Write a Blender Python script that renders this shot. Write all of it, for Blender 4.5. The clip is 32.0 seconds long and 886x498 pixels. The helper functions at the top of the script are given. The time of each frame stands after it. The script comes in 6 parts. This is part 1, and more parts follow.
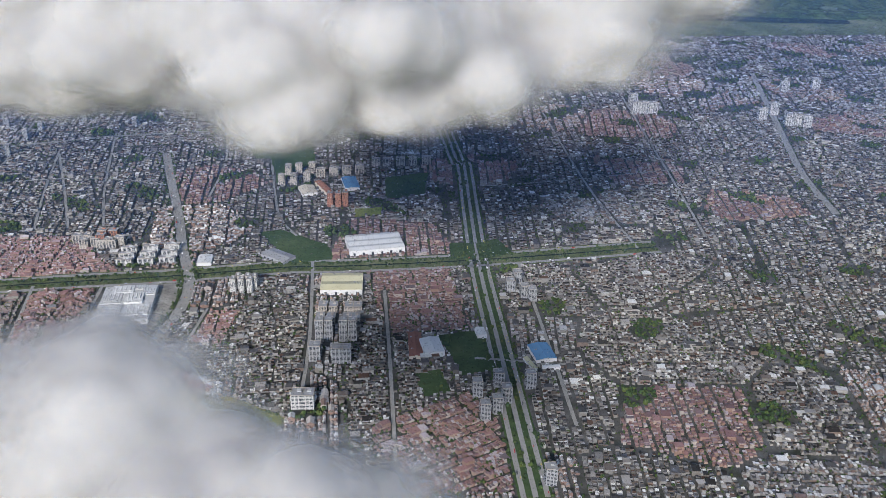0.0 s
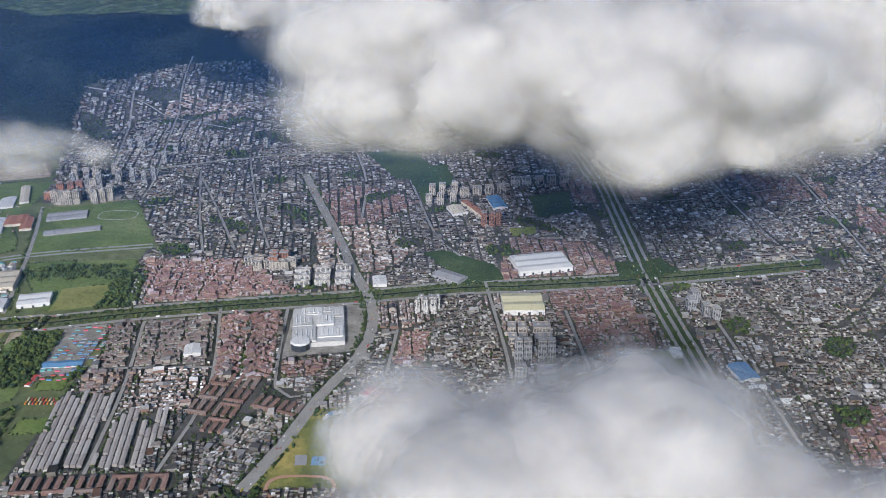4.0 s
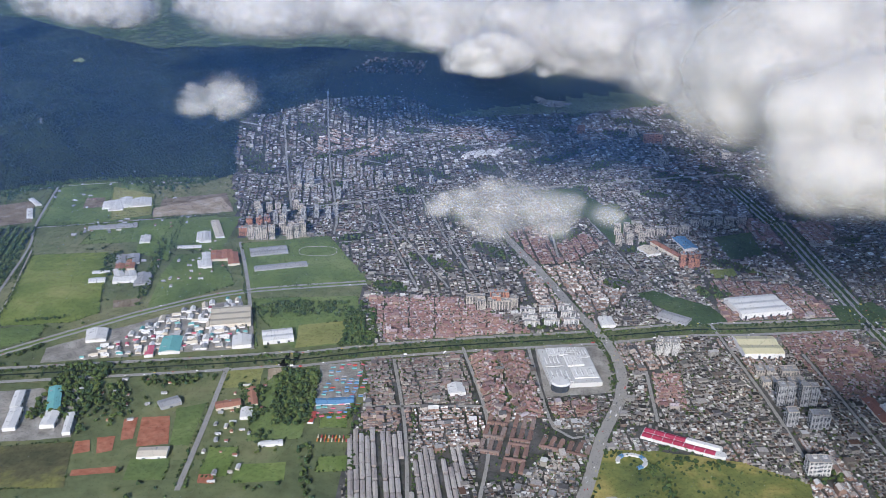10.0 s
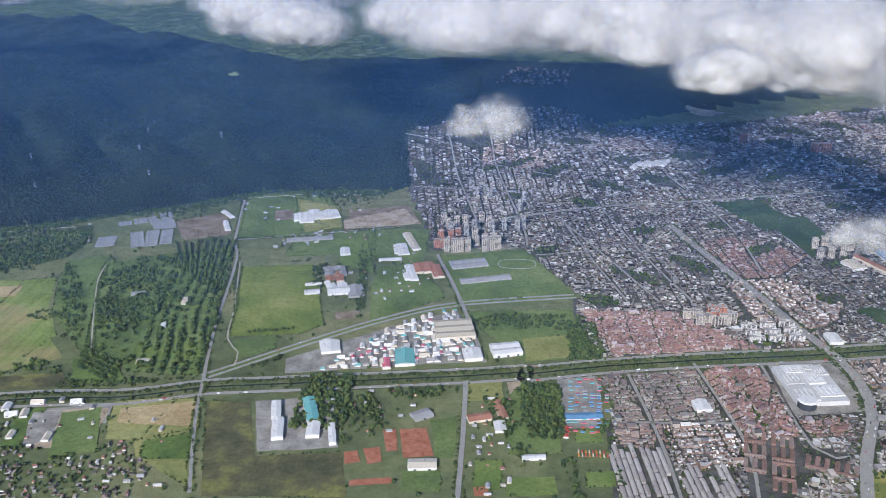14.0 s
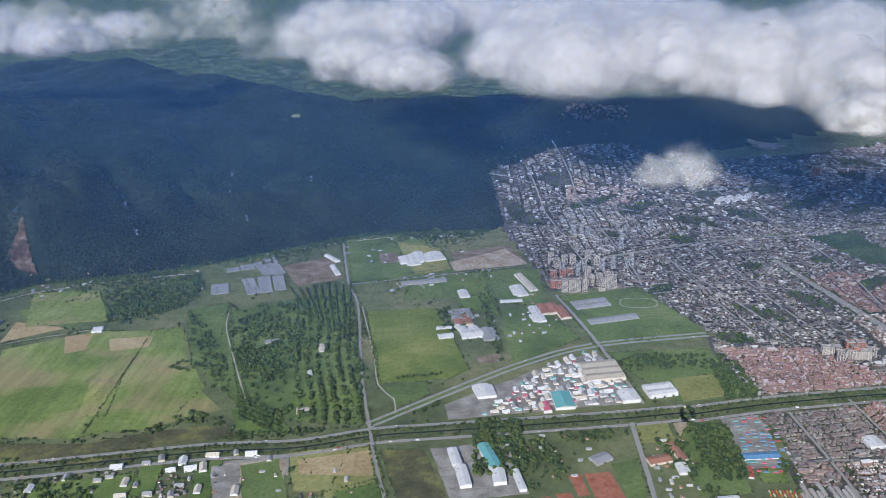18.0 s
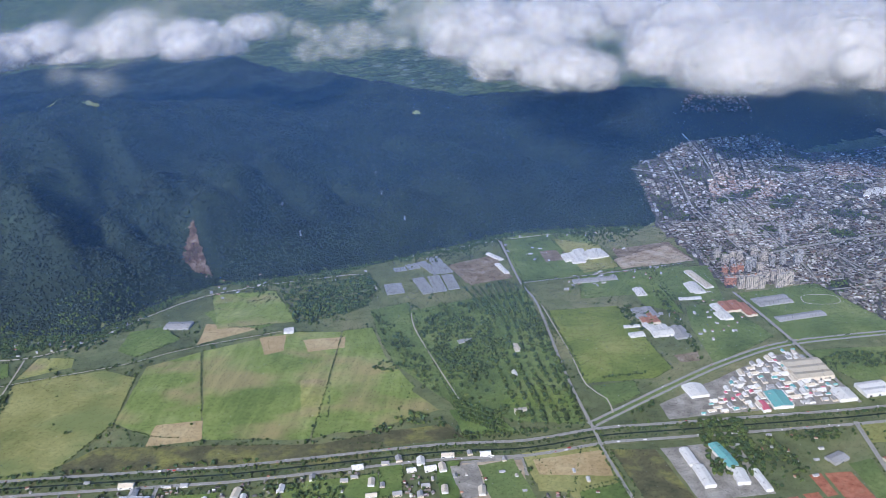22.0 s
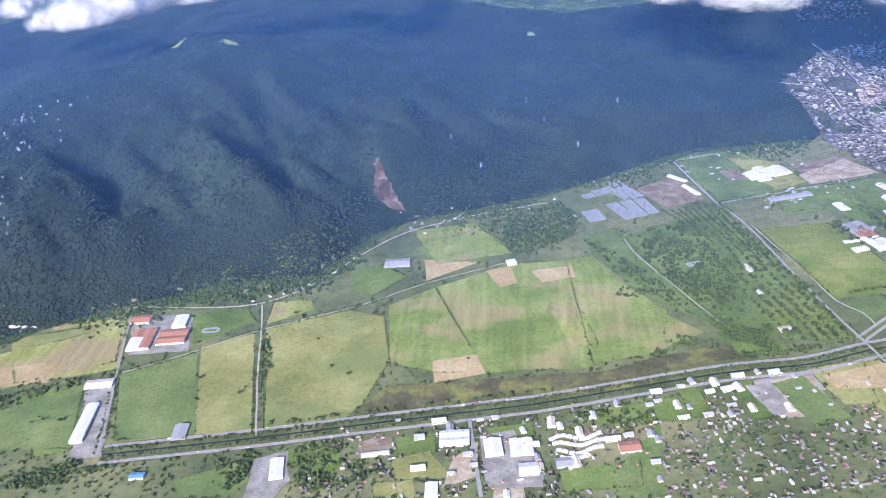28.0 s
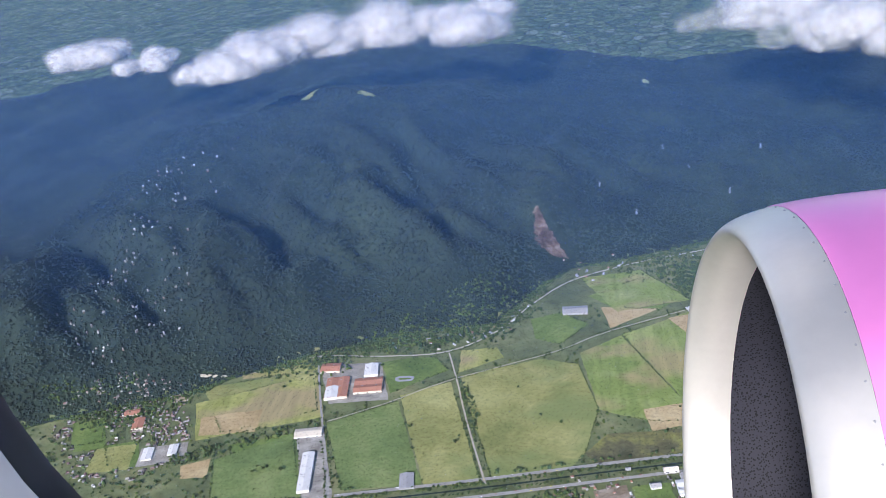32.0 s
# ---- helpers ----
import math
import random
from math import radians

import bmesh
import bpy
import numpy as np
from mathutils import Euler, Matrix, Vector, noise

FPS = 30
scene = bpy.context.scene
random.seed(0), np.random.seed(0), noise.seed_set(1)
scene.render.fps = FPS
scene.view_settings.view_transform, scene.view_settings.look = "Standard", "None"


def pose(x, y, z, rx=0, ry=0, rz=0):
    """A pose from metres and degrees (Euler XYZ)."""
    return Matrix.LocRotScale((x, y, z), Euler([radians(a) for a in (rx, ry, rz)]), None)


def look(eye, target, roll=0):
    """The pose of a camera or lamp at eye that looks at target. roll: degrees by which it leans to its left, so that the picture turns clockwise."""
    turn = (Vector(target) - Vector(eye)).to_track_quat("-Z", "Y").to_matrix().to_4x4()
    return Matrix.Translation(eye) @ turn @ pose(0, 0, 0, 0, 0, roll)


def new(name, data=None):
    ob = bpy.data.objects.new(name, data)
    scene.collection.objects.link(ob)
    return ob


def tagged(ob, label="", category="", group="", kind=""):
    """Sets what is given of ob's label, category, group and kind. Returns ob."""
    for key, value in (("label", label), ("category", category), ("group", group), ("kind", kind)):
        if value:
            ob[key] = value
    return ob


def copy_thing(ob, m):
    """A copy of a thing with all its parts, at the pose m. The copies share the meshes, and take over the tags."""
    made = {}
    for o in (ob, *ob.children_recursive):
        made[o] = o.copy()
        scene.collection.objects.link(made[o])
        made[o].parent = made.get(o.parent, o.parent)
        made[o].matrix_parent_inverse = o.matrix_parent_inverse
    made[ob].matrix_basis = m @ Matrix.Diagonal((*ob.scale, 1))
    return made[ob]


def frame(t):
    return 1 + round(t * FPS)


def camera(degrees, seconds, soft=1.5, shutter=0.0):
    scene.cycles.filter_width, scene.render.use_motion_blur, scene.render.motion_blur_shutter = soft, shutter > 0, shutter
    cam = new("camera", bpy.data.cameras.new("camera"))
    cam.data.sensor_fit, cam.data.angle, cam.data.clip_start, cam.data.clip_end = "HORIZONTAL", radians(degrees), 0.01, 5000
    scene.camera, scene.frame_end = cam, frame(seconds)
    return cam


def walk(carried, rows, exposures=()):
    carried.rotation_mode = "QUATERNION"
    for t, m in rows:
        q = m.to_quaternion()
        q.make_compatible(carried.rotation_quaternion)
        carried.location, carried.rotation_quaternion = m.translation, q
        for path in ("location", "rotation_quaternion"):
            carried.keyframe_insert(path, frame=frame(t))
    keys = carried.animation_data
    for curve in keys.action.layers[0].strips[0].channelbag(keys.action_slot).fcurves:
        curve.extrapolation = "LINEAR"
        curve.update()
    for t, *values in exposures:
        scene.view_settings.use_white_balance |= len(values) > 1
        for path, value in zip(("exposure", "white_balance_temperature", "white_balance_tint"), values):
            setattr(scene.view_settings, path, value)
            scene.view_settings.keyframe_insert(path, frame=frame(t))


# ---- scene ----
cam = camera(51.6, 32.0, 0.35)
PATH = [
    (0, (0.012, -0.007, 257.493), (0.03, 1.805, 256.647), 1.0),
    (0.5, (-11.781, -0.872, 257.923), (-11.77, 0.942, 257.079), 0.7),
    (1, (-23.591, -1.587, 259.274), (-23.597, 0.227, 258.43), 0.5),
    (1.5, (-35.659, -2.266, 260.512), (-35.68, -0.453, 259.667), 0.2),
    (2, (-47.818, -2.768, 261.269), (-47.847, -0.955, 260.426), -0.1),
    (2.5, (-59.253, -2.628, 261.93), (-59.279, -0.813, 261.09), -0.2),
    (4.5, (-105.874, -5.004, 266.213), (-105.915, -3.181, 265.39), -0.2),
    (5, (-117.496, -5.921, 267.367), (-117.532, -4.099, 266.543), 0.2),
    (5.5, (-129.199, -7.012, 268.394), (-129.311, -5.19, 267.577), -0.4),
    (6, (-141.986, -7.618, 269.783), (-142.084, -5.796, 268.964), -0.3),
    (6.5, (-152.895, -8.422, 270.104), (-152.973, -6.598, 269.287), -0.1),
    (7, (-164.972, -9.496, 271.532), (-165.011, -7.669, 270.718), -0.2),
    (7.5, (-177.673, -10.054, 272.605), (-177.69, -8.224, 271.797), 0.4),
    (8, (-190.097, -11.421, 274.268), (-190.12, -9.582, 273.48), 0.7),
    (8.5, (-201.795, -12.457, 275.381), (-201.832, -10.618, 274.596), 0.8),
    (9, (-214.316, -13.593, 276.915), (-214.353, -11.75, 276.14), 0.8),
    (9.5, (-225.935, -14.621, 277.418), (-225.98, -12.777, 276.643), 0.7),
    (10, (-238.83, -15.948, 278.962), (-238.885, -14.103, 278.189), 0.4),
    (10.5, (-251.071, -17.204, 280.054), (-251.124, -15.358, 279.285), 0.5),
    (11, (-263.671, -18.324, 280.995), (-263.716, -16.476, 280.231), 0.5),
    (11.5, (-276.183, -19.508, 282.858), (-276.259, -17.663, 282.09), 0.5),
    (12, (-289.605, -21.095, 284.506), (-289.693, -19.252, 283.735), 0.1),
    (12.5, (-302.572, -22.523, 285.875), (-302.693, -20.683, 285.102), -0.0),
    (13, (-315.81, -25.098, 287.969), (-315.992, -23.262, 287.197), -1.0),
    (13.5, (-327.793, -26.035, 288.637), (-328.004, -24.203, 287.864), -1.2),
    (15.5, (-381.117, -32.655, 296.467), (-381.294, -30.797, 295.751), -1.3),
    (16, (-395.712, -35.087, 299.285), (-395.935, -33.232, 298.572), -1.9),
    (16.5, (-408.682, -36.774, 300.689), (-408.916, -34.918, 299.98), -2.0),
    (17, (-422.56, -38.274, 302.294), (-422.767, -36.416, 301.584), -2.3),
    (17.5, (-436.795, -40.11, 304.25), (-436.975, -38.249, 303.539), -2.1),
    (18, (-450.757, -41.615, 306.259), (-450.924, -39.752, 305.551), -2.0),
    (18.5, (-464.723, -43.9, 308.725), (-464.863, -42.027, 308.037), -2.1),
    (19, (-478.226, -46.086, 311.238), (-478.489, -44.225, 310.554), -3.0),
    (19.5, (-492.376, -48.161, 313.714), (-492.619, -46.296, 313.036), -3.8),
    (20, (-506.246, -49.72, 315.642), (-506.471, -47.852, 314.963), -3.6),
    (20.5, (-520.751, -52.197, 317.897), (-520.956, -50.326, 317.221), -3.5),
    (21, (-535.616, -54.671, 320.836), (-535.82, -52.803, 320.153), -3.2),
    (21.5, (-550.483, -56.441, 323.552), (-550.68, -54.582, 322.839), -3.1),
    (22, (-565.798, -58.449, 325.785), (-566.045, -56.605, 325.053), -3.6),
    (22.5, (-581.209, -61.559, 329.218), (-581.438, -59.716, 328.475), -3.8),
    (23, (-595.718, -63.507, 332.016), (-595.963, -61.669, 331.267), -4.1),
    (23.5, (-612.472, -65.035, 334.612), (-612.717, -63.196, 333.864), -4.9),
    (24, (-627.43, -67.316, 338.157), (-627.676, -65.48, 337.403), -4.9),
    (24.5, (-642.293, -69.882, 340.457), (-642.53, -68.047, 339.699), -4.5),
    (26.5, (-707.166, -79.959, 352.968), (-707.367, -78.154, 352.13), -4.6),
    (27, (-723.385, -81.873, 356.24), (-723.637, -80.096, 355.357), -5.0),
    (27.5, (-738.061, -83.087, 357.41), (-738.31, -81.318, 356.512), -5.6),
    (28, (-754.191, -85.347, 360.549), (-754.41, -83.578, 359.643), -6.3),
    (28.5, (-771.759, -87.985, 363.953), (-771.959, -86.218, 363.039), -6.1),
    (29, (-787.444, -90.251, 367.099), (-787.682, -88.486, 366.188), -6.2),
    (29.5, (-803.204, -91.776, 369.097), (-803.418, -90.007, 368.187), -6.0),
    (30, (-819.513, -93.987, 371.715), (-819.749, -92.211, 370.825), -6.4),
    (30.5, (-836.726, -95.822, 375.343), (-836.964, -94.038, 374.47), -6.3),
    (31, (-852.037, -98.969, 376.812), (-852.319, -97.172, 375.98), -7.3),
    (31.5, (-868.342, -100.106, 379.619), (-868.61, -98.304, 378.795), -7.2),
    (32, (-883.747, -101.216, 381.829), (-884.009, -99.41, 381.012), -7.2),
]
EXPOSURES = [(0, -0.2, 6500, 12), (2, -0.2, 6500, 12), (8, -0.22, 6500, 12), (9.5, -0.1, 6450, 13), (11, 0.05, 6450, 14), (13, 0.1, 6350, 14), (16, -0.1, 6350, 12), (19, -0.1, 6350, 13), (22, 0.12, 6300, 15), (24, 0.3, 6250, 18), (28, 0.82, 6150, 24), (30, 0.65, 6200, 23), (31, 0.4, 6250, 20), (32, 0.38, 6300, 18)]
walk(cam, [(t, look(eye, target, roll)) for t, eye, target, roll in PATH], EXPOSURES)

# ---- light ----
SUN = Vector((-0.20, -0.87, 0.45)).normalized()      # towards the sun
world = bpy.data.worlds.new("sky")
scene.world = world
world.use_nodes = True
wn = world.node_tree.nodes
sky = wn.new("ShaderNodeTexSky")
sky.sky_type, sky.sun_disc = "NISHITA", False
sky.sun_elevation, sky.sun_rotation = math.asin(SUN.z), math.atan2(SUN.x, SUN.y)
sky.altitude = 3000
world.node_tree.links.new(sky.outputs[0], wn["Background"].inputs[0])
wn["Background"].inputs[1].default_value = 0.15
sun_data = bpy.data.lights.new("sun", "SUN")
sun_data.energy, sun_data.angle, sun_data.color = 5.0, radians(7.0), (1.0, 0.97, 0.93)
sun = new("sun", sun_data)
sun.matrix_world = look(SUN * 900, (0, 0, 0))
scene.cycles.transparent_max_bounces = 160


# ---- materials ----
class Nodes:
    """A small builder of node materials."""

    def __init__(self, name, rough=0.9):
        self.m = bpy.data.materials.new(name)
        self.m.use_nodes = True
        self.t = self.m.node_tree
        self.b = self.t.nodes["Principled BSDF"]
        self.b.inputs["Roughness"].default_value = rough
        self.b.inputs["Specular IOR Level"].default_value = 0.25
        self.where = self.t.nodes.new("ShaderNodeTexCoord").outputs["Object"]

    def node(self, kind, **given):
        n = self.t.nodes.new("ShaderNode" + kind)
        for k, v in given.items():
            n.inputs[k.replace("_", " ")].default_value = v
        return n

    def link(self, a, b):
        self.t.links.new(a, b)
        return self

    def noise(self, scale, detail=6.0, rough=0.6, stretch=None):
        n = self.node("TexNoise", Scale=scale, Detail=detail, Roughness=rough)
        if stretch:
            m = self.node("Mapping")
            m.inputs["Scale"].default_value = stretch
            self.link(self.where, m.inputs["Vector"]).link(m.outputs[0], n.inputs["Vector"])
        else:
            self.link(self.where, n.inputs["Vector"])
        return n.outputs["Fac"]

    def ramp(self, fac, stops, hard=False):
        r = self.node("ValToRGB")
        r.color_ramp.interpolation = "CONSTANT" if hard else "LINEAR"
        e = r.color_ramp.elements
        while len(e) < len(stops):
            e.new(0.5)
        for el, (p, c) in zip(e, stops):
            el.position, el.color = p, (*c, 1)
        self.link(fac, r.inputs[0])
        return r.outputs[0]

    def mix(self, fac, a, b, mode="MIX"):
        x = self.t.nodes.new("ShaderNodeMix")
        x.data_type, x.blend_type = "RGBA", mode
        for slot, v in ((0, fac), (6, a), (7, b)):
            if isinstance(v, bpy.types.NodeSocket):
                self.link(v, x.inputs[slot])
            else:
                x.inputs[slot].default_value = v if slot == 0 else (*v, 1)
        return x.outputs[2]

    def bump(self, height, strength=0.4, distance=0.2):
        n = self.node("Bump", Strength=strength, Distance=distance)
        self.link(height, n.inputs["Height"]).link(n.outputs[0], self.b.inputs["Normal"])
        return self

    def paint(self, colour):
        self.link(colour, self.b.inputs["Base Color"])
        return self


def grown(name, dark, mid, light, big=0.02, small=0.35, streak=None, bump=0.5, worn=None):
    """Grass, crops and soil: patches, tufts and faint machine lines."""
    n = Nodes(name, 0.95)
    broad = n.ramp(n.noise(big, 5, 0.62), [(0.32, dark), (0.5, mid), (0.68, light)])
    fine = n.noise(small, 8, 0.7)
    col = n.mix(0.6, broad, n.ramp(fine, [(0.3, (0.45, 0.45, 0.42)), (0.55, (1, 1, 1)), (0.75, (1.25, 1.2, 1.1))]), "MULTIPLY")
    if worn:
        col = n.mix(n.ramp(n.noise(0.013, 3, 0.5, (1.0, 1.7, 1.0)), [(0.50, (0, 0, 0)), (0.62, (0.75, 0.75, 0.75))]), col, worn)
        wet = n.ramp(n.noise(0.03, 4, 0.6, (1.6, 0.5, 1.0)), [(0.28, (0.62, 0.66, 0.62)), (0.38, (1, 1, 1))])
        col = n.mix(0.8, col, wet, "MULTIPLY")
    if streak:
        lines = n.ramp(n.noise(0.5, 3, 0.5, streak), [(0.4, (0.8, 0.82, 0.8)), (0.6, (1.08, 1.06, 1.0))])
        col = n.mix(0.7, col, lines, "MULTIPLY")
    return n.paint(col).bump(fine, bump, 0.4).m


def plain(name, base, vary=0.25, scale=0.6, rough=0.8, bump=0.2, metal=0.0):
    """Paint, concrete or sheet metal with stains at two scales."""
    n = Nodes(name, rough)
    n.b.inputs["Metallic"].default_value = metal
    lo, hi = tuple(c * (1 - vary) for c in base), tuple(min(1, c * (1 + vary * 0.6)) for c in base)
    fine = n.noise(scale * 6, 6, 0.65)
    col = n.mix(0.5, n.ramp(n.noise(scale, 4, 0.6), [(0.3, lo), (0.7, hi)]), n.ramp(fine, [(0.3, lo), (0.7, hi)]))
    return n.paint(col).bump(fine, bump, 0.05).m


def varied(name, stops, rough=0.85, by="island", dirt=0.35, broad_mix=0.35):
    """Many like pieces, each in its own shade."""
    n = Nodes(name, rough)
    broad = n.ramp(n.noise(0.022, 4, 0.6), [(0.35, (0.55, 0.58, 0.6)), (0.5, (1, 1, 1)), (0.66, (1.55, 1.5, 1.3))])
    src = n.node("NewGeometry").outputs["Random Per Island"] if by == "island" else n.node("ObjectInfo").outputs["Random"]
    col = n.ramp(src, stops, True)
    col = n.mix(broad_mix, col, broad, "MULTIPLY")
    fine = n.noise(1.6, 5, 0.7)
    return n.paint(n.mix(dirt, col, n.ramp(fine, [(0.35, (0.45, 0.43, 0.42)), (0.6, (1.1, 1.1, 1.1))]), "MULTIPLY")).m


def steps(*colours):
    return [(i / len(colours), c) for i, c in enumerate(colours)]


M = {}
M["lawn"] = grown("short_grass", (0.087, 0.144, 0.039), (0.143, 0.211, 0.056), (0.220, 0.283, 0.088))
M["meadow"] = grown("meadow_grass", (0.146, 0.213, 0.056), (0.225, 0.296, 0.083), (0.329, 0.378, 0.145), streak=(0.4, 0.03, 1), worn=(0.36, 0.29, 0.15))
M["bright"] = grown("lush_grass", (0.115, 0.171, 0.038), (0.185, 0.238, 0.056), (0.293, 0.311, 0.094))
M["pasture"] = grown("dark_pasture", (0.087, 0.135, 0.048), (0.146, 0.210, 0.068), (0.226, 0.277, 0.103))
M["park"] = grown("park_grass", (0.092, 0.127, 0.042), (0.184, 0.208, 0.058), (0.441, 0.357, 0.117), big=0.03)
M["green"] = grown("town_park_grass", (0.040, 0.075, 0.030), (0.062, 0.105, 0.038), (0.10, 0.14, 0.055), big=0.03)
M["bank"] = grown("canal_bank", (0.075, 0.10, 0.045), (0.12, 0.145, 0.065), (0.20, 0.205, 0.11), big=0.05)
M["olive"] = grown("olive_pasture", (0.188, 0.210, 0.067), (0.283, 0.288, 0.100), (0.377, 0.372, 0.151), worn=(0.17, 0.22, 0.075))
M["hay"] = grown("dry_meadow", (0.240, 0.270, 0.076), (0.329, 0.347, 0.113), (0.418, 0.399, 0.177), streak=(0.4, 0.05, 1), worn=(0.36, 0.28, 0.17))
M["straw"] = grown("stubble", (0.329, 0.246, 0.121), (0.455, 0.345, 0.182), (0.544, 0.444, 0.254))
M["soil"] = grown("bare_soil", (0.16, 0.12, 0.08), (0.25, 0.20, 0.14), (0.36, 0.31, 0.25), big=0.08)
M["sand"] = grown("sandy_ground", (0.32, 0.25, 0.17), (0.43, 0.35, 0.25), (0.55, 0.48, 0.38), big=0.08)
M["marsh"] = grown("marsh", (0.066, 0.072, 0.036), (0.12, 0.12, 0.06), (0.252, 0.252, 0.072), big=0.045)
M["clay"] = grown("clay_court", (0.33, 0.12, 0.07), (0.41, 0.16, 0.095), (0.47, 0.21, 0.13), big=0.2, bump=0.1)
M["asphalt"] = grown("paved_yard", (0.20, 0.19, 0.175), (0.31, 0.295, 0.265), (0.43, 0.41, 0.37), big=0.09, small=0.8)
M["road"] = plain("road_asphalt", (0.34, 0.33, 0.305), 0.25, 0.2)
M["track"] = plain("dirt_track", (0.46, 0.42, 0.33), 0.3, 0.3)
M["water"] = plain("canal_water", (0.03, 0.045, 0.035), 0.3, 0.2, 0.15)
M["sward"] = M["meadow"]
M["country"] = grown("countryside", (0.086, 0.114, 0.056), (0.152, 0.182, 0.082), (0.265, 0.257, 0.132), big=0.012, small=0.12)


def patchwork(name):
    """Far farmland: many plots of different crops with dark hedges between."""
    n = Nodes(name, 0.95)
    cells = n.node("TexVoronoi", Scale=0.045, Randomness=0.9)
    edge = n.node("TexVoronoi", Scale=0.045, Randomness=0.9)
    edge.feature = "DISTANCE_TO_EDGE"
    m = n.node("Mapping")
    m.inputs["Scale"].default_value = (1.0, 0.8, 1.0)
    n.link(n.where, m.inputs["Vector"]).link(m.outputs[0], cells.inputs["Vector"]).link(m.outputs[0], edge.inputs["Vector"])
    crop = n.ramp(cells.outputs["Color"], steps((0.09, 0.13, 0.05), (0.12, 0.16, 0.055), (0.07, 0.11, 0.045), (0.13, 0.17, 0.07), (0.10, 0.15, 0.05), (0.17, 0.20, 0.10)), True)
    crop = n.mix(0.6, crop, n.ramp(n.noise(0.05, 7, 0.7), [(0.35, (0.35, 0.42, 0.35)), (0.62, (1.2, 1.2, 1.15))]), "MULTIPLY")
    hedge = n.ramp(edge.outputs["Distance"], [(0.0, (0.35, 0.42, 0.36)), (0.10, (1, 1, 1))])
    return n.paint(n.mix(1.0, crop, hedge, "MULTIPLY")).m


M["plain"] = patchwork("far_farmland")
# forest green darkened and blued: haze and cloud shade put into the colour
M["floor"] = grown("hazed_forest_floor", (0.016, 0.029, 0.024), (0.022, 0.038, 0.030), (0.034, 0.054, 0.034), big=0.008, small=0.12, bump=0.4)
M["street"] = grown("street_ground", (0.035, 0.045, 0.03), (0.095, 0.095, 0.09), (0.16, 0.155, 0.15), big=0.05, small=0.5)
M["rock"] = grown("bare_rock", (0.04, 0.032, 0.027), (0.105, 0.07, 0.055), (0.22, 0.18, 0.15), big=0.10, small=0.9, bump=0.9)
M["leaf"] = varied("leaves", steps((0.03, 0.055, 0.02), (0.045, 0.08, 0.025), (0.035, 0.065, 0.03), (0.07, 0.11, 0.03), (0.05, 0.075, 0.025), (0.09, 0.12, 0.035)), 0.9)
# crowns take the same bluish tone, part leaf colour, part painted haze and shade
M["forest"] = varied("hazed_forest_leaves", steps((0.020, 0.035, 0.031), (0.024, 0.040, 0.034), (0.022, 0.037, 0.034), (0.029, 0.047, 0.036), (0.021, 0.036, 0.031)), 0.95, dirt=0.15, broad_mix=0.8)
M["bark"] = plain("bark", (0.09, 0.065, 0.045), 0.4, 3)
GREY_ROOF = steps((0.173, 0.168, 0.164), (0.071, 0.068, 0.068), (0.273, 0.263, 0.252), (0.034, 0.034, 0.036), (0.183, 0.150, 0.129), (0.115, 0.111, 0.111), (0.820, 0.808, 0.773),
                  (0.130, 0.126, 0.126), (0.041, 0.034, 0.031), (0.232, 0.227, 0.227), (0.135, 0.080, 0.058), (0.401, 0.379, 0.356), (0.107, 0.107, 0.117), (0.036, 0.034, 0.034), (0.298, 0.277, 0.256), (0.607, 0.595, 0.571))
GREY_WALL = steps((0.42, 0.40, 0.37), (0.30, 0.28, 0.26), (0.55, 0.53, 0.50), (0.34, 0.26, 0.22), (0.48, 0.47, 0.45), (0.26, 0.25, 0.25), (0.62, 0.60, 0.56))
BRICK_ROOF = steps((0.299, 0.173, 0.164), (0.237, 0.137, 0.137), (0.336, 0.197, 0.185), (0.249, 0.168, 0.170), (0.199, 0.131, 0.137), (0.323, 0.239, 0.246), (0.273, 0.162, 0.157), (0.448, 0.395, 0.423), (0.174, 0.143, 0.157))
WHITE_ROOF = steps((0.552, 0.552, 0.552), (0.278, 0.278, 0.283), (0.755, 0.755, 0.742), (0.358, 0.336, 0.325), (0.176, 0.176, 0.181), (0.487, 0.452, 0.429), (0.104, 0.104, 0.108), (0.243, 0.171, 0.149))
PINK_ROOF = steps((0.200, 0.158, 0.157), (0.170, 0.147, 0.151), (0.230, 0.184, 0.179), (0.140, 0.131, 0.140), (0.200, 0.142, 0.134), (0.180, 0.179, 0.185))
MAROON_ROOF = steps((0.23, 0.08, 0.075), (0.19, 0.07, 0.065), (0.26, 0.10, 0.09), (0.21, 0.09, 0.08))
for key, stops in (("grey", GREY_ROOF), ("brick", BRICK_ROOF), ("white", WHITE_ROOF), ("pink", PINK_ROOF), ("maroon", MAROON_ROOF)):
    M["roof_" + key] = varied("roofs_" + key, stops)
# wall colours about halved to offset the low sun that strikes them
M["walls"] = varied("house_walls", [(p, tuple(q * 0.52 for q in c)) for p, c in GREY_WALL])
M["walls_brick"] = varied("brick_walls", steps((0.25, 0.165, 0.135), (0.30, 0.225, 0.19), (0.22, 0.15, 0.125), (0.38, 0.34, 0.31)))
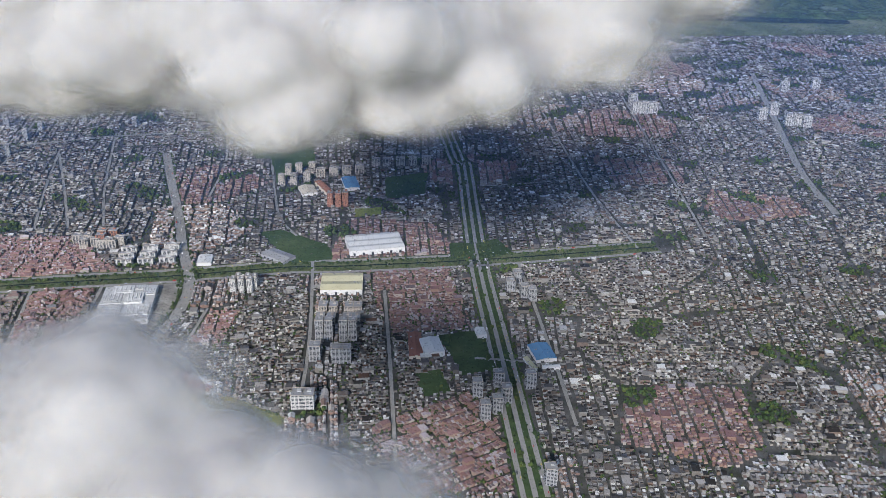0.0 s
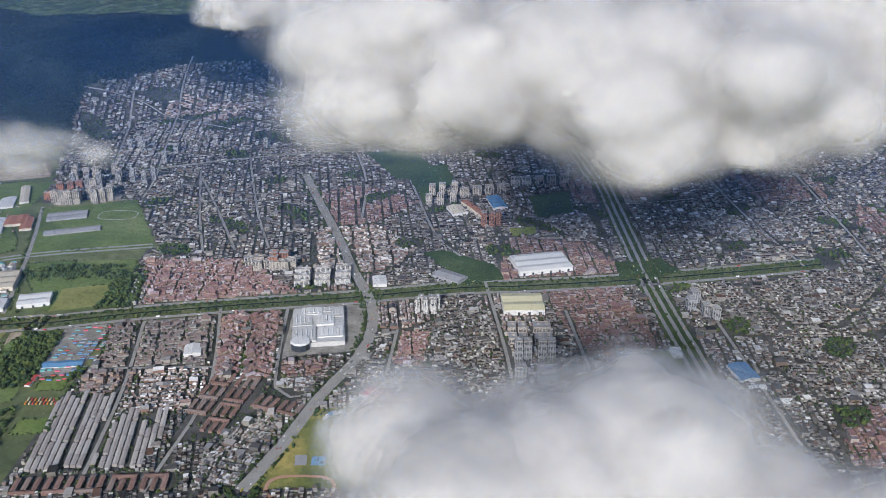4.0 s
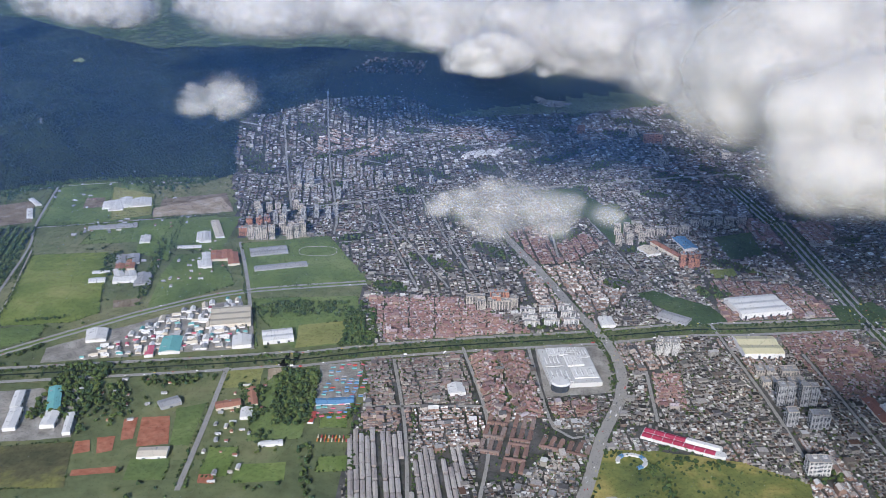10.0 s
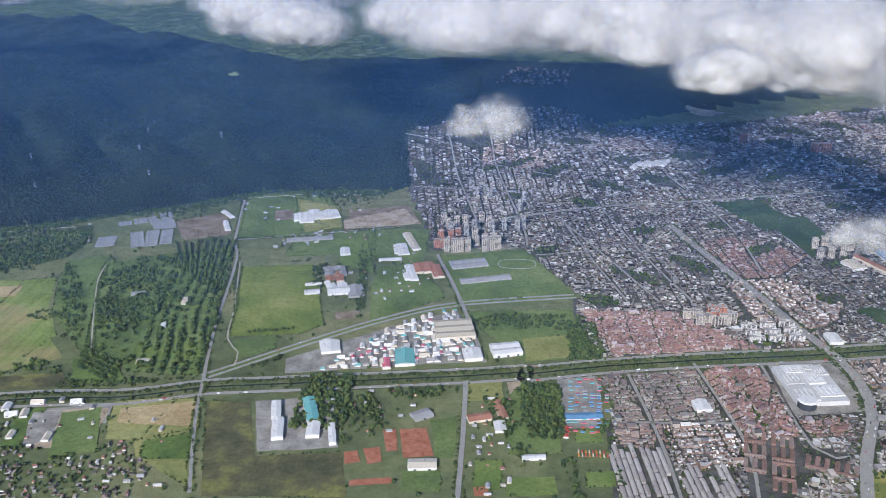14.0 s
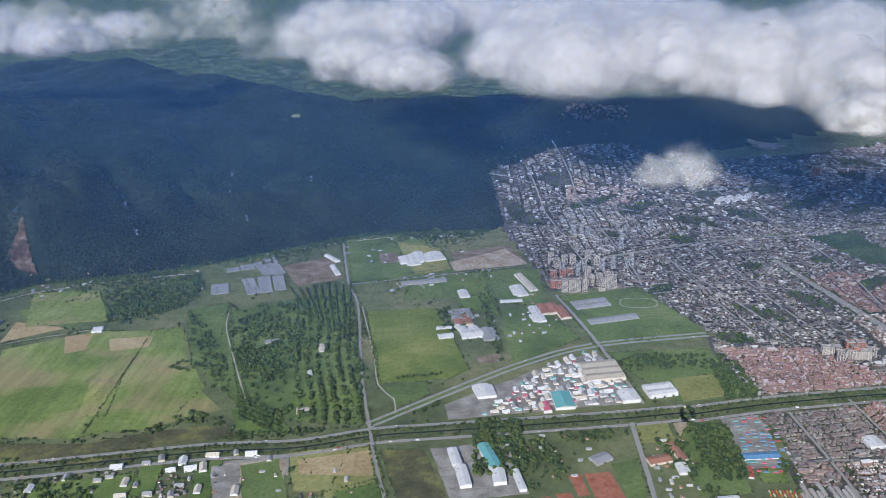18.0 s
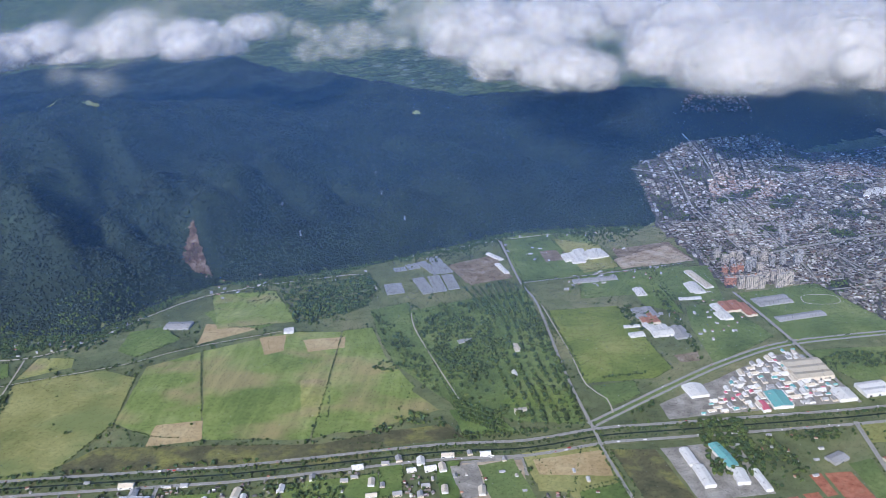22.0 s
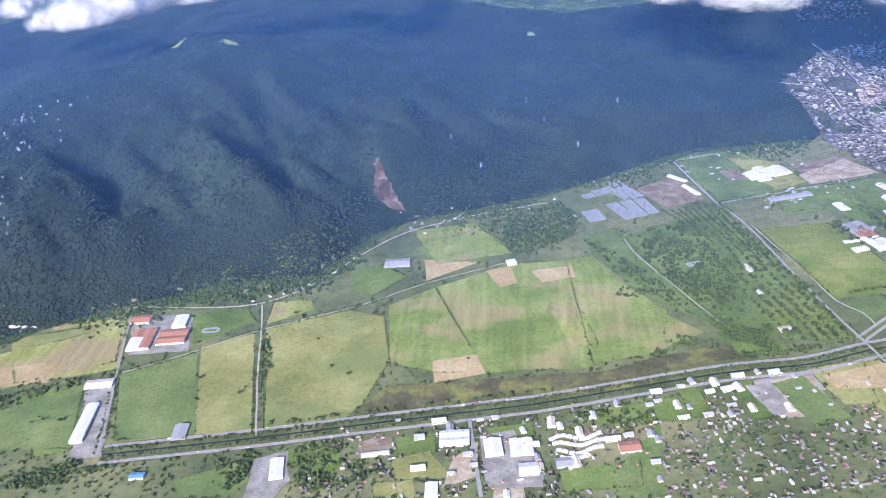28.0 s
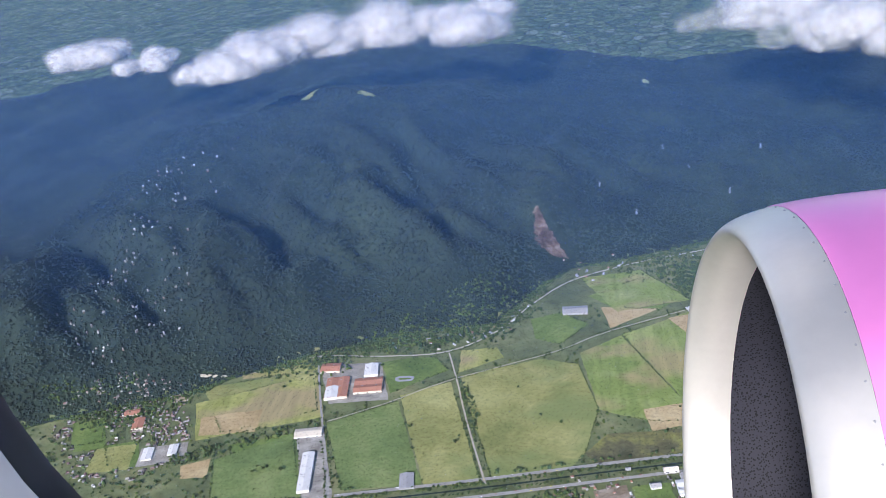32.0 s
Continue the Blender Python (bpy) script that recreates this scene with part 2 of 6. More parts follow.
PAINT = {"white": (0.68, 0.68, 0.67), "cream": (0.62, 0.56, 0.46), "grey": (0.33, 0.335, 0.345), "brick": (0.40, 0.19, 0.13), "tan": (0.52, 0.47, 0.38),
         "yellow": (0.62, 0.58, 0.38), "teal": (0.16, 0.42, 0.42), "rose": (0.62, 0.16, 0.22), "blue": (0.13, 0.29, 0.48), "red": (0.52, 0.10, 0.08),
         "rust": (0.27, 0.12, 0.09), "orange": (0.66, 0.26, 0.05), "green": (0.10, 0.32, 0.20), "maroon": (0.45, 0.05, 0.10), "pale": (0.55, 0.55, 0.54), "stucco": (0.44, 0.40, 0.35), "chalk": (0.55, 0.545, 0.53)}
for key, c in PAINT.items():
    M["paint_" + key] = plain("paint_" + key, c, 0.16, 0.25)
M["film"] = plain("greenhouse_film", (0.27, 0.285, 0.30), 0.2, 0.3)
M["glass"] = plain("window_glass", (0.05, 0.06, 0.075), 0.3, 0.5, 0.12, 0.0)
M["dark"] = plain("shaded_gap", (0.10, 0.10, 0.10), 0.3, 0.5)


def air(name, low, high, strength, colour, scale, glow=0.5):
    """Cloud droplets: a veil that scatters light and lets part of it through."""
    n = Nodes(name)
    n.t.nodes.remove(n.b)
    out = n.t.nodes["Material Output"]
    d, tr, clear = n.node("BsdfDiffuse"), n.node("BsdfTranslucent"), n.node("BsdfTransparent")
    d.inputs[0].default_value = tr.inputs[0].default_value = (*colour, 1)
    body, all_ = n.t.nodes.new("ShaderNodeMixShader"), n.t.nodes.new("ShaderNodeMixShader")
    body.inputs[0].default_value = glow
    n.link(d.outputs[0], body.inputs[1]).link(tr.outputs[0], body.inputs[2])
    fac = n.node("MapRange")
    for k, v in zip(("From Min", "From Max", "To Min", "To Max"), (low, high, 0.0, strength)):
        fac.inputs[k].default_value = v
    big = n.noise(scale, 5, 0.55)
    n.link(big, fac.inputs["Value"]).link(fac.outputs[0], all_.inputs[0])
    n.link(clear.outputs[0], all_.inputs[1]).link(body.outputs[0], all_.inputs[2]).link(all_.outputs[0], out.inputs[0])
    return n.m


WHITE_AIR = (0.88, 0.87, 0.855)
M["core"] = air("cloud_core", 0.0, 0.2, 0.9, WHITE_AIR, 0.05, 0.35)
SHELLS = (0.70, 0.84, 0.97, 1.09, 1.20, 1.30, 1.40, 1.50, 1.61, 1.73)


def veils(name, dense, low, scale):
    """The skins of a cloud, from the thick heart out to the thin edge."""
    return [air(name, low + 0.024 * k, low + 0.024 * k + 0.30, dense * (1 - k / 10) ** 1.1, WHITE_AIR, scale * (1 + 0.09 * k)) for k in range(len(SHELLS))]


M["shell"] = veils("cloud_shell", 0.46, 0.13, 0.045)
M["puff"] = veils("puff_shell", 0.16, 0.28, 0.085)
M["wisp"] = veils("wisp_shell", 0.13, 0.36, 0.07)
M["trace"] = veils("trace_shell", 0.05, 0.38, 0.09)
# blue of distant air, put into the colour of added sheets
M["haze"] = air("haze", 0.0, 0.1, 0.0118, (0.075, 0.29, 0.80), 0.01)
# fainter sheets nearer by that lift and blue all dark tones, like hazy glass
M["near_tint"] = air("near_tint", 0.0, 0.1, 0.0040, (0.34, 0.48, 0.72), 0.01)


# ---- helpers of the plan ----
def part(name, bm, material, parent=None, label=""):
    """Links a bmesh as one mesh object, under a thing or a part if given."""
    me = bpy.data.meshes.new(name)
    bm.to_mesh(me)
    bm.free()
    for m in material if isinstance(material, (list, tuple)) else [material]:
        me.materials.append(m)
    ob = new(name, me)
    ob.parent = parent
    return tagged(ob, label)


def mesh_of(name, verts, faces, materials, index=None, smooth=False):
    """A mesh object straight from arrays."""
    me = bpy.data.meshes.new(name)
    verts, faces = np.asarray(verts, np.float32), np.asarray(faces, np.int32)
    k = faces.shape[1]
    me.vertices.add(len(verts))
    me.vertices.foreach_set("co", verts.ravel())
    me.loops.add(faces.size)
    me.loops.foreach_set("vertex_index", faces.ravel())
    me.polygons.add(len(faces))
    me.polygons.foreach_set("loop_start", np.arange(0, faces.size, k, dtype=np.int32))
    for m in materials:
        me.materials.append(m)
    if index is not None:
        me.polygons.foreach_set("material_index", np.asarray(index, np.int32))
    me.polygons.foreach_set("use_smooth", np.full(len(faces), smooth))
    me.update(calc_edges=True)
    me.validate()
    return new(name, me)


def box(bm, x, y, z, l, w, h, turn=0.0, top=None):
    """A box on z, its length turned from x; top: scale of its upper face."""
    m = Matrix.Translation((x, y, z)) @ Matrix.Rotation(radians(turn), 4, "Z")
    lo = [bm.verts.new(m @ Vector((sx * l / 2, sy * w / 2, 0))) for sx, sy in ((-1, -1), (1, -1), (1, 1), (-1, 1))]
    tx, ty = top or (1, 1)
    hi = [bm.verts.new(m @ Vector((sx * l / 2 * tx, sy * w / 2 * ty, h))) for sx, sy in ((-1, -1), (1, -1), (1, 1), (-1, 1))]
    fs = [bm.faces.new(hi), bm.faces.new(lo[::-1])]
    for i in range(4):
        fs.append(bm.faces.new((lo[i], lo[(i + 1) % 4], hi[(i + 1) % 4], hi[i])))
    return fs


def smooth01(v):
    v = np.clip(v, 0, 1)
    return v * v * (3 - 2 * v)


FOOT_X = [-3200, -1700, -1400, -1189, -1100, -1024, -946, -911, -879, -812, -742, -626, -556, -477, -380, -250, -60, 300, 3000]
FOOT_Y = [300, 380, 430, 500, 548, 578, 584, 645, 680, 700, 724, 798, 814, 820, 930, 1085, 1190, 1330, 1500]
RISE_X = [-3200, -1500, -1250, -1150, -1000, -913, -750, -600, -400, 3000]
RISE_Z = [25, 45, 58, 60, 52, 48, 36, 29, 28, 26]


RIDGE_X = [-3200, -1850, -1650, -1400, -1200, -1000, -850, -700, -500, -300, 3000]
RIDGE_Y = [1300, 1400, 1600, 1600, 1590, 1450, 1370, 1290, 1330, 1300, 1300]


def height(x, y):
    """The lie of the land: a flat plain and a wooded ridge that rises from its foot."""
    x, y = np.asarray(x, float), np.asarray(y, float)
    d = y - np.interp(x, FOOT_X, FOOT_Y)
    up = np.maximum(d, 0)
    z = np.interp(x, RISE_X, RISE_Z) * (1 - np.exp(-up / 58))
    z += 52 * np.exp(-((x + 1130) / 190) ** 2 - ((y - 960) / 170) ** 2) * smooth01(up / 160)
    for a, f, p in ((7.0, 0.030, 0.3), (4.0, 0.071, 1.7), (2.0, 0.15, 4.1)):
        z += a * np.sin(f * x + 0.35 * f * y + p + 1.4 * np.sin(f * 0.6 * y + p)) * smooth01(up / 110) * np.interp(x, [-1000, -800, -480, -440], [2.1, 1.3, 1.0, 0.0]) * (1 - 0.7 * smooth01((up - 180) / 200))
    return z * (1 - smooth01((y - np.interp(x, RIDGE_X, RIDGE_Y)) / 150))


def inside(poly, x, y):
    """Whether points lie in a polygon."""
    x, y = np.asarray(x, float), np.asarray(y, float)
    hit = np.zeros(np.broadcast(x, y).shape, bool)
    for (x0, y0), (x1, y1) in zip(poly, poly[1:] + poly[:1]):
        if y0 != y1:
            hit ^= ((y0 > y) != (y1 > y)) & (x < (x1 - x0) * (y - y0) / (y1 - y0) + x0)
    return hit


def away(line, x, y):
    """Distance from points to a polyline."""
    best = np.full(np.shape(x), 1e9)
    for (x0, y0), (x1, y1) in zip(line, line[1:]):
        dx, dy = x1 - x0, y1 - y0
        s = np.clip(((x - x0) * dx + (y - y0) * dy) / (dx * dx + dy * dy + 1e-9), 0, 1)
        best = np.minimum(best, np.hypot(x - x0 - s * dx, y - y0 - s * dy))
    return best


def rounded(line, step=12.0):
    """A polyline drawn smoothly through its corners."""
    p = np.array([line[0]] + list(line) + [line[-1]], float)
    out = []
    for a, b, c, d in zip(p, p[1:], p[2:], p[3:]):
        n = max(2, int(np.hypot(*(c - b)) / step))
        for s in np.arange(n) / n:
            out.append(0.5 * (2 * b + (c - a) * s + (2 * a - 5 * b + 4 * c - d) * s * s + (3 * b - a - 3 * c + d) * s ** 3))
    out.append(p[-1])
    return np.array(out)


LINED = []     # roads with trees beside them
BARE = []      # outlines and lines that stay clear of houses: (polygon) or (line, half width)
LEVEL = [0.10]


def strip(name, line, width, z, material, label, offset=0.0, category="road"):
    """A flat ribbon along a line."""
    p = rounded(line)
    n = np.gradient(p, axis=0)
    n = np.stack([-n[:, 1], n[:, 0]], 1) / np.maximum(np.hypot(n[:, 0], n[:, 1]), 1e-6)[:, None]
    bm = bmesh.new()
    rows = []
    for q, m in zip(p, n):
        row = []
        for s in (-0.5, 0.5):
            v = q + m * (offset + s * width)
            row.append(bm.verts.new((v[0], v[1], float(height(*v)) + z)))
        rows.append(row)
    for a, b in zip(rows, rows[1:]):
        bm.faces.new((a[0], b[0], b[1], a[1]))
    for f in bm.faces:
        f.normal_update()
        if f.normal.z < 0:
            f.normal_flip()
    g = bmesh.ops.extrude_face_region(bm, geom=bm.faces[:])
    for v in [e for e in g["geom"] if isinstance(e, bmesh.types.BMVert)]:
        v.co.z += 0.06
    return tagged(part(name, bm, material), label, category, kind="structure")


def road(key, line, width=3.2, material="road", label="grey asphalt road between fields and houses"):
    BARE.append((line, width / 2 + 1.0))
    if key != "street":
        LINED.append((line, width))
    return strip("road", line, width, 0.34, M[material], label)


FIELD_WORDS = {"lawn": "short green grass plot", "meadow": "light green meadow with worn patches", "bright": "bright yellow-green grass field", "pasture": "dark green pasture",
               "sward": "mown green meadow beside a stream", "park": "green park lawn with dry patches", "green": "dark green park lawn between streets", "olive": "olive-brown rough pasture", "hay": "pale dry meadow strip", "straw": "tan stubble field",
               "soil": "bare brown building ground", "sand": "pale sandy ground", "marsh": "dark brown marshy ground", "clay": "orange clay tennis court", "asphalt": "grey paved yard"}
HEDGED = []


def field(kind, *corners):
    """One plot of land with slightly uneven edges."""
    corners = list(corners)
    BARE.append((corners, 0))
    LEVEL[0] += 0.0025
    if kind in ("meadow", "pasture", "olive", "bright", "hay", "lawn", "marsh"):
        HEDGED.append(corners)
    bm = bmesh.new()
    vs = []
    for (x0, y0), (x1, y1) in zip(corners, corners[1:] + corners[:1]):
        n = max(1, int(math.hypot(x1 - x0, y1 - y0) / 8)) if kind != "clay" else 1
        for i in range(n):
            j = 0.6 if i else 0.0
            vs.append(bm.verts.new((x0 + (x1 - x0) * i / n + random.uniform(-j, j), y0 + (y1 - y0) * i / n + random.uniform(-j, j), LEVEL[0])))
    f = bm.faces.new(vs)
    f.normal_update()
    if f.normal.z < 0:
        f.normal_flip()
    bmesh.ops.triangulate(bm, faces=bm.faces[:])
    name, cat = ("tennis_court", "court") if kind == "clay" else ("yard", "yard") if kind == "asphalt" else ("field", "field")
    return tagged(part(name, bm, M[kind]), FIELD_WORDS[kind], cat, kind="structure")


# ---- the ground: one sheet to the horizon ----
def axis(points):
    return np.unique(np.concatenate([np.arange(a, b, s) for a, b, s in points]))


CITY = [(-483, 925), (-462, 800), (-440, 729), (-424, 668), (-352, 674), (-310, 587), (-312, 556), (-296, 474), (-297, 361), (-300, 180), (900, 180), (950, 1300),
        (300, 1230), (60, 1160), (-90, 1090), (-251, 1060), (-330, 1075), (-411, 1035)]


def ground():
    xs = axis([(-9000, -1800, 300), (-1800, -1350, 25), (-1350, -200, 7), (-200, 500, 12), (500, 1000, 50), (1000, 9001, 400)])
    ys = axis([(-6000, 200, 300), (200, 420, 20), (420, 1150, 7), (1150, 1800, 16), (1800, 2600, 60), (2600, 12001, 400)])
    X, Y = np.meshgrid(xs, ys)
    Z = height(X, Y)
    nx, ny = len(xs), len(ys)
    i = (np.arange(ny - 1)[:, None] * nx + np.arange(nx - 1)[None]).ravel()
    faces = np.stack([i, i + 1, i + nx + 1, i + nx], 1)
    cx, cy = ((X[:-1, :-1] + X[1:, 1:]) / 2).ravel(), ((Y[:-1, :-1] + Y[1:, 1:]) / 2).ravel()
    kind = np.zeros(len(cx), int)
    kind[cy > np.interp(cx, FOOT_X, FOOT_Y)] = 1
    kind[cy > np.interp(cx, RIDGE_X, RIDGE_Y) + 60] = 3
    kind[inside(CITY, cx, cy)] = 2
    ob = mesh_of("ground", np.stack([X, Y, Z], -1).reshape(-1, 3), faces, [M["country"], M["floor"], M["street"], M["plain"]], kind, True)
    return tagged(ob, "flat green plain with a dark wooded ridge behind it", "ground", kind="structure")


ground()


# ---- roads and the canal ----
CANAL = [(149, 559), (86, 546), (22, 534), (-61, 523), (-92, 521), (-164, 506), (-227, 496), (-295, 483), (-344, 470), (-347, 472), (-381, 465), (-497, 447), (-541, 440), (-585, 426), (-645, 419), (-752, 396), (-782, 391), (-876, 378), (-944, 368), (-1042, 356)]
WIDE = [(44, 305), (40, 362), (35, 436), (29, 519), (26, 611), (23, 720), (19, 718), (8, 809)]
RAMP = [(-546, 452), (-485, 506), (-445, 538), (-397, 565), (-312, 584)]
DIAG = [(-191, 320), (-179, 352), (-166, 396), (-151, 434), (-146, 466), (-150, 501), (-166, 547), (-183, 603), (-205, 667), (-227, 734)]
BARE += [(CANAL, 11.5), (WIDE, 9.0), (RAMP, 5.0)]
strip("verge", CANAL, 22, 0.05, M["bank"], "grassy banks beside the canal", category="verge")
strip("water", CANAL, 1.5, 0.20, M["water"], "dark narrow canal between grass banks", category="water")
for off in (-8.2, 8.2):
    strip("road", CANAL, 2.9, 0.30, M["road"], "grey carriageway that follows the canal", off)
strip("verge", WIDE, 15, 0.05, M["green"], "green median of the avenue", category="verge")
for off in (-5.2, 0.0, 5.2):
    strip("road", WIDE, 2.4, 0.30, M["road"], "grey carriageway of a wide tree-lined avenue", off)
strip("verge", RAMP, 8.5, 0.05, M["pasture"], "grass strip of the bypass", category="verge")
for off in (-2.6, 2.6):
    strip("road", RAMP, 2.3, 0.32, M["road"], "grey carriageway of the bypass", off)
road("diag", [(-191, 320), (-179, 352), (-166, 396), (-151, 434), (-146, 466), (-150, 501), (-166, 547), (-183, 603), (-205, 667), (-227, 734)], 6.5, "road", "grey asphalt road")
road("far_hwy", [(29, 855), (-20, 844), (-171, 802), (-281, 778), (-397, 731)], 4.5, "road", "grey asphalt road")
road("east", [(362, 1040), (322, 825), (300, 703), (295, 620)], 6, "road", "grey asphalt road")
road("lane", [(-513, 339), (-533, 402), (-544, 446), (-561, 519), (-583, 636), (-598, 679), (-622, 784)], 2.0, "road", "grey asphalt road")
road("farm", [(-421, 656), (-406, 609), (-394, 568), (-383, 526), (-372, 482)], 2.6, "road", "grey asphalt road")
road("farm_s", [(-382, 459), (-379, 401), (-377, 342)], 2.8, "road", "grey asphalt road")
road("foot", [(-1183, 510), (-1141, 522), (-1095, 542), (-1039, 537), (-984, 539), (-944, 568), (-913, 615), (-877, 655), (-816, 683), (-780, 693), (-743, 700), (-724, 667)], 1.7, "track", "pale dirt track between fields")
road("foot2", [(-731, 731), (-675, 757), (-622, 782), (-558, 800), (-503, 800)], 1.2, "track", "pale dirt track between fields")
road("lane4", [(-944, 371), (-961, 441), (-972, 494), (-982, 537)], 1.3, "track", "pale dirt track between fields")
road("lane5", [(-1045, 356), (-1054, 394), (-1067, 441), (-1081, 494), (-1092, 539)], 1.6, "road", "grey asphalt road")
road("track", [(-1065, 448), (-1023, 469), (-978, 496), (-899, 529), (-874, 545), (-848, 560), (-779, 590)], 0.9, "track", "pale dirt track between fields")
road("cem", [(-633, 481), (-657, 536), (-680, 592), (-686, 618)], 1.0, "track", "pale dirt track between fields")
road("lane6", [(-579, 632), (-558, 553), (-547, 503), (-534, 485), (-531, 467)], 1.0, "track", "pale dirt track between fields")
road("xr", [(-596, 679), (-531, 696), (-455, 719)], 1.3, "road", "grey asphalt road")
road("bot2", [(-807, 379), (-797, 309)], 2.4, "road", "grey asphalt road")
road("street", [(-462, 828), (-412, 819), (-354, 790), (-306, 782)], 1.9, "road", "grey street through the town")
road("street", [(-486, 924), (-414, 914), (-327, 870)], 1.9, "road", "grey street through the town")
road("street", [(-444, 966), (-419, 845), (-391, 720)], 1.9, "road", "grey street through the town")
road("street", [(-411, 1069), (-380, 867), (-353, 723), (-349, 677)], 1.9, "road", "grey street through the town")
road("street", [(-320, 746), (-296, 650), (-274, 574)], 1.9, "road", "grey street through the town")
road("street", [(-286, 786), (-252, 653), (-229, 581)], 1.9, "road", "grey street through the town")
road("street", [(-342, 659), (-274, 673), (-206, 662)], 1.9, "road", "grey street through the town")
road("street", [(-212, 878), (-176, 734), (-169, 636)], 1.9, "road", "grey street through the town")
road("street", [(-339, 714), (-266, 688), (-203, 692)], 1.9, "road", "grey street through the town")
road("street", [(-315, 729), (-282, 651), (-252, 577)], 1.9, "road", "grey street through the town")
road("street", [(-138, 730), (-113, 609), (-94, 569)], 1.9, "road", "grey street through the town")
road("street", [(-30, 491), (-23, 414), (-15, 314)], 1.9, "road", "grey street through the town")
road("street", [(-78, 529), (-68, 437), (-65, 382)], 1.9, "road", "grey street through the town")
road("street", [(54, 532), (62, 439), (68, 356)], 1.9, "road", "grey street through the town")
road("street", [(22, 415), (70, 410)], 1.9, "road", "grey street through the town")
road("street", [(39, 668), (103, 683), (200, 713)], 1.9, "road", "grey street through the town")
road("street", [(104, 870), (119, 671), (136, 556)], 1.9, "road", "grey street through the town")
road("street", [(193, 936), (190, 712), (187, 576)], 1.9, "road", "grey street through the town")
road("street", [(-241, 490), (-226, 402), (-232, 335), (-234, 318)], 1.9, "road", "grey street through the town")
road("street", [(-283, 474), (-271, 400), (-265, 330)], 1.9, "road", "grey street through the town")
road("street", [(-291, 420), (-229, 423)], 1.9, "road", "grey street through the town")
road("street", [(-200, 492), (-191, 403), (-174, 396)], 1.9, "road", "grey street through the town")
road("street", [(-131, 466), (-134, 411)], 1.9, "road", "grey street through the town")

# ---- plots of land ----
field("lawn", (-866, 622), (-810, 655), (-784, 613), (-808, 590), (-847, 599))
field("straw", (-856, 600), (-808, 592), (-851, 563))
field("meadow", (-877, 527), (-843, 551), (-798, 430), (-835, 433), (-867, 449))
field("meadow", (-842, 552), (-782, 585), (-738, 585), (-726, 432), (-797, 430))
field("hay", (-752, 508), (-730, 510), (-720, 459), (-739, 459))
field("meadow", (-737, 587), (-714, 593), (-696, 545), (-667, 500), (-675, 460), (-725, 433))
field("straw", (-836, 447), (-805, 453), (-798, 430), (-833, 420))
field("straw", (-803, 575), (-782, 580), (-777, 553), (-790, 546))
field("straw", (-766, 571), (-733, 577), (-730, 558), (-757, 551))
field("olive", (-970, 502), (-907, 521), (-879, 511), (-867, 449), (-879, 400), (-888, 386), (-940, 374))
field("olive", (-1015, 478), (-977, 494), (-947, 371), (-984, 370))
field("pasture", (-1065, 446), (-1015, 471), (-986, 373), (-1040, 370))
field("hay", (-973, 540), (-943, 542), (-937, 526), (-972, 506))
field("lawn", (-1036, 528), (-1011, 533), (-992, 531), (-980, 511), (-1023, 482))
field("olive", (-1179, 502), (-1092, 520), (-1076, 463), (-1144, 439))
field("straw", (-1158, 461), (-1124, 470), (-1123, 444), (-1146, 439))
field("lawn", (-1134, 424), (-1088, 435), (-1066, 360), (-1087, 355))
field("lawn", (-916, 586), (-890, 594), (-868, 572), (-892, 542), (-912, 553))
field("marsh", (-879, 400), (-863, 420), (-782, 424), (-677, 429), (-682, 407), (-782, 401), (-874, 388))
field("hay", (-1157, 532), (-1091, 540), (-1089, 521), (-1149, 512))
field("hay", (-1178, 480), (-1135, 496), (-1088, 517), (-1069, 454), (-1161, 431))
field("straw", (-1167, 460), (-1120, 468), (-1118, 439), (-1161, 437))
field("pasture", (-1140, 407), (-1085, 435), (-1065, 363), (-1128, 366))
field("lawn", (-1270, 460), (-1247, 466), (-1229, 425), (-1253, 423))
field("lawn", (-1231, 429), (-1206, 434), (-1194, 403), (-1216, 401))
field("lawn", (-1271, 460), (-1246, 462), (-1235, 433), (-1259, 431))
field("sand", (-1202, 497), (-1190, 499), (-1186, 484), (-1199, 482))
field("straw", (-1162, 402), (-1142, 409), (-1138, 388), (-1157, 387))
field("asphalt", (-1200, 424), (-1166, 430), (-1160, 408), (-1196, 402))
field("olive", (-1236, 425), (-1206, 430), (-1200, 400), (-1232, 396))
field("lawn", (-752, 329), (-706, 337), (-706, 315), (-750, 311))
field("olive", (-861, 323), (-838, 325), (-834, 310), (-859, 310))
field("lawn", (-921, 356), (-887, 357), (-880, 336), (-896, 332), (-920, 346))
field("lawn", (-852, 364), (-828, 367), (-826, 349), (-849, 348))
field("pasture", (-984, 330), (-946, 347), (-937, 328), (-947, 314), (-979, 315))
field("pasture", (-684, 618), (-596, 655), (-549, 453), (-593, 456), (-634, 477), (-640, 507), (-670, 573))
field("bright", (-574, 622), (-518, 631), (-486, 527), (-499, 513), (-547, 505))
field("pasture", (-543, 502), (-514, 510), (-511, 492), (-532, 474))
field("pasture", (-620, 790), (-571, 804), (-554, 731), (-567, 716), (-554, 690), (-596, 681))
field("soil", (-584, 752), (-560, 753), (-554, 724), (-572, 723))
field("pasture", (-567, 801), (-540, 794), (-515, 733), (-509, 708), (-548, 692))
field("pasture", (-554, 687), (-484, 706), (-472, 638), (-490, 637), (-499, 664), (-541, 652))
field("pasture", (-481, 706), (-455, 715), (-449, 648), (-470, 641))
field("pasture", (-463, 629), (-437, 632), (-413, 593), (-406, 576), (-456, 533), (-464, 590))
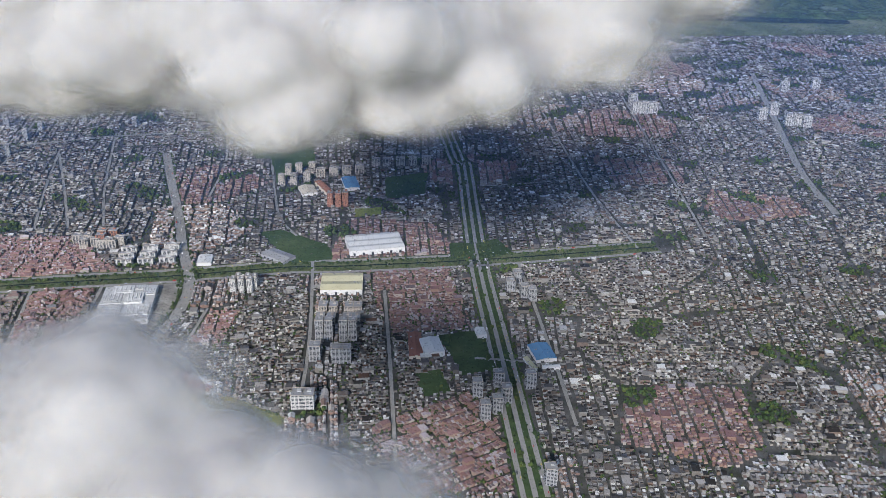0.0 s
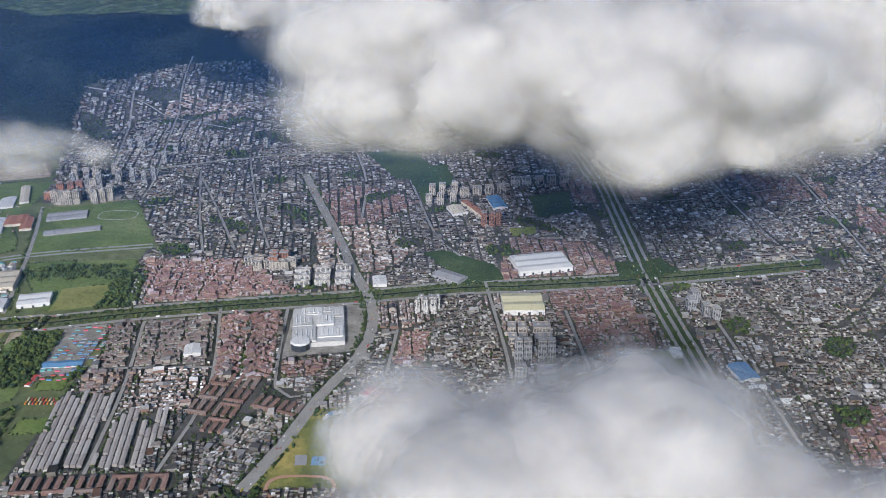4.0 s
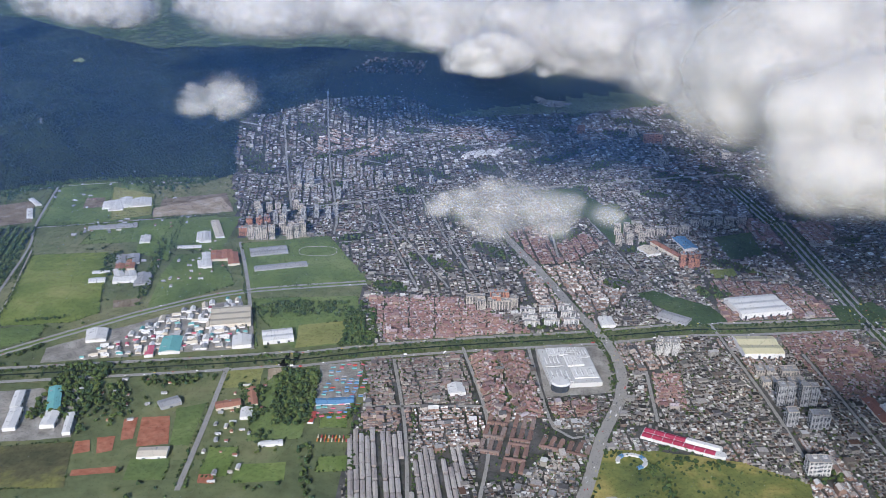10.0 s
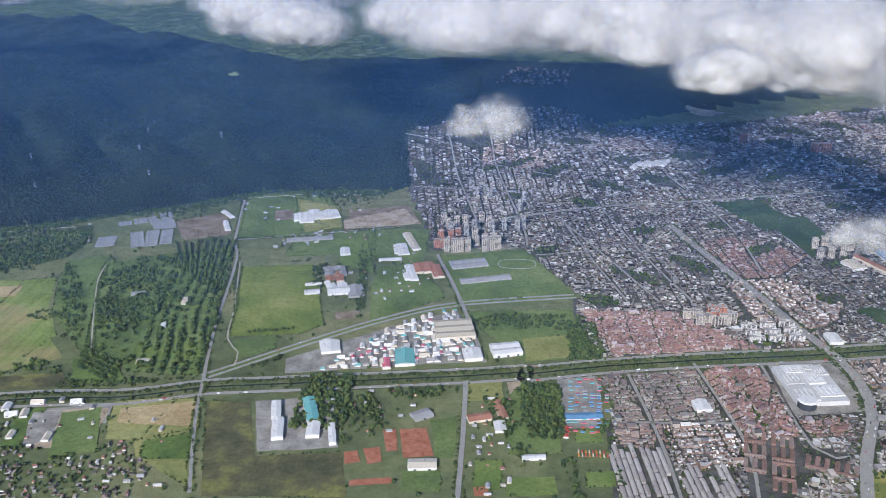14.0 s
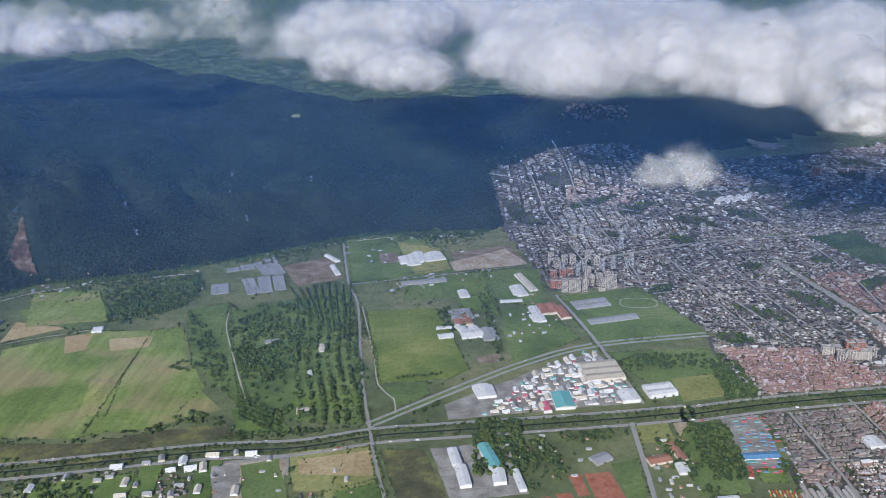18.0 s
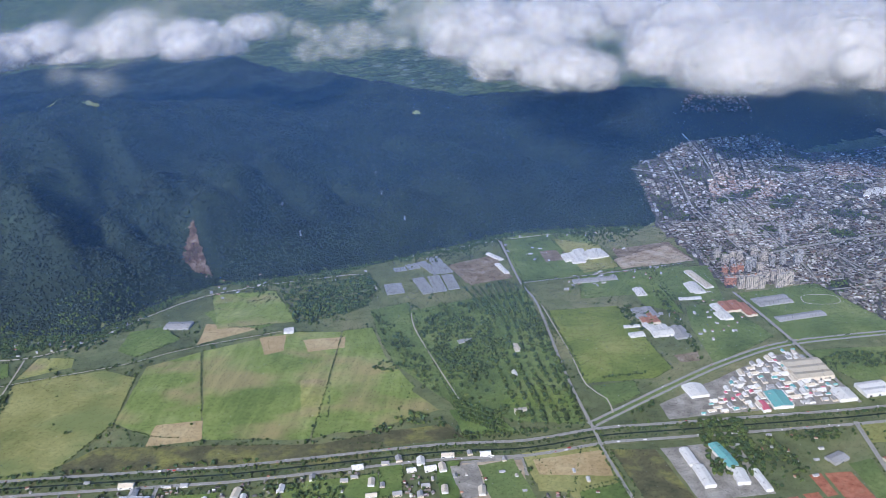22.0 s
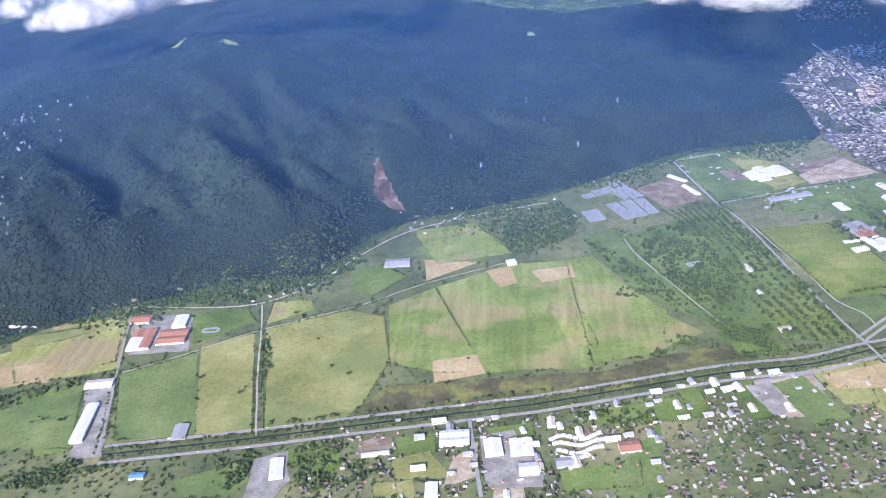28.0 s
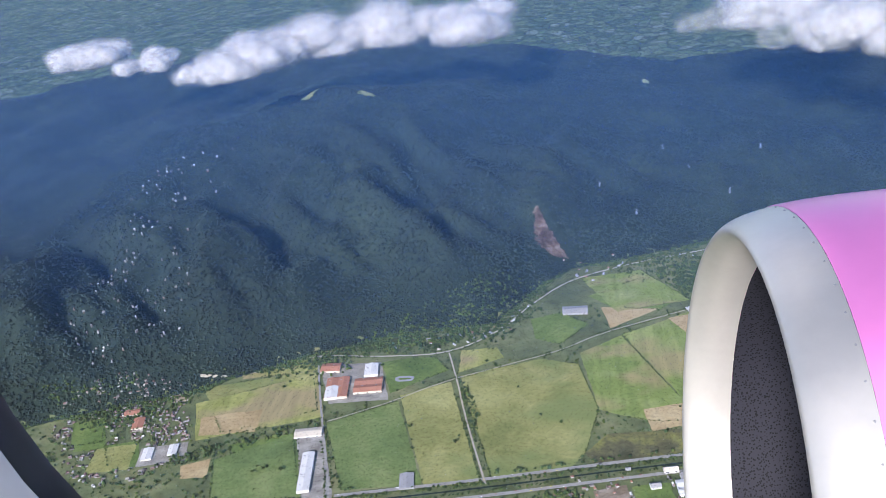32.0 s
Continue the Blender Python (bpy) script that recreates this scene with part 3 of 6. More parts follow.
field("pasture", (-419, 653), (-352, 672), (-311, 587), (-394, 570))
field("pasture", (-388, 554), (-316, 562), (-302, 494), (-347, 485), (-377, 526))
field("olive", (-349, 516), (-319, 523), (-317, 493), (-346, 485))
field("asphalt", (-500, 478), (-436, 530), (-396, 554), (-373, 484), (-496, 460))
field("meadow", (-871, 657), (-816, 667), (-781, 604), (-843, 590))
field("olive", (-382, 457), (-360, 460), (-358, 439), (-379, 436))
field("sand", (-357, 459), (-348, 461), (-348, 443), (-354, 440))
field("pasture", (-347, 459), (-329, 462), (-325, 388), (-353, 384), (-358, 437))
field("asphalt", (-505, 427), (-459, 436), (-446, 384), (-489, 377))
field("pasture", (-399, 414), (-384, 420), (-382, 379), (-392, 379))
field("pasture", (-408, 366), (-388, 368), (-386, 350), (-406, 349))
field("olive", (-583, 422), (-545, 430), (-511, 341), (-554, 368))
field("marsh", (-535, 425), (-508, 426), (-489, 373), (-443, 380), (-432, 342), (-506, 337))
field("olive", (-589, 420), (-539, 428), (-529, 397), (-559, 382), (-580, 390))
field("lawn", (-555, 382), (-528, 393), (-522, 367), (-551, 366))
field("lawn", (-371, 378), (-356, 379), (-356, 354), (-370, 353))
field("lawn", (-353, 364), (-329, 367), (-327, 352), (-353, 349))
field("clay", (-424, 402), (-417, 404), (-413, 384), (-419, 382))
field("clay", (-415, 404), (-400, 406), (-393, 380), (-409, 377))
field("clay", (-442, 380), (-435, 382), (-431, 372), (-439, 369))
field("clay", (-432, 384), (-423, 386), (-420, 373), (-427, 370))
field("clay", (-434, 356), (-413, 360), (-411, 355), (-433, 351))
field("clay", (-370, 355), (-363, 356), (-361, 348), (-369, 348))
field("asphalt", (-327, 465), (-302, 470), (-300, 414), (-322, 411))
field("lawn", (-318, 410), (-304, 412), (-302, 399), (-317, 398))
field("lawn", (-313, 372), (-298, 374), (-298, 361), (-313, 359))
field("soil", (-661, 718), (-626, 744), (-607, 690), (-642, 675))
field("pasture", (-619, 781), (-569, 794), (-562, 730), (-519, 715), (-595, 682))
field("soil", (-514, 754), (-461, 773), (-444, 728), (-506, 711))
field("pasture", (-546, 694), (-486, 705), (-485, 655), (-546, 645))
field("pasture", (-482, 705), (-456, 710), (-460, 652), (-474, 643))
field("sand", (-792, 334), (-777, 336), (-772, 308), (-790, 308))
field("lawn", (-796, 370), (-768, 375), (-765, 360), (-792, 360))
field("asphalt", (-936, 328), (-921, 354), (-912, 328), (-919, 312), (-937, 313))
field("olive", (-853, 343), (-830, 350), (-814, 326), (-848, 325))
field("pasture", (-722, 325), (-689, 373), (-695, 305), (-722, 306))
field("sward", (-725, 552), (-699, 529), (-646, 469), (-687, 444), (-709, 440))
field("lawn", (-639, 469), (-614, 472), (-593, 444), (-626, 438))
field("pasture", (-602, 490), (-563, 489), (-558, 467), (-606, 472))
field("pasture", (-722, 625), (-691, 640), (-681, 582), (-663, 523), (-645, 484), (-687, 533), (-703, 569))
field("pasture", (-689, 623), (-594, 666), (-550, 460), (-631, 463))
field("pasture", (-712, 611), (-690, 622), (-633, 468), (-651, 495))
field("asphalt", (-1087, 439), (-1067, 441), (-1041, 354), (-1062, 352))
field("asphalt", (-1088, 527), (-1037, 528), (-1023, 473), (-1069, 471))
field("asphalt", (-196, 491), (-152, 497), (-152, 441), (-193, 433))
field("sand", (-815, 343), (-801, 358), (-799, 327), (-820, 317))
field("asphalt", (-939, 347), (-919, 355), (-915, 326), (-937, 321))
field("soil", (-876, 361), (-855, 366), (-853, 347), (-874, 345))
field("asphalt", (-800, 363), (-779, 368), (-761, 326), (-762, 316), (-794, 317))
field("lawn", (-676, 408), (-662, 410), (-657, 377), (-670, 373))
field("lawn", (-641, 408), (-627, 411), (-623, 371), (-634, 371))
field("olive", (-582, 416), (-553, 425), (-558, 382), (-578, 382))
field("lawn", (-732, 383), (-675, 397), (-670, 371), (-727, 371))
field("asphalt", (-626, 410), (-589, 419), (-584, 397), (-625, 397))
field("straw", (-582, 413), (-538, 425), (-535, 398), (-578, 398))
field("sand", (-625, 408), (-589, 413), (-583, 372), (-615, 371))
field("pasture", (-615, 406), (-594, 414), (-577, 370), (-602, 364))
field("asphalt", (-632, 405), (-616, 409), (-607, 379), (-621, 372))
field("pasture", (-617, 755), (-572, 785), (-545, 694), (-598, 686))
field("olive", (-570, 785), (-525, 766), (-511, 712), (-542, 699))
field("sand", (-515, 730), (-464, 763), (-443, 725), (-508, 707))
field("soil", (-667, 721), (-630, 742), (-605, 691), (-646, 679))
field("soil", (-583, 752), (-567, 755), (-560, 730), (-576, 726))
field("pasture", (-486, 709), (-433, 712), (-431, 631), (-474, 642))
field("lawn", (-509, 684), (-485, 690), (-466, 615), (-496, 631))
field("marsh", (-725, 424), (-682, 441), (-638, 452), (-626, 436), (-714, 415))
field("lawn", (-606, 480), (-578, 505), (-556, 490), (-556, 475), (-598, 473))
field("soil", (-483, 546), (-465, 552), (-465, 538), (-479, 535))
field("park", (-165, 384), (-139, 384), (-97, 376), (-69, 359), (-75, 325), (-191, 320), (-176, 369))
field("green", (-121, 574), (-106, 579), (-72, 556), (-65, 534), (-91, 526))
field("green", (-40, 684), (-6, 697), (-8, 648), (-38, 636))
field("bright", (-59, 618), (-39, 622), (-39, 607), (-57, 603))
field("green", (2, 438), (25, 445), (33, 404), (15, 398))
field("green", (-9, 399), (4, 404), (9, 383), (-4, 378))
field("green", (28, 561), (42, 569), (52, 546), (29, 535))
field("green", (10, 561), (26, 561), (25, 535), (10, 535))
field("green", (-182, 793), (-139, 803), (-106, 725), (-149, 723))
field("green", (-145, 752), (-106, 760), (-99, 717), (-122, 665))


# ---- buildings ----
def thing(name, x, y, z=0.0, turn=0.0):
    ob = new(name)
    ob.matrix_basis = pose(x, y, z, 0, 0, turn)
    return ob


def single(draw, *a, **k):
    bm = bmesh.new()
    draw(bm, *a, **k)
    return bm


def gable(bm, l, w, z, rise, over=0.15):
    """A low pitched roof with thickness, ridge along its length."""
    for s in (-1, 1):
        lo = [(-l / 2 - over, s * (w / 2 + over), z), (l / 2 + over, s * (w / 2 + over), z), (l / 2 + over, 0, z + rise), (-l / 2 - over, 0, z + rise)]
        a = [bm.verts.new(p) for p in lo]
        b = [bm.verts.new((p[0], p[1], p[2] + 0.12)) for p in lo]
        bm.faces.new(a), bm.faces.new(b)
        for i in range(4):
            bm.faces.new((a[i], a[(i + 1) % 4], b[(i + 1) % 4], b[i]))
    bmesh.ops.recalc_face_normals(bm, faces=bm.faces[:])


SHED_WORDS = {"white": "large white-roofed industrial hall with skylights", "cream": "long cream-roofed hall", "grey": "grey sheet-roofed hall", "brick": "brick-red tiled building",
              "tan": "wide tan-roofed factory hall", "yellow": "flat warehouse with a pale yellow roof strip", "teal": "hall with a turquoise sheet roof", "rose": "small hall with a rose-red roof",
              "blue": "hall with a blue sheet roof", "red": "long red-roofed shed", "rust": "low hall with a rust-brown roof"}


def shed(colour, x, y, l, w, turn, h):
    BARE.append(([(x + l * .55 * a * math.cos(radians(turn)) - w * .55 * b * math.sin(radians(turn)), y + l * .55 * a * math.sin(radians(turn)) + w * .55 * b * math.cos(radians(turn)))
                  for a, b in ((-1, -1), (1, -1), (1, 1), (-1, 1))], 0))
    if w > l:
        l, w, turn = w, l, turn + 90
    ob = tagged(thing("hall", x, y, float(height(x, y)), turn), SHED_WORDS[colour] + " standing on paved ground", "building")
    part("wall", single(box, 0, 0, 0, l, w, h), M["paint_cream" if colour in ("brick", "rust", "tan") else "paint_grey" if colour == "grey" else "paint_white"], ob)
    bays = max(1, round(w / 9))
    for i in range(bays):
        bm = single(gable, l, w / bays - 0.2, h, 0.09 * w / bays, 0.1)
        roof = part("roof", bm, M["paint_" + colour], ob)
        roof.location = (0, (i + 0.5) * w / bays - w / 2, 0)
        for k in range(max(1, int(l / 9))):
            lx = -l / 2 + (k + 0.6) * l / max(1, int(l / 9))
            sky_l = part("skylight", single(box, lx, 0.22 * w / bays, h + 0.05 * w / bays + 0.02, 0.7, 0.26 * w / bays, 0.16), M["paint_grey"], roof, "dull translucent roof light")
            del sky_l
    for k in range(max(1, int(l / 6))):
        part("door", single(box, -l / 2 + (k + 0.5) * l / max(1, int(l / 6)), -w / 2, 0, 1.4, 0.12, h * 0.6), M["glass"], ob, "dark loading door")
    return ob


TOWER_WORDS = {"white": "white high-rise block of flats", "brick": "red-brick high-rise block of flats", "cream": "cream block of flats with rows of windows", "grey": "grey concrete tower of flats"}
BUILT = {}


def tower(kind, w, d, h, *spots):
    """Blocks of flats: shaft, parapet, stair head, bands of windows storey by storey."""
    for n, (x, y) in enumerate(spots):
        BARE.append(([(x - w * .7, y - d * .7), (x + w * .7, y - d * .7), (x + w * .7, y + d * .7), (x - w * .7, y + d * .7)], 0))
        key = (kind, w, d, h)
        z, turn = float(height(x, y)), 4 + 7 * math.sin(x * 0.01)
        if key in BUILT:
            copy_thing(BUILT[key], pose(x, y, z, 0, 0, turn))
            continue
        ob = tagged(thing("apartment_tower", x, y, z, turn), TOWER_WORDS[kind], "apartment building", "blocks of flats")
        BUILT[key] = ob
        skin = {"cream": "stucco", "white": "chalk"}.get(kind, kind)
        part("wall", single(box, 0, 0, 0, w, d, h), M["paint_" + skin], ob)
        bm = bmesh.new()
        for sx, sy, l, t in ((0, -1, w, 0.2), (0, 1, w, 0.2), (-1, 0, 0.2, d), (1, 0, 0.2, d)):
            box(bm, sx * (w / 2 - 0.1), sy * (d / 2 - 0.1), h, l if sx == 0 else 0.2, t if sx else 0.2, 0.3)
        part("parapet", bm, M["paint_stucco"], ob)
        part("roof", single(box, 0, 0, h, w - 0.42, d - 0.42, 0.06), M["paint_grey"], ob)
        part("stair_head", single(box, w * 0.1, d * 0.12, h + 0.06, w * 0.3, d * 0.28, 0.7), M["paint_" + skin], ob)
        rows = max(3, int(h / 0.75))
        for r in range(rows):
            zz = (r + 0.35) * h / rows
            bm = bmesh.new()
            for k in range(3):
                for s in (-1, 1):
                    box(bm, (k - 1) * w * 0.31, s * d / 2, zz, w * 0.22, 0.06, h / rows * 0.48)
            for k in range(2):
                for s in (-1, 1):
                    box(bm, s * w / 2, (k - 0.5) * d * 0.45, zz, 0.06, d * 0.28, h / rows * 0.48)
            tagged(part("window_row", bm, M["glass"], ob), kind="stuff")


def slab_proto(key, l, roof, wall):
    ob = tagged(thing("apartment_block", 0, 0), {"grey": "long grey-roofed walk-up block of flats", "brick": "orange-brick walk-up block of flats"}[key], "apartment building", "estate blocks")
    part("wall", single(box, 0, 0, 0, l, 2.2, 1.35), M[wall], ob)
    part("roof", single(gable, l, 2.2, 1.35, 0.3, 0.12), M[roof], ob)
    for k in (-0.27, 0.27):
        part("stair_bay", single(box, k * l, -1.2, 0, 0.6, 0.3, 1.5), M[wall], ob)
    for r in range(2):
        bm = bmesh.new()
        for k in range(7):
            for s in (-1, 1):
                box(bm, (k - 3) * l * 0.135, s * 1.1, 0.25 + r * 0.6, l * 0.07, 0.05, 0.28)
        tagged(part("window_row", bm, M["glass"], ob), kind="stuff")
    return ob


def estate(key, *corners):
    """Parallel walk-up blocks that fill a plot."""
    poly = list(corners)
    (x0, y0), (x1, y1) = poly[0], poly[1]
    a = math.atan2(y1 - y0, x1 - x0) + math.pi / 2
    c, s = math.cos(a), math.sin(a)
    for n, l in enumerate((11.0, 8.0)):
        if (key, n) not in BUILT:
            p = slab_proto(key, l, "roof_obj_" + key, "wall_obj_" + key)
            p.location = (-6000, -3000 - 40 * n, 0)
            BUILT[key, n] = p
    rng = random.Random(int(abs(x0) * 7 + y0))
    us = [(px - x0) * c + (py - y0) * s for px, py in poly]
    vs = [-(px - x0) * s + (py - y0) * c for px, py in poly]
    v, band = min(vs) + 2, 0
    while v < max(vs):
        u = min(us) + 1 + rng.uniform(0, 3)
        while u < max(us):
            n = rng.random() < 0.4
            l = (11.0, 8.0)[n]
            px, py = x0 + (u + l / 2) * c - v * s, y0 + (u + l / 2) * s + v * c
            if inside(poly, px, py) and not clash(px, py, False) and rng.random() > 0.06:
                o = copy_thing(BUILT[key, n], pose(px, py, float(height(px, py)), 0, 0, math.degrees(a)))
                del o
            u += l + rng.choice((0.8, 0.8, 2.6))
        v += 3.0 + (band % 5 == 4) * 2.2
        band += 1
    ESTATES.append(poly)


ESTATES = []
for key, stops in (("grey", [(0.42, 0.385, 0.36), (0.46, 0.43, 0.405), (0.38, 0.345, 0.325), (0.49, 0.455, 0.42)]), ("brick", [(0.27, 0.165, 0.135), (0.31, 0.195, 0.16), (0.23, 0.145, 0.12), (0.30, 0.23, 0.20)])):
    M["roof_obj_" + key] = varied("estate_roof_" + key, steps(*stops), by="object")
    M["wall_obj_" + key] = varied("estate_wall_" + key, steps(*[tuple(min(1, q * 0.8 + 0.02) for q in c) for c in stops]), by="object")


def clash(x, y, estates=True):
    """Whether a place is taken by a road, a plot or a large building."""
    hit = np.zeros(np.shape(x), bool)
    for shape, wide in BARE:
        if wide:
            hit |= away(shape, x, y) < wide
        else:
            xs, ys = [p[0] for p in shape], [p[1] for p in shape]
            near = (x > min(xs)) & (x < max(xs)) & (y > min(ys)) & (y < max(ys))
            if np.any(near):
                hit |= inside(shape, x, y)
    if estates:
        for poly in ESTATES:
            hit |= inside(poly, x, y)
    return hit


# ---- row houses ----
CUBE = np.array([(sx, sy, sz) for sz in (0, 1) for sx, sy in ((-.5, -.5), (.5, -.5), (.5, .5), (-.5, .5))], float)
SIDES = [(0, 1, 5), (0, 5, 4), (1, 2, 6), (1, 6, 5), (2, 3, 7), (2, 7, 6), (3, 0, 4), (3, 4, 7)]
FLAT_T = np.array(SIDES + [(4, 5, 6), (4, 6, 7)])
FLAT_I = np.array([0] * 8 + [1, 1])
GABLE_V = np.concatenate([CUBE, [(-.5, 0, 1.4), (.5, 0, 1.4)]])
GABLE_T = np.array(SIDES + [(4, 5, 9), (4, 9, 8), (6, 7, 8), (6, 8, 9), (5, 6, 9), (7, 4, 8)])
GABLE_I = np.array([0] * 8 + [1] * 4 + [0, 0])


def houses(label, x, y, l, w, h, a, roof, wall, pitched):
    """Many small houses as one piece of the town."""
    V, T, I = (GABLE_V, GABLE_T, GABLE_I) if pitched else (CUBE, FLAT_T, FLAT_I)
    n = len(x)
    if not n:
        return None
    p = V[None] * np.stack([l, w, h], -1)[:, None]
    c, s = np.cos(a)[:, None], np.sin(a)[:, None]
    out = np.stack([p[..., 0] * c - p[..., 1] * s + x[:, None], p[..., 0] * s + p[..., 1] * c + y[:, None], p[..., 2] + height(x, y)[:, None] - 0.3 * (V[None, :, 2] < 0.5)], -1)
    faces = (T[None] + (np.arange(n) * len(V))[:, None, None]).reshape(-1, 3)
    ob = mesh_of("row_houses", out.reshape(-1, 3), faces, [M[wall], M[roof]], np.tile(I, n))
    return tagged(ob, label, "houses", kind="stuff")


def rows_in(poly, a, rng, depth=1.9, street=1.5, unit=(0.9, 1.6), tall=(0.7, 1.5), block=24.0, gaps=0.07):
    """Places of back-to-back house rows along the direction a inside a polygon: x, y, l, w, h, angle."""
    cx, cy = np.mean([p[0] for p in poly]), np.mean([p[1] for p in poly])
    c, s = math.cos(a), math.sin(a)
    us = [(px - cx) * c + (py - cy) * s for px, py in poly]
    vs = [-(px - cx) * s + (py - cy) * c for px, py in poly]
    pitch = 2 * depth + street
    out = []
    for r in range(int((max(vs) - min(vs)) / pitch) + 2):
        for side in (0, 1):
            v = min(vs) + r * pitch + (side + 0.5) * depth + 0.5 * math.sin(r * 2.1)
            n = int((max(us) - min(us)) / np.mean(unit)) + 2
            ls = rng.uniform(*unit, n)
            u = min(us) + np.cumsum(ls) - ls / 2
            u = u + np.floor(u / block) * street
            w = depth * rng.uniform(0.68, 1.0, n)
            off = (depth - w) / 2 * (1 if side == 0 else -1) * -1
            h = rng.uniform(*tall, n) * np.where(rng.random(n) < 0.08, 1.9, 1.0)
            lump = rng.random(n) < 0.07
            ls = np.where(lump, ls * 1.9, ls)
            w = np.where(lump, depth * 1.25, w)
            keep = rng.random(n) > gaps + 0.10 * (np.sin(u * 0.37 + r * 1.3) > 0.8)
            out.append(np.stack([u, np.full(n, v) + off, ls * 0.99, w, h], -1)[keep])
    q = np.concatenate(out)
    x, y = cx + q[:, 0] * c - q[:, 1] * s, cy + q[:, 0] * s + q[:, 1] * c
    ok = inside(poly, x, y)
    x, y = x + rng.normal(0, 0.12, len(x)), y + rng.normal(0, 0.12, len(y))
    l, w, h = q[:, 2], q[:, 3], q[:, 4]
    large = rng.random(len(x)) < 0.018
    l, w, h = np.where(large, rng.uniform(3, 6, len(x)), l), np.where(large, rng.uniform(3, 4.6, len(x)), w), np.where(large, rng.uniform(1.4, 3.2, len(x)), h)
    return [k[ok] for k in (x, y, l, w, h, a + rng.normal(0, 0.025, len(x)))]


STYLES = {  # roof, wall, pitched, label, layout
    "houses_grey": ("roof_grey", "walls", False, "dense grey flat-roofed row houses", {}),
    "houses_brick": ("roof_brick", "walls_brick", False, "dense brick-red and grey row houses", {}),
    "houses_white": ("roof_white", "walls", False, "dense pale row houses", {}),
    "brick": ("roof_brick", "walls_brick", True, "terraces of red-tiled brick houses", dict(depth=1.7, street=1.2, tall=(0.9, 1.1), unit=(1.1, 1.4), block=16, gaps=0.02)),
    "rows_grey": ("roof_pink", "walls", True, "terraces with dull grey pitched roofs", dict(depth=1.6, street=1.5, tall=(0.9, 1.1), unit=(1.2, 1.6), block=13)),
    "rows_pink": ("roof_pink", "walls_brick", True, "terraces with pinkish grey roofs", dict(depth=1.8, street=1.4, tall=(1.0, 1.3), unit=(1.4, 1.9), block=12)),
    "rows_mixed": ("roof_white", "walls_brick", True, "terraces with pale and brick roofs", dict(depth=1.8, street=1.6, tall=(0.9, 1.3), block=11)),
    "rows_maroon": ("roof_maroon", "walls_brick", True, "terraces with long maroon roofs", dict(depth=2.6, street=1.2, tall=(1.3, 1.5), unit=(2, 3), block=30)),
}
TOWN = []       # outlines already given to a district


def courts(*corners):
    """Brick walk-up blocks round courtyards that open to one side."""
    poly = list(corners)
    (x0, y0), (x1, y1) = poly[0], poly[1]
    a = math.atan2(y1 - y0, x1 - x0)
    c, s = math.cos(a), math.sin(a)
    for n, l in enumerate((11.0, 8.0)):
        if ("brick", n) not in BUILT:
            BUILT["brick", n] = slab_proto("brick", l, "roof_obj_brick", "wall_obj_brick")
            BUILT["brick", n].location = (-6000, -3100 - 40 * n, 0)
    us = [(px - x0) * c + (py - y0) * s for px, py in poly]
    vs = [-(px - x0) * s + (py - y0) * c for px, py in poly]
    rng = random.Random(int(abs(x0) * 5 + y0))
    k = 0
    for v in np.arange(min(vs) + 6, max(vs), 13.4):
        for u in np.arange(min(us) + 6, max(us), 14.2):
            px, py = x0 + u * c - v * s, y0 + u * s + v * c
            if not inside(poly, px, py) or clash(px, py, False):
                continue
            side = rng.choice((-1, 1))
            for n, du, dv, turn in ((0, 0, side * 4.6, 0), (1, -4.6, -side * 1.1, 90), (1, 4.6, -side * 1.1, 90), (1, 0, -side * 1.4, 90)):
                copy_thing(BUILT["brick", n], pose(px + du * c - dv * s, py + du * s + dv * c, 0, 0, 0, math.degrees(a) + turn))
            k += 1
    ESTATES.append(poly)


def chevrons(*corners):
    """Terraces set in a herringbone on both sides of a path."""
    poly = list(corners)
    mid = [tuple((p + q) / 2 for p, q in zip(poly[0], poly[1])), tuple((p + q) / 2 for p, q in zip(poly[2], poly[3]))]
    rng = np.random.default_rng(int(abs(poly[0][0])))
    a = math.atan2(poly[1][1] - poly[0][1], poly[1][0] - poly[0][0])
    for half, lean in (([poly[0], mid[0], mid[1], poly[3]], 0.55), ([mid[0], poly[1], poly[2], mid[1]], -0.55)):
        q = rows_in(half, a + lean, rng, depth=1.7, street=1.9, tall=(1.2, 1.5), unit=(1.3, 1.7), block=40, gaps=0.01)
        free = ~clash(q[0], q[1])
        houses("red-brick terraces in a herringbone among trees", *[k[free] for k in q], "roof_brick", "walls_brick", True)
    TOWN.append(poly)


def district(kind, *corners):
    poly = list(corners)
    (x0, y0), (x1, y1) = poly[0], poly[1]
    a = math.atan2(y1 - y0, x1 - x0)
    if kind == "slab_brick":
        return courts(*corners)
    if kind.startswith("slab"):
        return estate(kind[5:], *corners)
    if kind == "chevron":
        return chevrons(*corners)
    roof, wall, pitched, label, given = STYLES[kind]
    q = rows_in(poly, a, np.random.default_rng(int(abs(x0 * 3 + y0))), **given)
    free = ~clash(q[0], q[1])
    for other in TOWN:
        free &= ~inside(other, q[0], q[1])
    TOWN.append(poly)
    houses(label, *[k[free] for k in q], roof, wall, pitched)


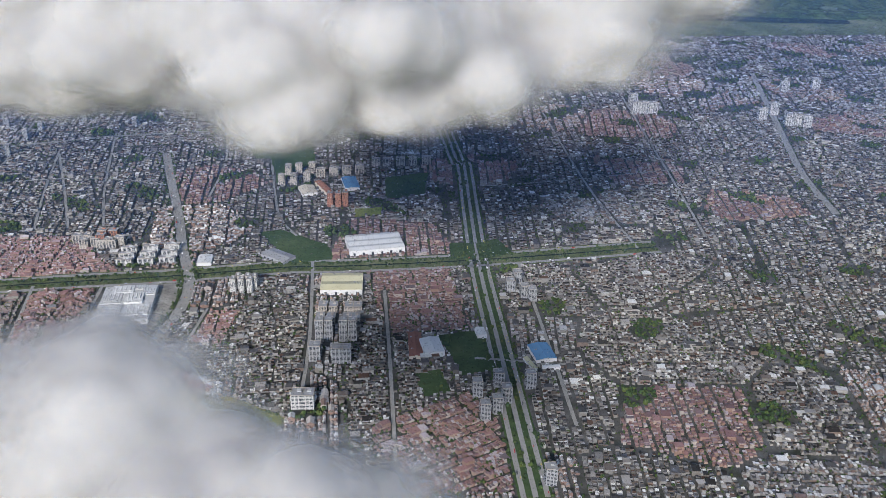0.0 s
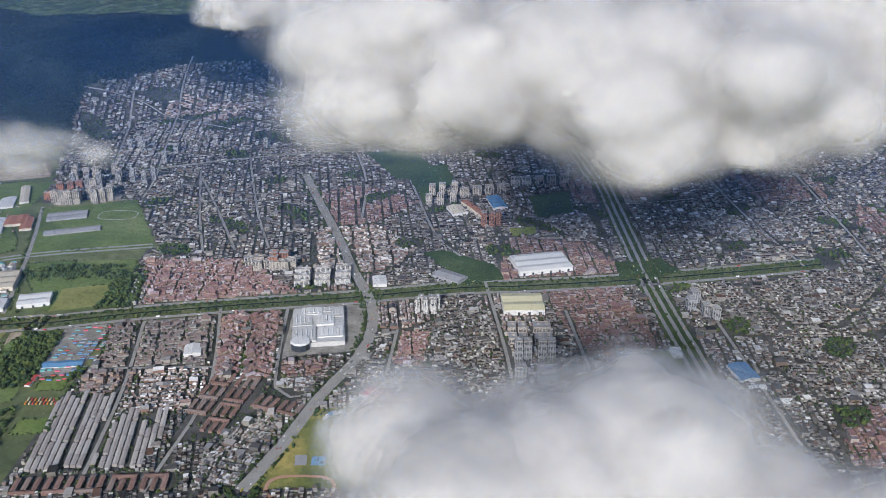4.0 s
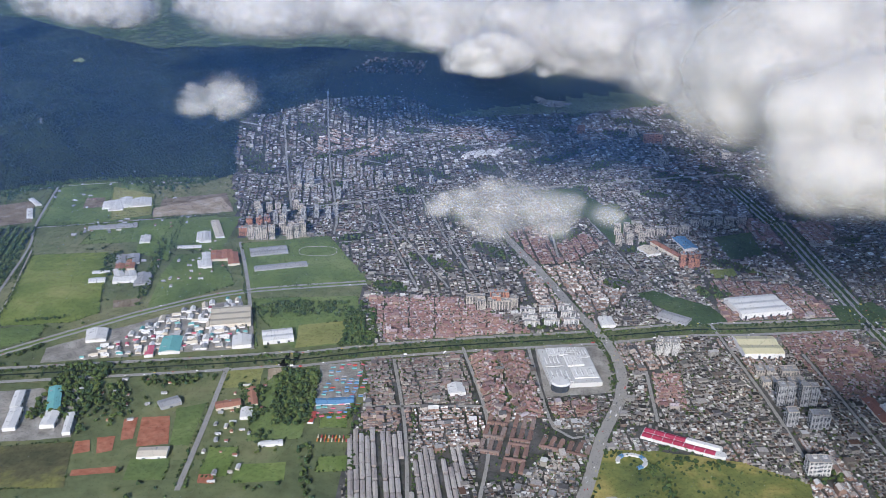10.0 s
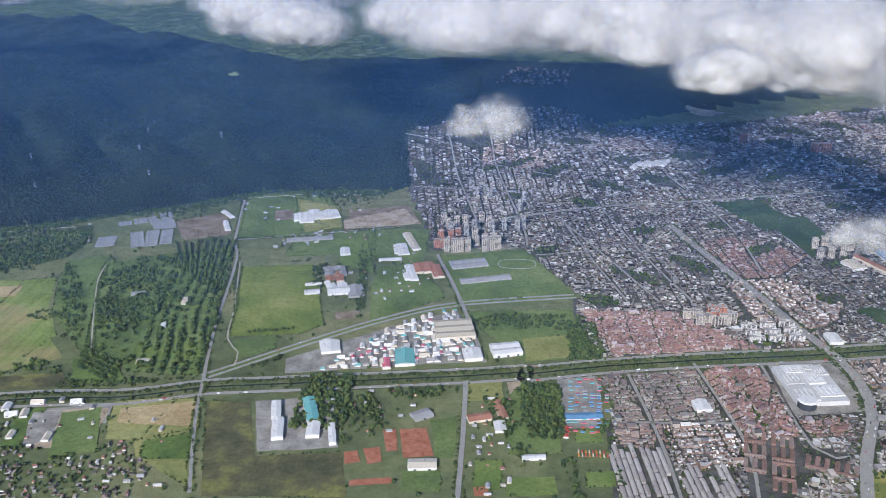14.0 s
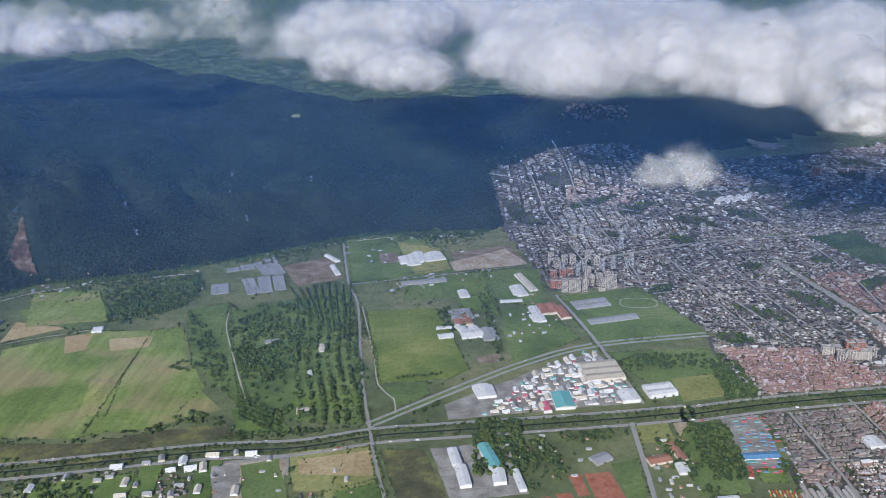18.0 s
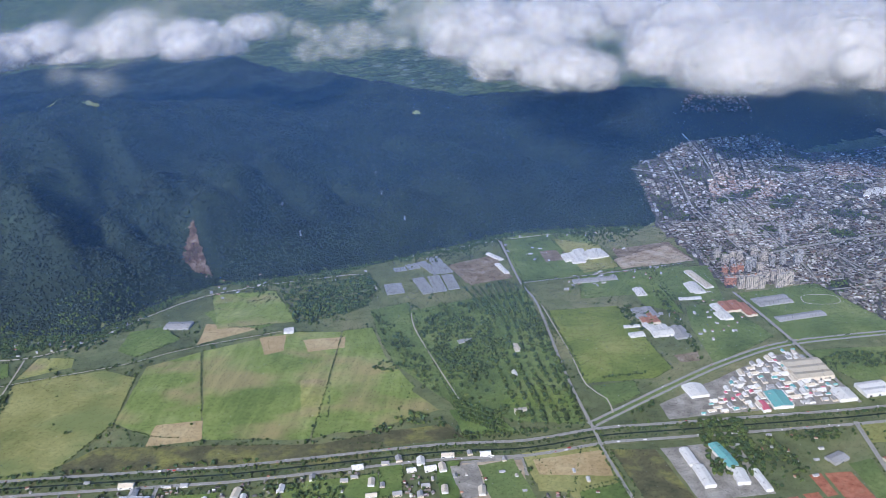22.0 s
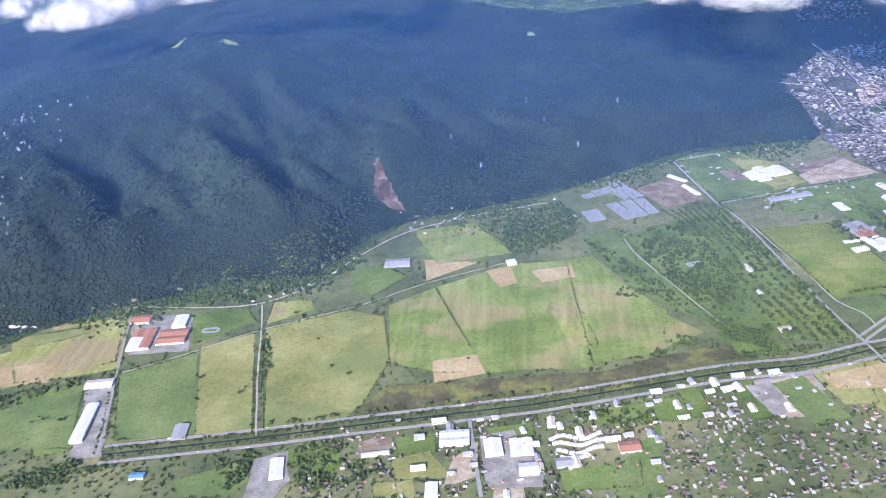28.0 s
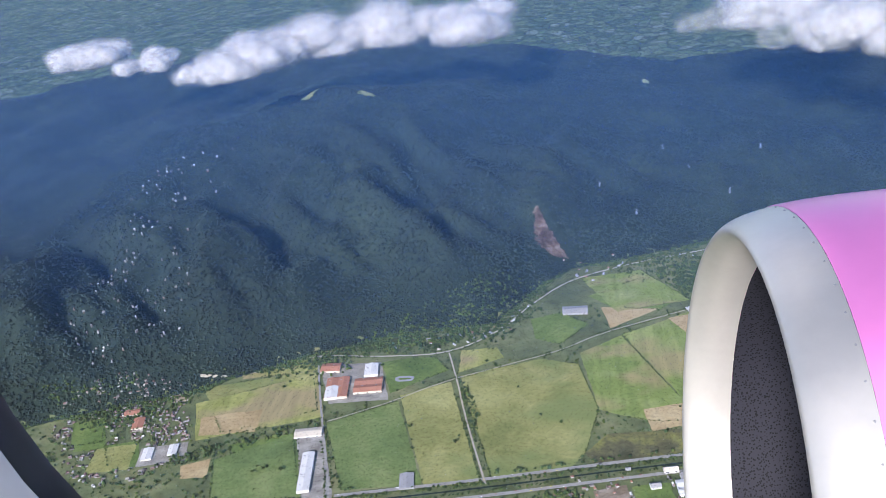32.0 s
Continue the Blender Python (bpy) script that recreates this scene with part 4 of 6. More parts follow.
def town_rest():
    """The rest of the town, quarter by quarter, each with its own street grid."""
    rng = np.random.default_rng(5)
    seeds = []
    for gx in np.arange(-500, 760, 68):
        for gy in np.arange(235, 1280, 68):
            seeds.append((gx + rng.uniform(-24, 24), gy + rng.uniform(-24, 24)))
    seeds = np.array([q for q in seeds if inside(CITY, *q) or inside(CITY, q[0] + 40, q[1])])
    spare = []
    for n, (sx, sy) in enumerate(seeds):
        base = math.radians(np.interp(sx, [-480, -250, -60, 60, 300, 500], [96, 100, 94, 92, 84, 80]))
        a = base + rng.choice((0, math.pi / 2), p=(0.75, 0.25)) + rng.normal(0, 0.03)
        poly = [(sx - 75, sy - 75), (sx + 75, sy - 75), (sx + 75, sy + 75), (sx - 75, sy + 75)]
        kind = rng.choice(["houses_grey", "houses_brick", "houses_white", "rows_mixed"], p=(0.74, 0.06, 0.12, 0.08))
        roof, wall, pitched, label, given = STYLES[kind]
        given = dict(given)
        if sy > 850:
            given.update(depth=3.2, unit=(1.8, 3.4), street=2.6, tall=(0.8, 1.9), gaps=0.10)
        elif sy > 560:
            given.update(depth=2.4, unit=(1.2, 2.1), street=1.9, tall=(0.8, 1.7))
        q = rows_in(poly, a, rng, **given)
        x, y = q[0], q[1]
        d = np.sort(np.hypot(x[:, None] - seeds[None, :, 0], y[:, None] - seeds[None, :, 1]), 1)
        mine = np.hypot(x - sx, y - sy) <= d[:, 0] + 1e-6
        edge = d[:, 1] - d[:, 0]
        free = mine & (edge > 3.0) & inside(CITY, x, y)
        green = np.sin(x * 0.055 + 1.3 * np.sin(y * 0.031)) * np.sin(y * 0.06 + 1.7 * np.sin(x * 0.027)) > (0.80 if sy < 850 else 0.55)
        idx = np.where(free)[0]
        taken = clash(x[idx], y[idx])
        for other in TOWN:
            taken |= inside(other, x[idx], y[idx])
        keep = idx[~taken & ~green[idx]]
        spare.append(np.stack([x, y], 1)[idx[~taken & green[idx]]])
        if len(keep) > 8:
            houses(label, *[k[keep] for k in q], roof, wall, pitched)
    return np.concatenate(spare)


# ---- trees and hedges ----
def ico():
    bm = bmesh.new()
    bmesh.ops.create_icosphere(bm, subdivisions=1, radius=1)
    v = np.array([q.co[:] for q in bm.verts])
    f = np.array([[q.index for q in face.verts] for face in bm.faces])
    bm.free()
    return v, f


ICO_V, ICO_F = ico()


def foliage(name, x, y, size, material, label, category="trees", lobes=3, seed=1, tall=1.0):
    """Clumped crowns of many trees as one piece, ragged and uneven."""
    rng = np.random.default_rng(seed)
    x, y = np.asarray(x, float), np.asarray(y, float)
    size = np.broadcast_to(np.asarray(size, float), x.shape)
    n = len(x)
    if not n:
        return None
    X, Y, S = (np.repeat(k, lobes) for k in (x, y, size))
    r = S * rng.uniform(0.45, 0.8, n * lobes)
    ang, off = rng.uniform(0, 2 * np.pi, n * lobes), S * rng.uniform(0.15, 0.6, n * lobes) * (lobes > 1)
    c = np.stack([X + off * np.cos(ang), Y + off * np.sin(ang), height(X, Y) + S * tall * rng.uniform(0.45, 1.1, n * lobes)], -1)
    jit = 1 + rng.uniform(-0.32, 0.32, (n * lobes, len(ICO_V), 1))
    v = ICO_V[None] * jit * r[:, None, None] * np.array([1, 1, tall * 0.95]) + c[:, None]
    f = (ICO_F[None] + (np.arange(n * lobes) * len(ICO_V))[:, None, None]).reshape(-1, 3)
    return tagged(mesh_of(name, v.reshape(-1, 3), f, [M[material]]), label, category, kind="stuff")


def along(line, step, jitter, rng):
    p = np.array(line, float)
    out = []
    for a, b in zip(p, p[1:]):
        n = max(1, int(np.hypot(*(b - a)) / step))
        s = (np.arange(n) + rng.uniform(0, 1, n)) / n
        out.append(a + (b - a) * s[:, None] + rng.normal(0, jitter, (n, 2)))
    return np.concatenate(out)


def fill(poly, spacing, rng, lumpy=0.0):
    xs, ys = [p[0] for p in poly], [p[1] for p in poly]
    n = int((max(xs) - min(xs)) * (max(ys) - min(ys)) / spacing ** 2)
    q = np.stack([rng.uniform(min(xs), max(xs), n), rng.uniform(min(ys), max(ys), n)], 1)
    q = q[inside(list(poly), q[:, 0], q[:, 1])]
    if lumpy:
        k = np.sin(q[:, 0] * 0.21 + 2 * np.sin(q[:, 1] * 0.11)) * np.sin(q[:, 1] * 0.19 + 2 * np.sin(q[:, 0] * 0.13))
        q = q[k + rng.normal(0, 0.35, len(q)) > lumpy - 0.5]
    return q


def tree(x, y, size, seed):
    """One free-standing tree: tapered trunk, limbs, crown of many small clumps."""
    rng = random.Random(seed)
    ob = tagged(thing("tree", x, y, float(height(x, y)) + 0.1), "lone broad dark green tree standing in a field", "tree", "field trees")
    bm = bmesh.new()
    bmesh.ops.create_cone(bm, segments=7, radius1=size * 0.09, radius2=size * 0.05, depth=size * 0.8, matrix=Matrix.Translation((0, 0, size * 0.4)), cap_ends=True)
    part("trunk", bm, M["bark"], ob)
    for k in range(4):
        bm = bmesh.new()
        d = Vector((math.cos(k * 1.6 + seed), math.sin(k * 1.6 + seed), 1.0)).normalized()
        m = Matrix.Translation(Vector((0, 0, size * 0.7)) + d * size * 0.3) @ d.to_track_quat("Z", "Y").to_matrix().to_4x4()
        bmesh.ops.create_cone(bm, segments=5, radius1=size * 0.045, radius2=size * 0.015, depth=size * 0.6, matrix=m, cap_ends=True)
        part("limb", bm, M["bark"], ob)
    bm = bmesh.new()
    for k in range(34):
        d = Vector((rng.gauss(0, 1), rng.gauss(0, 1), rng.gauss(0, 0.7))).normalized() * size * rng.uniform(0.3, 0.85)
        bmesh.ops.create_icosphere(bm, subdivisions=1, radius=size * rng.uniform(0.13, 0.28), matrix=Matrix.Translation(Vector((d.x, d.y, size * 1.25 + d.z * 0.75))))
    for v in bm.verts:
        v.co += Vector((rng.uniform(-1, 1), rng.uniform(-1, 1), rng.uniform(-1, 1))) * size * 0.06
    part("crown", bm, M["leaf"], ob)
    return ob


# ---- large halls ----
shed("white", -40.2, 554.5, 36.4, 25.9, 13, 3.5)
shed("yellow", -56.0, 495.8, 25.0, 22.5, 3, 3.5)
shed("white", -0.8, 423.2, 10.8, 15.4, 13, 3)
shed("white", 26.0, 439.5, 5.1, 8.0, 11, 2.5)
shed("rust", -9.8, 426.2, 7.5, 24.7, 4, 1.6)
shed("white", -146.5, 527.5, 9.1, 12.3, 6, 2)
shed("tan", -395.2, 522.8, 26.1, 26.1, 12, 3)
shed("white", -380.2, 489.8, 11.8, 13.7, 12, 2.5)
shed("white", -359.2, 498.0, 19.2, 15.1, 15, 2.5)
shed("white", -475.5, 495.2, 11.5, 14.1, 18, 2)
shed("teal", -423.2, 483.5, 12.7, 19.5, 9, 2)
shed("rose", -434.0, 475.0, 5.1, 11.4, 11, 2)
shed("white", -483.2, 397.8, 6.7, 20.2, 13, 2.2)
shed("white", -489.2, 416.8, 5.7, 17.1, 15, 2.2)
shed("teal", -469.0, 418.2, 7.4, 25.4, 20, 2.4)
shed("white", -462.8, 398.0, 7.6, 13.5, 8, 2.4)
shed("white", -451.5, 395.0, 4.1, 19.6, 14, 2.0)
shed("cream", -398.0, 371.2, 15.1, 8.6, 6, 1.5)
shed("white", -358.8, 409.5, 6.6, 10.1, 9, 1.5)
shed("brick", -371.0, 417.8, 13.8, 7.4, 19, 1.5)
shed("brick", -359.5, 426.8, 5.2, 19.3, 17, 1.5)
shed("grey", -404.2, 418.2, 11.5, 8.2, 34, 1.6)
shed("white", -339.8, 382.0, 12.7, 4.0, 9, 1.3)
shed("white", -815.2, 360.5, 18.5, 14.1, 3, 2)
shed("white", -791.0, 350.8, 11.1, 15.5, 8, 1.8)
shed("white", -774.0, 350.5, 14.0, 14.9, 4, 1.8)
shed("white", -769.8, 330.5, 11.5, 10.0, 5, 1.8)
shed("grey", -748.2, 335.5, 11.5, 8.0, 5, 1.5)
shed("brick", -710.2, 347.8, 12.6, 9.4, 7, 1.5)
shed("white", -863.0, 348.2, 17.2, 3.6, 8, 1.4)
shed("white", -825.8, 315.2, 7.5, 11.6, 4, 1.6)
shed("brick", -1066.0, 490.8, 18.1, 28.2, 5, 2)
shed("brick", -1041.5, 492.8, 22.1, 19.9, 4, 2)
shed("brick", -1077.0, 521.0, 16.0, 12.0, 0, 2)
shed("white", -1069.0, 484.0, 10.0, 15.5, 6, 2.4)
shed("white", -1042.5, 514.5, 11.0, 16.5, 5, 2.4)
shed("white", -1067.2, 388.5, 8.6, 41.3, 7, 2.2)
shed("cream", -1076.0, 434.0, 20.1, 10.2, 6, 1.5)
shed("grey", -878.2, 595.5, 21.5, 13.0, 0, 1.5)
shed("white", -781.2, 584.5, 7.6, 6.0, 8, 1)
shed("white", -1192.0, 416.0, 8.0, 14.0, 10, 1.2)
shed("white", -1174.0, 420.0, 7.0, 12.0, 10, 1.2)
shed("brick", -1226.0, 470.0, 12.0, 8.0, 12, 1.4)
shed("brick", -1215.0, 455.0, 9.0, 14.0, 12, 1.3)
shed("grey", -996.2, 376.0, 9.6, 15.4, 6, 1.2)
shed("blue", -1009.5, 334.2, 9.0, 5.6, 3, 1.4)
shed("white", -922.2, 337.2, 8.6, 18.7, 10, 1.4)
shed("white", -474.0, 494.0, 12.4, 14.8, 14, 2)
shed("white", -550.2, 734.8, 21.2, 17.6, 15, 1.6)
shed("white", -532.2, 740.0, 11.9, 18.0, 15, 1.6)
shed("brick", -418.0, 620.8, 8.4, 23.0, 17, 1.6)
shed("white", -451.0, 663.2, 9.3, 21.8, 16, 1.6)
shed("white", -437.2, 617.0, 6.8, 28.4, 17, 1.6)
shed("white", -487.0, 581.2, 16.4, 12.1, 12, 1.5)
shed("grey", -497.2, 615.5, 17.2, 17.9, 17, 1.5)
shed("white", -506.5, 578.0, 11.4, 7.3, 15, 1.2)
shed("grey", -394.2, 637.8, 28.8, 15.5, 17, 1.2)
shed("grey", -379.2, 609.2, 39.2, 8.9, 17, 1.0)
shed("white", -548.5, 733.0, 12.4, 24.3, 14, 1.4)
shed("white", -527.0, 743.5, 11.7, 19.9, 20, 1.4)
shed("white", -244.2, 438.8, 9.6, 10.6, 9, 2.2)
shed("brick", -83.5, 651.8, 5.6, 34.0, 27, 3)
shed("blue", -66.0, 666.8, 11.3, 24.3, 13, 2.2)
shed("cream", -97.0, 650.5, 11.7, 16.6, 20, 2.2)
shed("grey", -100.8, 534.8, 20.1, 11.4, -35, 2)
shed("blue", 58.0, 419.8, 11.3, 16.1, 13, 2)
shed("yellow", 50.8, 409.0, 2.7, 11.9, 22, 1.5)
shed("white", 61.5, 406.0, 9.1, 3.0, 6, 1.5)
shed("blue", -312.2, 423.8, 21.6, 6.5, 7, 1.0)
shed("red", -322.2, 407.2, 10.5, 2.9, 87, 1.0)
shed("white", -493.5, 587.0, 6.7, 21.0, 27, 1.6)
shed("white", -485.2, 586.0, 7.8, 15.8, 15, 1.5)
shed("brick", -495.2, 604.8, 13.9, 17.6, 15, 1.6)
shed("grey", -474.2, 581.5, 11.9, 19.7, 15, 1.4)
shed("white", -509.0, 592.8, 12.3, 4.4, 12, 0.8)
shed("white", -453.5, 664.0, 9.2, 17.6, 13, 1.5)
shed("white", -458.0, 643.2, 18.2, 5.4, 8, 0.8)
shed("cream", -445.8, 681.2, 7.0, 38.3, 21, 1.6)
shed("brick", -428.2, 626.5, 16.0, 17.8, 14, 1.8)
shed("white", -438.2, 610.2, 7.9, 12.0, 18, 1.4)
shed("white", -554.5, 735.0, 10.4, 15.2, 17, 1.6)
shed("white", -544.0, 742.2, 10.3, 21.8, 14, 1.6)
shed("white", -530.2, 744.0, 11.9, 17.1, 15, 1.6)
shed("white", -497.5, 656.5, 8.2, 14.8, 14, 1.4)
shed("white", -597.5, 518.0, 3.2, 7.3, 18, 1.6)
shed("cream", -591.2, 467.8, 8.6, 6.7, 10, 1.0)
shed("cream", -597.2, 557.2, 4.7, 12.0, 18, 0.8)
shed("grey", -637.2, 568.5, 11.2, 5.6, 21, 0.9)
shed("white", -615.8, 710.0, 4.9, 24.6, 24, 1.2)
shed("white", -624.2, 739.0, 4.6, 21.7, 41, 1.2)
shed("white", -782.2, 588.5, 7.8, 5.5, 15, 1.0)
shed("grey", -533.5, 683.2, 38.9, 8.5, 13, 1.0)

# ---- blocks of flats ----
tower("white", 3.2, 5, 9, (-120, 488), (-115, 488), (-110, 488), (-118, 492), (-112, 492), (-108, 492))
tower("brick", 4, 6, 11, (-77, 624), (-71, 624), (-66, 626))
tower("cream", 5, 4, 9, (-119, 665), (-110, 667), (-100, 670), (-117, 687), (-109, 690), (-99, 693))
tower("cream", 7, 4, 7, (-91, 684), (-81, 688), (-71, 690), (-61, 694), (-49, 710), (-40, 710), (-29, 713), (-19, 715), (-8, 717))
tower("cream", 6, 4, 7, (-229, 545), (-222, 547), (-213, 547), (-207, 550))
tower("grey", 4.5, 5, 13, (-62, 433), (-57, 433), (-49, 433), (-44, 433))
tower("cream", 5, 7, 4, (-64, 466), (-64, 453), (-58, 466), (-58, 453), (-49, 466), (-49, 453), (-44, 466), (-44, 453))
tower("white", 6, 7, 8, (-65, 370), (-60, 370))
tower("grey", 6, 6, 9, (-62, 413), (-50, 411), (-46, 411))
tower("grey", 5, 5, 9, (25, 362), (22, 381), (31, 367), (36, 376), (49, 389), (33, 389), (51, 315))
tower("grey", 5, 6, 8, (46, 493), (51, 504), (54, 486), (58, 482))
tower("cream", 5, 4, 11, (-414, 664), (-408, 663), (-403, 664), (-397, 665), (-393, 691), (-383, 666), (-378, 669), (-373, 672))
tower("grey", 4, 4, 11, (-414, 702), (-401, 699), (-395, 709), (-379, 710), (-369, 715), (-358, 711), (-353, 720), (-391, 804))
tower("brick", 5, 4, 7, (-423, 672), (-418, 672), (-412, 674), (-406, 674), (-400, 676), (-422, 694), (-414, 696), (-408, 699))
tower("cream", 5, 4, 9, (-391, 678), (-384, 680), (-377, 684), (-411, 723), (-404, 725), (-390, 733), (-383, 722), (-423, 729), (-418, 716))
tower("grey", 4, 4, 10, (-399, 799), (-357, 765), (-386, 796))
tower("cream", 7, 5, 6, (-236, 554), (-230, 555), (-218, 547), (-212, 547))
tower("white", 10, 3.5, 4, (-198, 540), (-185, 543), (-172, 546), (-197, 531), (-184, 533), (-171, 536), (-196, 522), (-183, 524), (-170, 526))
tower("brick", 6, 5, 9, (-220, 556), (-213, 556), (-219, 549))
tower("grey", 4, 4, 9, (-324, 817), (-354, 790), (-275, 807), (-227, 1018), (-155, 960), (-119, 950))
tower("white", 8, 6, 12, (198, 901), (195, 872), (203, 872), (212, 872), (335, 840), (344, 840), (350, 835), (332, 876), (315, 857), (372, 961), (410, 974))
tower("brick", 8, 5, 11, (-40, 960), (-46, 960), (-34, 960), (-114, 995))
tower("cream", 8, 6, 8, (7, 1023), (22, 1011), (26, 962), (25, 906), (-42, 884), (-58, 986), (78, 1013))


# ---- single large buildings and grounds ----
def keep_clear(x, y, l, w, turn):
    c, s = math.cos(radians(turn)), math.sin(radians(turn))
    BARE.append(([(x + a * l * .55 * c - b * w * .55 * s, y + a * l * .55 * s + b * w * .55 * c) for a, b in ((-1, -1), (1, -1), (1, 1), (-1, 1))], 0))


def mall():
    """A shopping centre: stepped white roofs, sawtooth lights, a many-sided glazed corner."""
    keep_clear(-177, 464, 36, 50, 8)
    ob = tagged(thing("shopping_centre", -177, 464, 0, 8), "sprawling white-roofed shopping centre with stepped roofs", "building")
    part("wall", single(box, 0, 2, 0, 30, 42, 3.2), M["paint_pale"], ob)
    rng = random.Random(4)
    for n, (x, y, l, w, h) in enumerate(((-8, -10, 13, 16, 4.2), (7, -8, 14, 12, 3.9), (-9, 8, 11, 14, 3.7), (4, 6, 10, 12, 4.4), (11, 15, 8, 10, 3.8), (-4, 18, 12, 9, 4.0), (6, 20, 7, 6, 3.6))):
        r = part("roof", single(box, x, y, 3.2, l, w, h - 3.2), M["paint_white" if n % 2 else "paint_pale"], ob)
        for k in range(4):
            part("roof_light", single(box, x + (k - 1.5) * l * 0.22, y + rng.uniform(-1, 1), h, l * 0.08, w * 0.6, 0.35, 0, (0.4, 0.95)), M["paint_white"], r)
        for k in range(3):
            part("air_unit", single(box, x + rng.uniform(-.4, .4) * l, y + rng.uniform(-.4, .4) * w, h, 0.9, 0.7, 0.5), M["paint_grey"], r)
    bm = bmesh.new()
    bmesh.ops.create_cone(bm, segments=10, radius1=5.5, radius2=5.2, depth=4.6, cap_ends=True, matrix=Matrix.Translation((-10, -19, 2.3)))
    part("glazed_hall", bm, M["glass"], ob, "dark glazed many-sided hall")
    bm = bmesh.new()
    bmesh.ops.create_cone(bm, segments=10, radius1=5.9, radius2=4.9, depth=0.8, cap_ends=True, matrix=Matrix.Translation((-10, -19, 5.0)))
    part("roof_cap", bm, M["paint_white"], ob)


def red_school():
    """A long building of red roof fields with one white roof."""
    keep_clear(-125.5, 391, 43, 12, -25)
    ob = tagged(thing("market_hall", -125.5, 391.2, 0, -25), "long hall with rows of bright red roofs and one white roof", "building")
    part("wall", single(box, 0, 0, 0, 41, 9.5, 1.6), M["paint_white"], ob)
    for i in range(7):
        for j in range(2):
            if not (i > 3 and j == 1):
                b = part("red_roof", single(gable, 5.0, 4.0, 1.62, 0.45, 0.1), M["paint_maroon"], ob)
                b.location = (-17.5 + i * 5.5, -2.4 + j * 4.7, 0)
    part("white_roof", single(box, 11, 2.4, 1.6, 18, 4.4, 1.2, 0, (0.97, 0.6)), M["paint_white"], ob)
    bm = bmesh.new()
    bmesh.ops.create_cone(bm, segments=14, radius1=3, radius2=2.6, depth=2, cap_ends=True, matrix=Matrix.Translation((21, -2.2, 1)))
    part("round_hall", bm, M["paint_white"], ob)


def ring_school():
    keep_clear(-154, 374, 20, 16, 0)
    ob = tagged(thing("round_school", -154, 374, 0, 0), "white school built as a broken ring", "building")
    for k in range(11):
        a = radians(-60 + k * 24)
        b = part("wing", single(box, 0, 0, 0, 2.9, 2.0, 1.3), M["paint_white" if k % 4 else "paint_blue"], ob)
        b.matrix_basis = pose(7 * math.cos(a), 5.6 * math.sin(a), 0, 0, 0, math.degrees(a) + 90)


def oval(name, x, y, a, b, wide, material, label, z=0.5, turn=0):
    bm = bmesh.new()
    n = 48
    for r0, r1 in ((0, wide),):
        rows = []
        for k in range(n):
            t = 2 * math.pi * k / n
            cx, cy = math.copysign(abs(math.cos(t)) ** 0.7, math.cos(t)), math.copysign(abs(math.sin(t)) ** 0.7, math.sin(t))
            rows.append((bm.verts.new((a * cx, b * cy, 0)), bm.verts.new(((a - r1) * cx, (b - r1) * cy, 0))))
        for k in range(n):
            p, q = rows[k], rows[(k + 1) % n]
            bm.faces.new((p[0], q[0], q[1], p[1]))
    g = bmesh.ops.extrude_face_region(bm, geom=bm.faces[:])
    for v in [e for e in g["geom"] if isinstance(e, bmesh.types.BMVert)]:
        v.co.z += 0.06
    ob = part(name, bm, material)
    ob.matrix_basis = pose(x, y, z, 0, 0, turn)
    return tagged(ob, label, "running track", kind="structure")


def court(x, y, l, w, turn, material, label):
    ob = part("ball_court", single(box, x, y, 0.3, l, w, 0.12, turn), material)
    return tagged(ob, label, "court", kind="structure")


M["lane_red"] = plain("running_lane", (0.50, 0.29, 0.20), 0.2, 0.4)
mall(), red_school(), ring_school()
oval("running_track", -165, 322, 16, 9, 1.7, M["lane_red"], "reddish running track round a green pitch")
oval("sports_oval", -1014, 501, 7.5, 4.0, 2.6, M["paint_grey"], "pale grey sports oval beside the school")
oval("running_track", -356, 640, 15, 9.5, 0.6, M["track"], "pale oval running track on dark grass")
court(-167.8, 341.8, 5.5, 7.5, 5, M["paint_grey"], "pale grey ball court in the park")
court(-159.5, 341.5, 6.5, 7, 0, M["paint_blue"], "pale blue ball court in the park")


for k in range(4):
    shed("white", -240 + k * 10, 902 + k * 3.5, 22, 6.5, 64, 2.2)


def box_proto(name, l, w, h, colour, label, category, group):
    ob = tagged(thing(name, -6100, -3000), label, category, group)
    part("body", single(box, 0, 0, 0, l, w, h), M["paint_" + colour], ob)
    part("door", single(box, l / 2, 0, 0.04, 0.04, w * 0.9, h * 0.9), M["paint_grey"], ob)
    for s in (-1, 1):
        part("rail", single(box, 0, s * w / 2, h - 0.06, l, 0.05, 0.08), M["paint_" + colour], ob)
    return ob


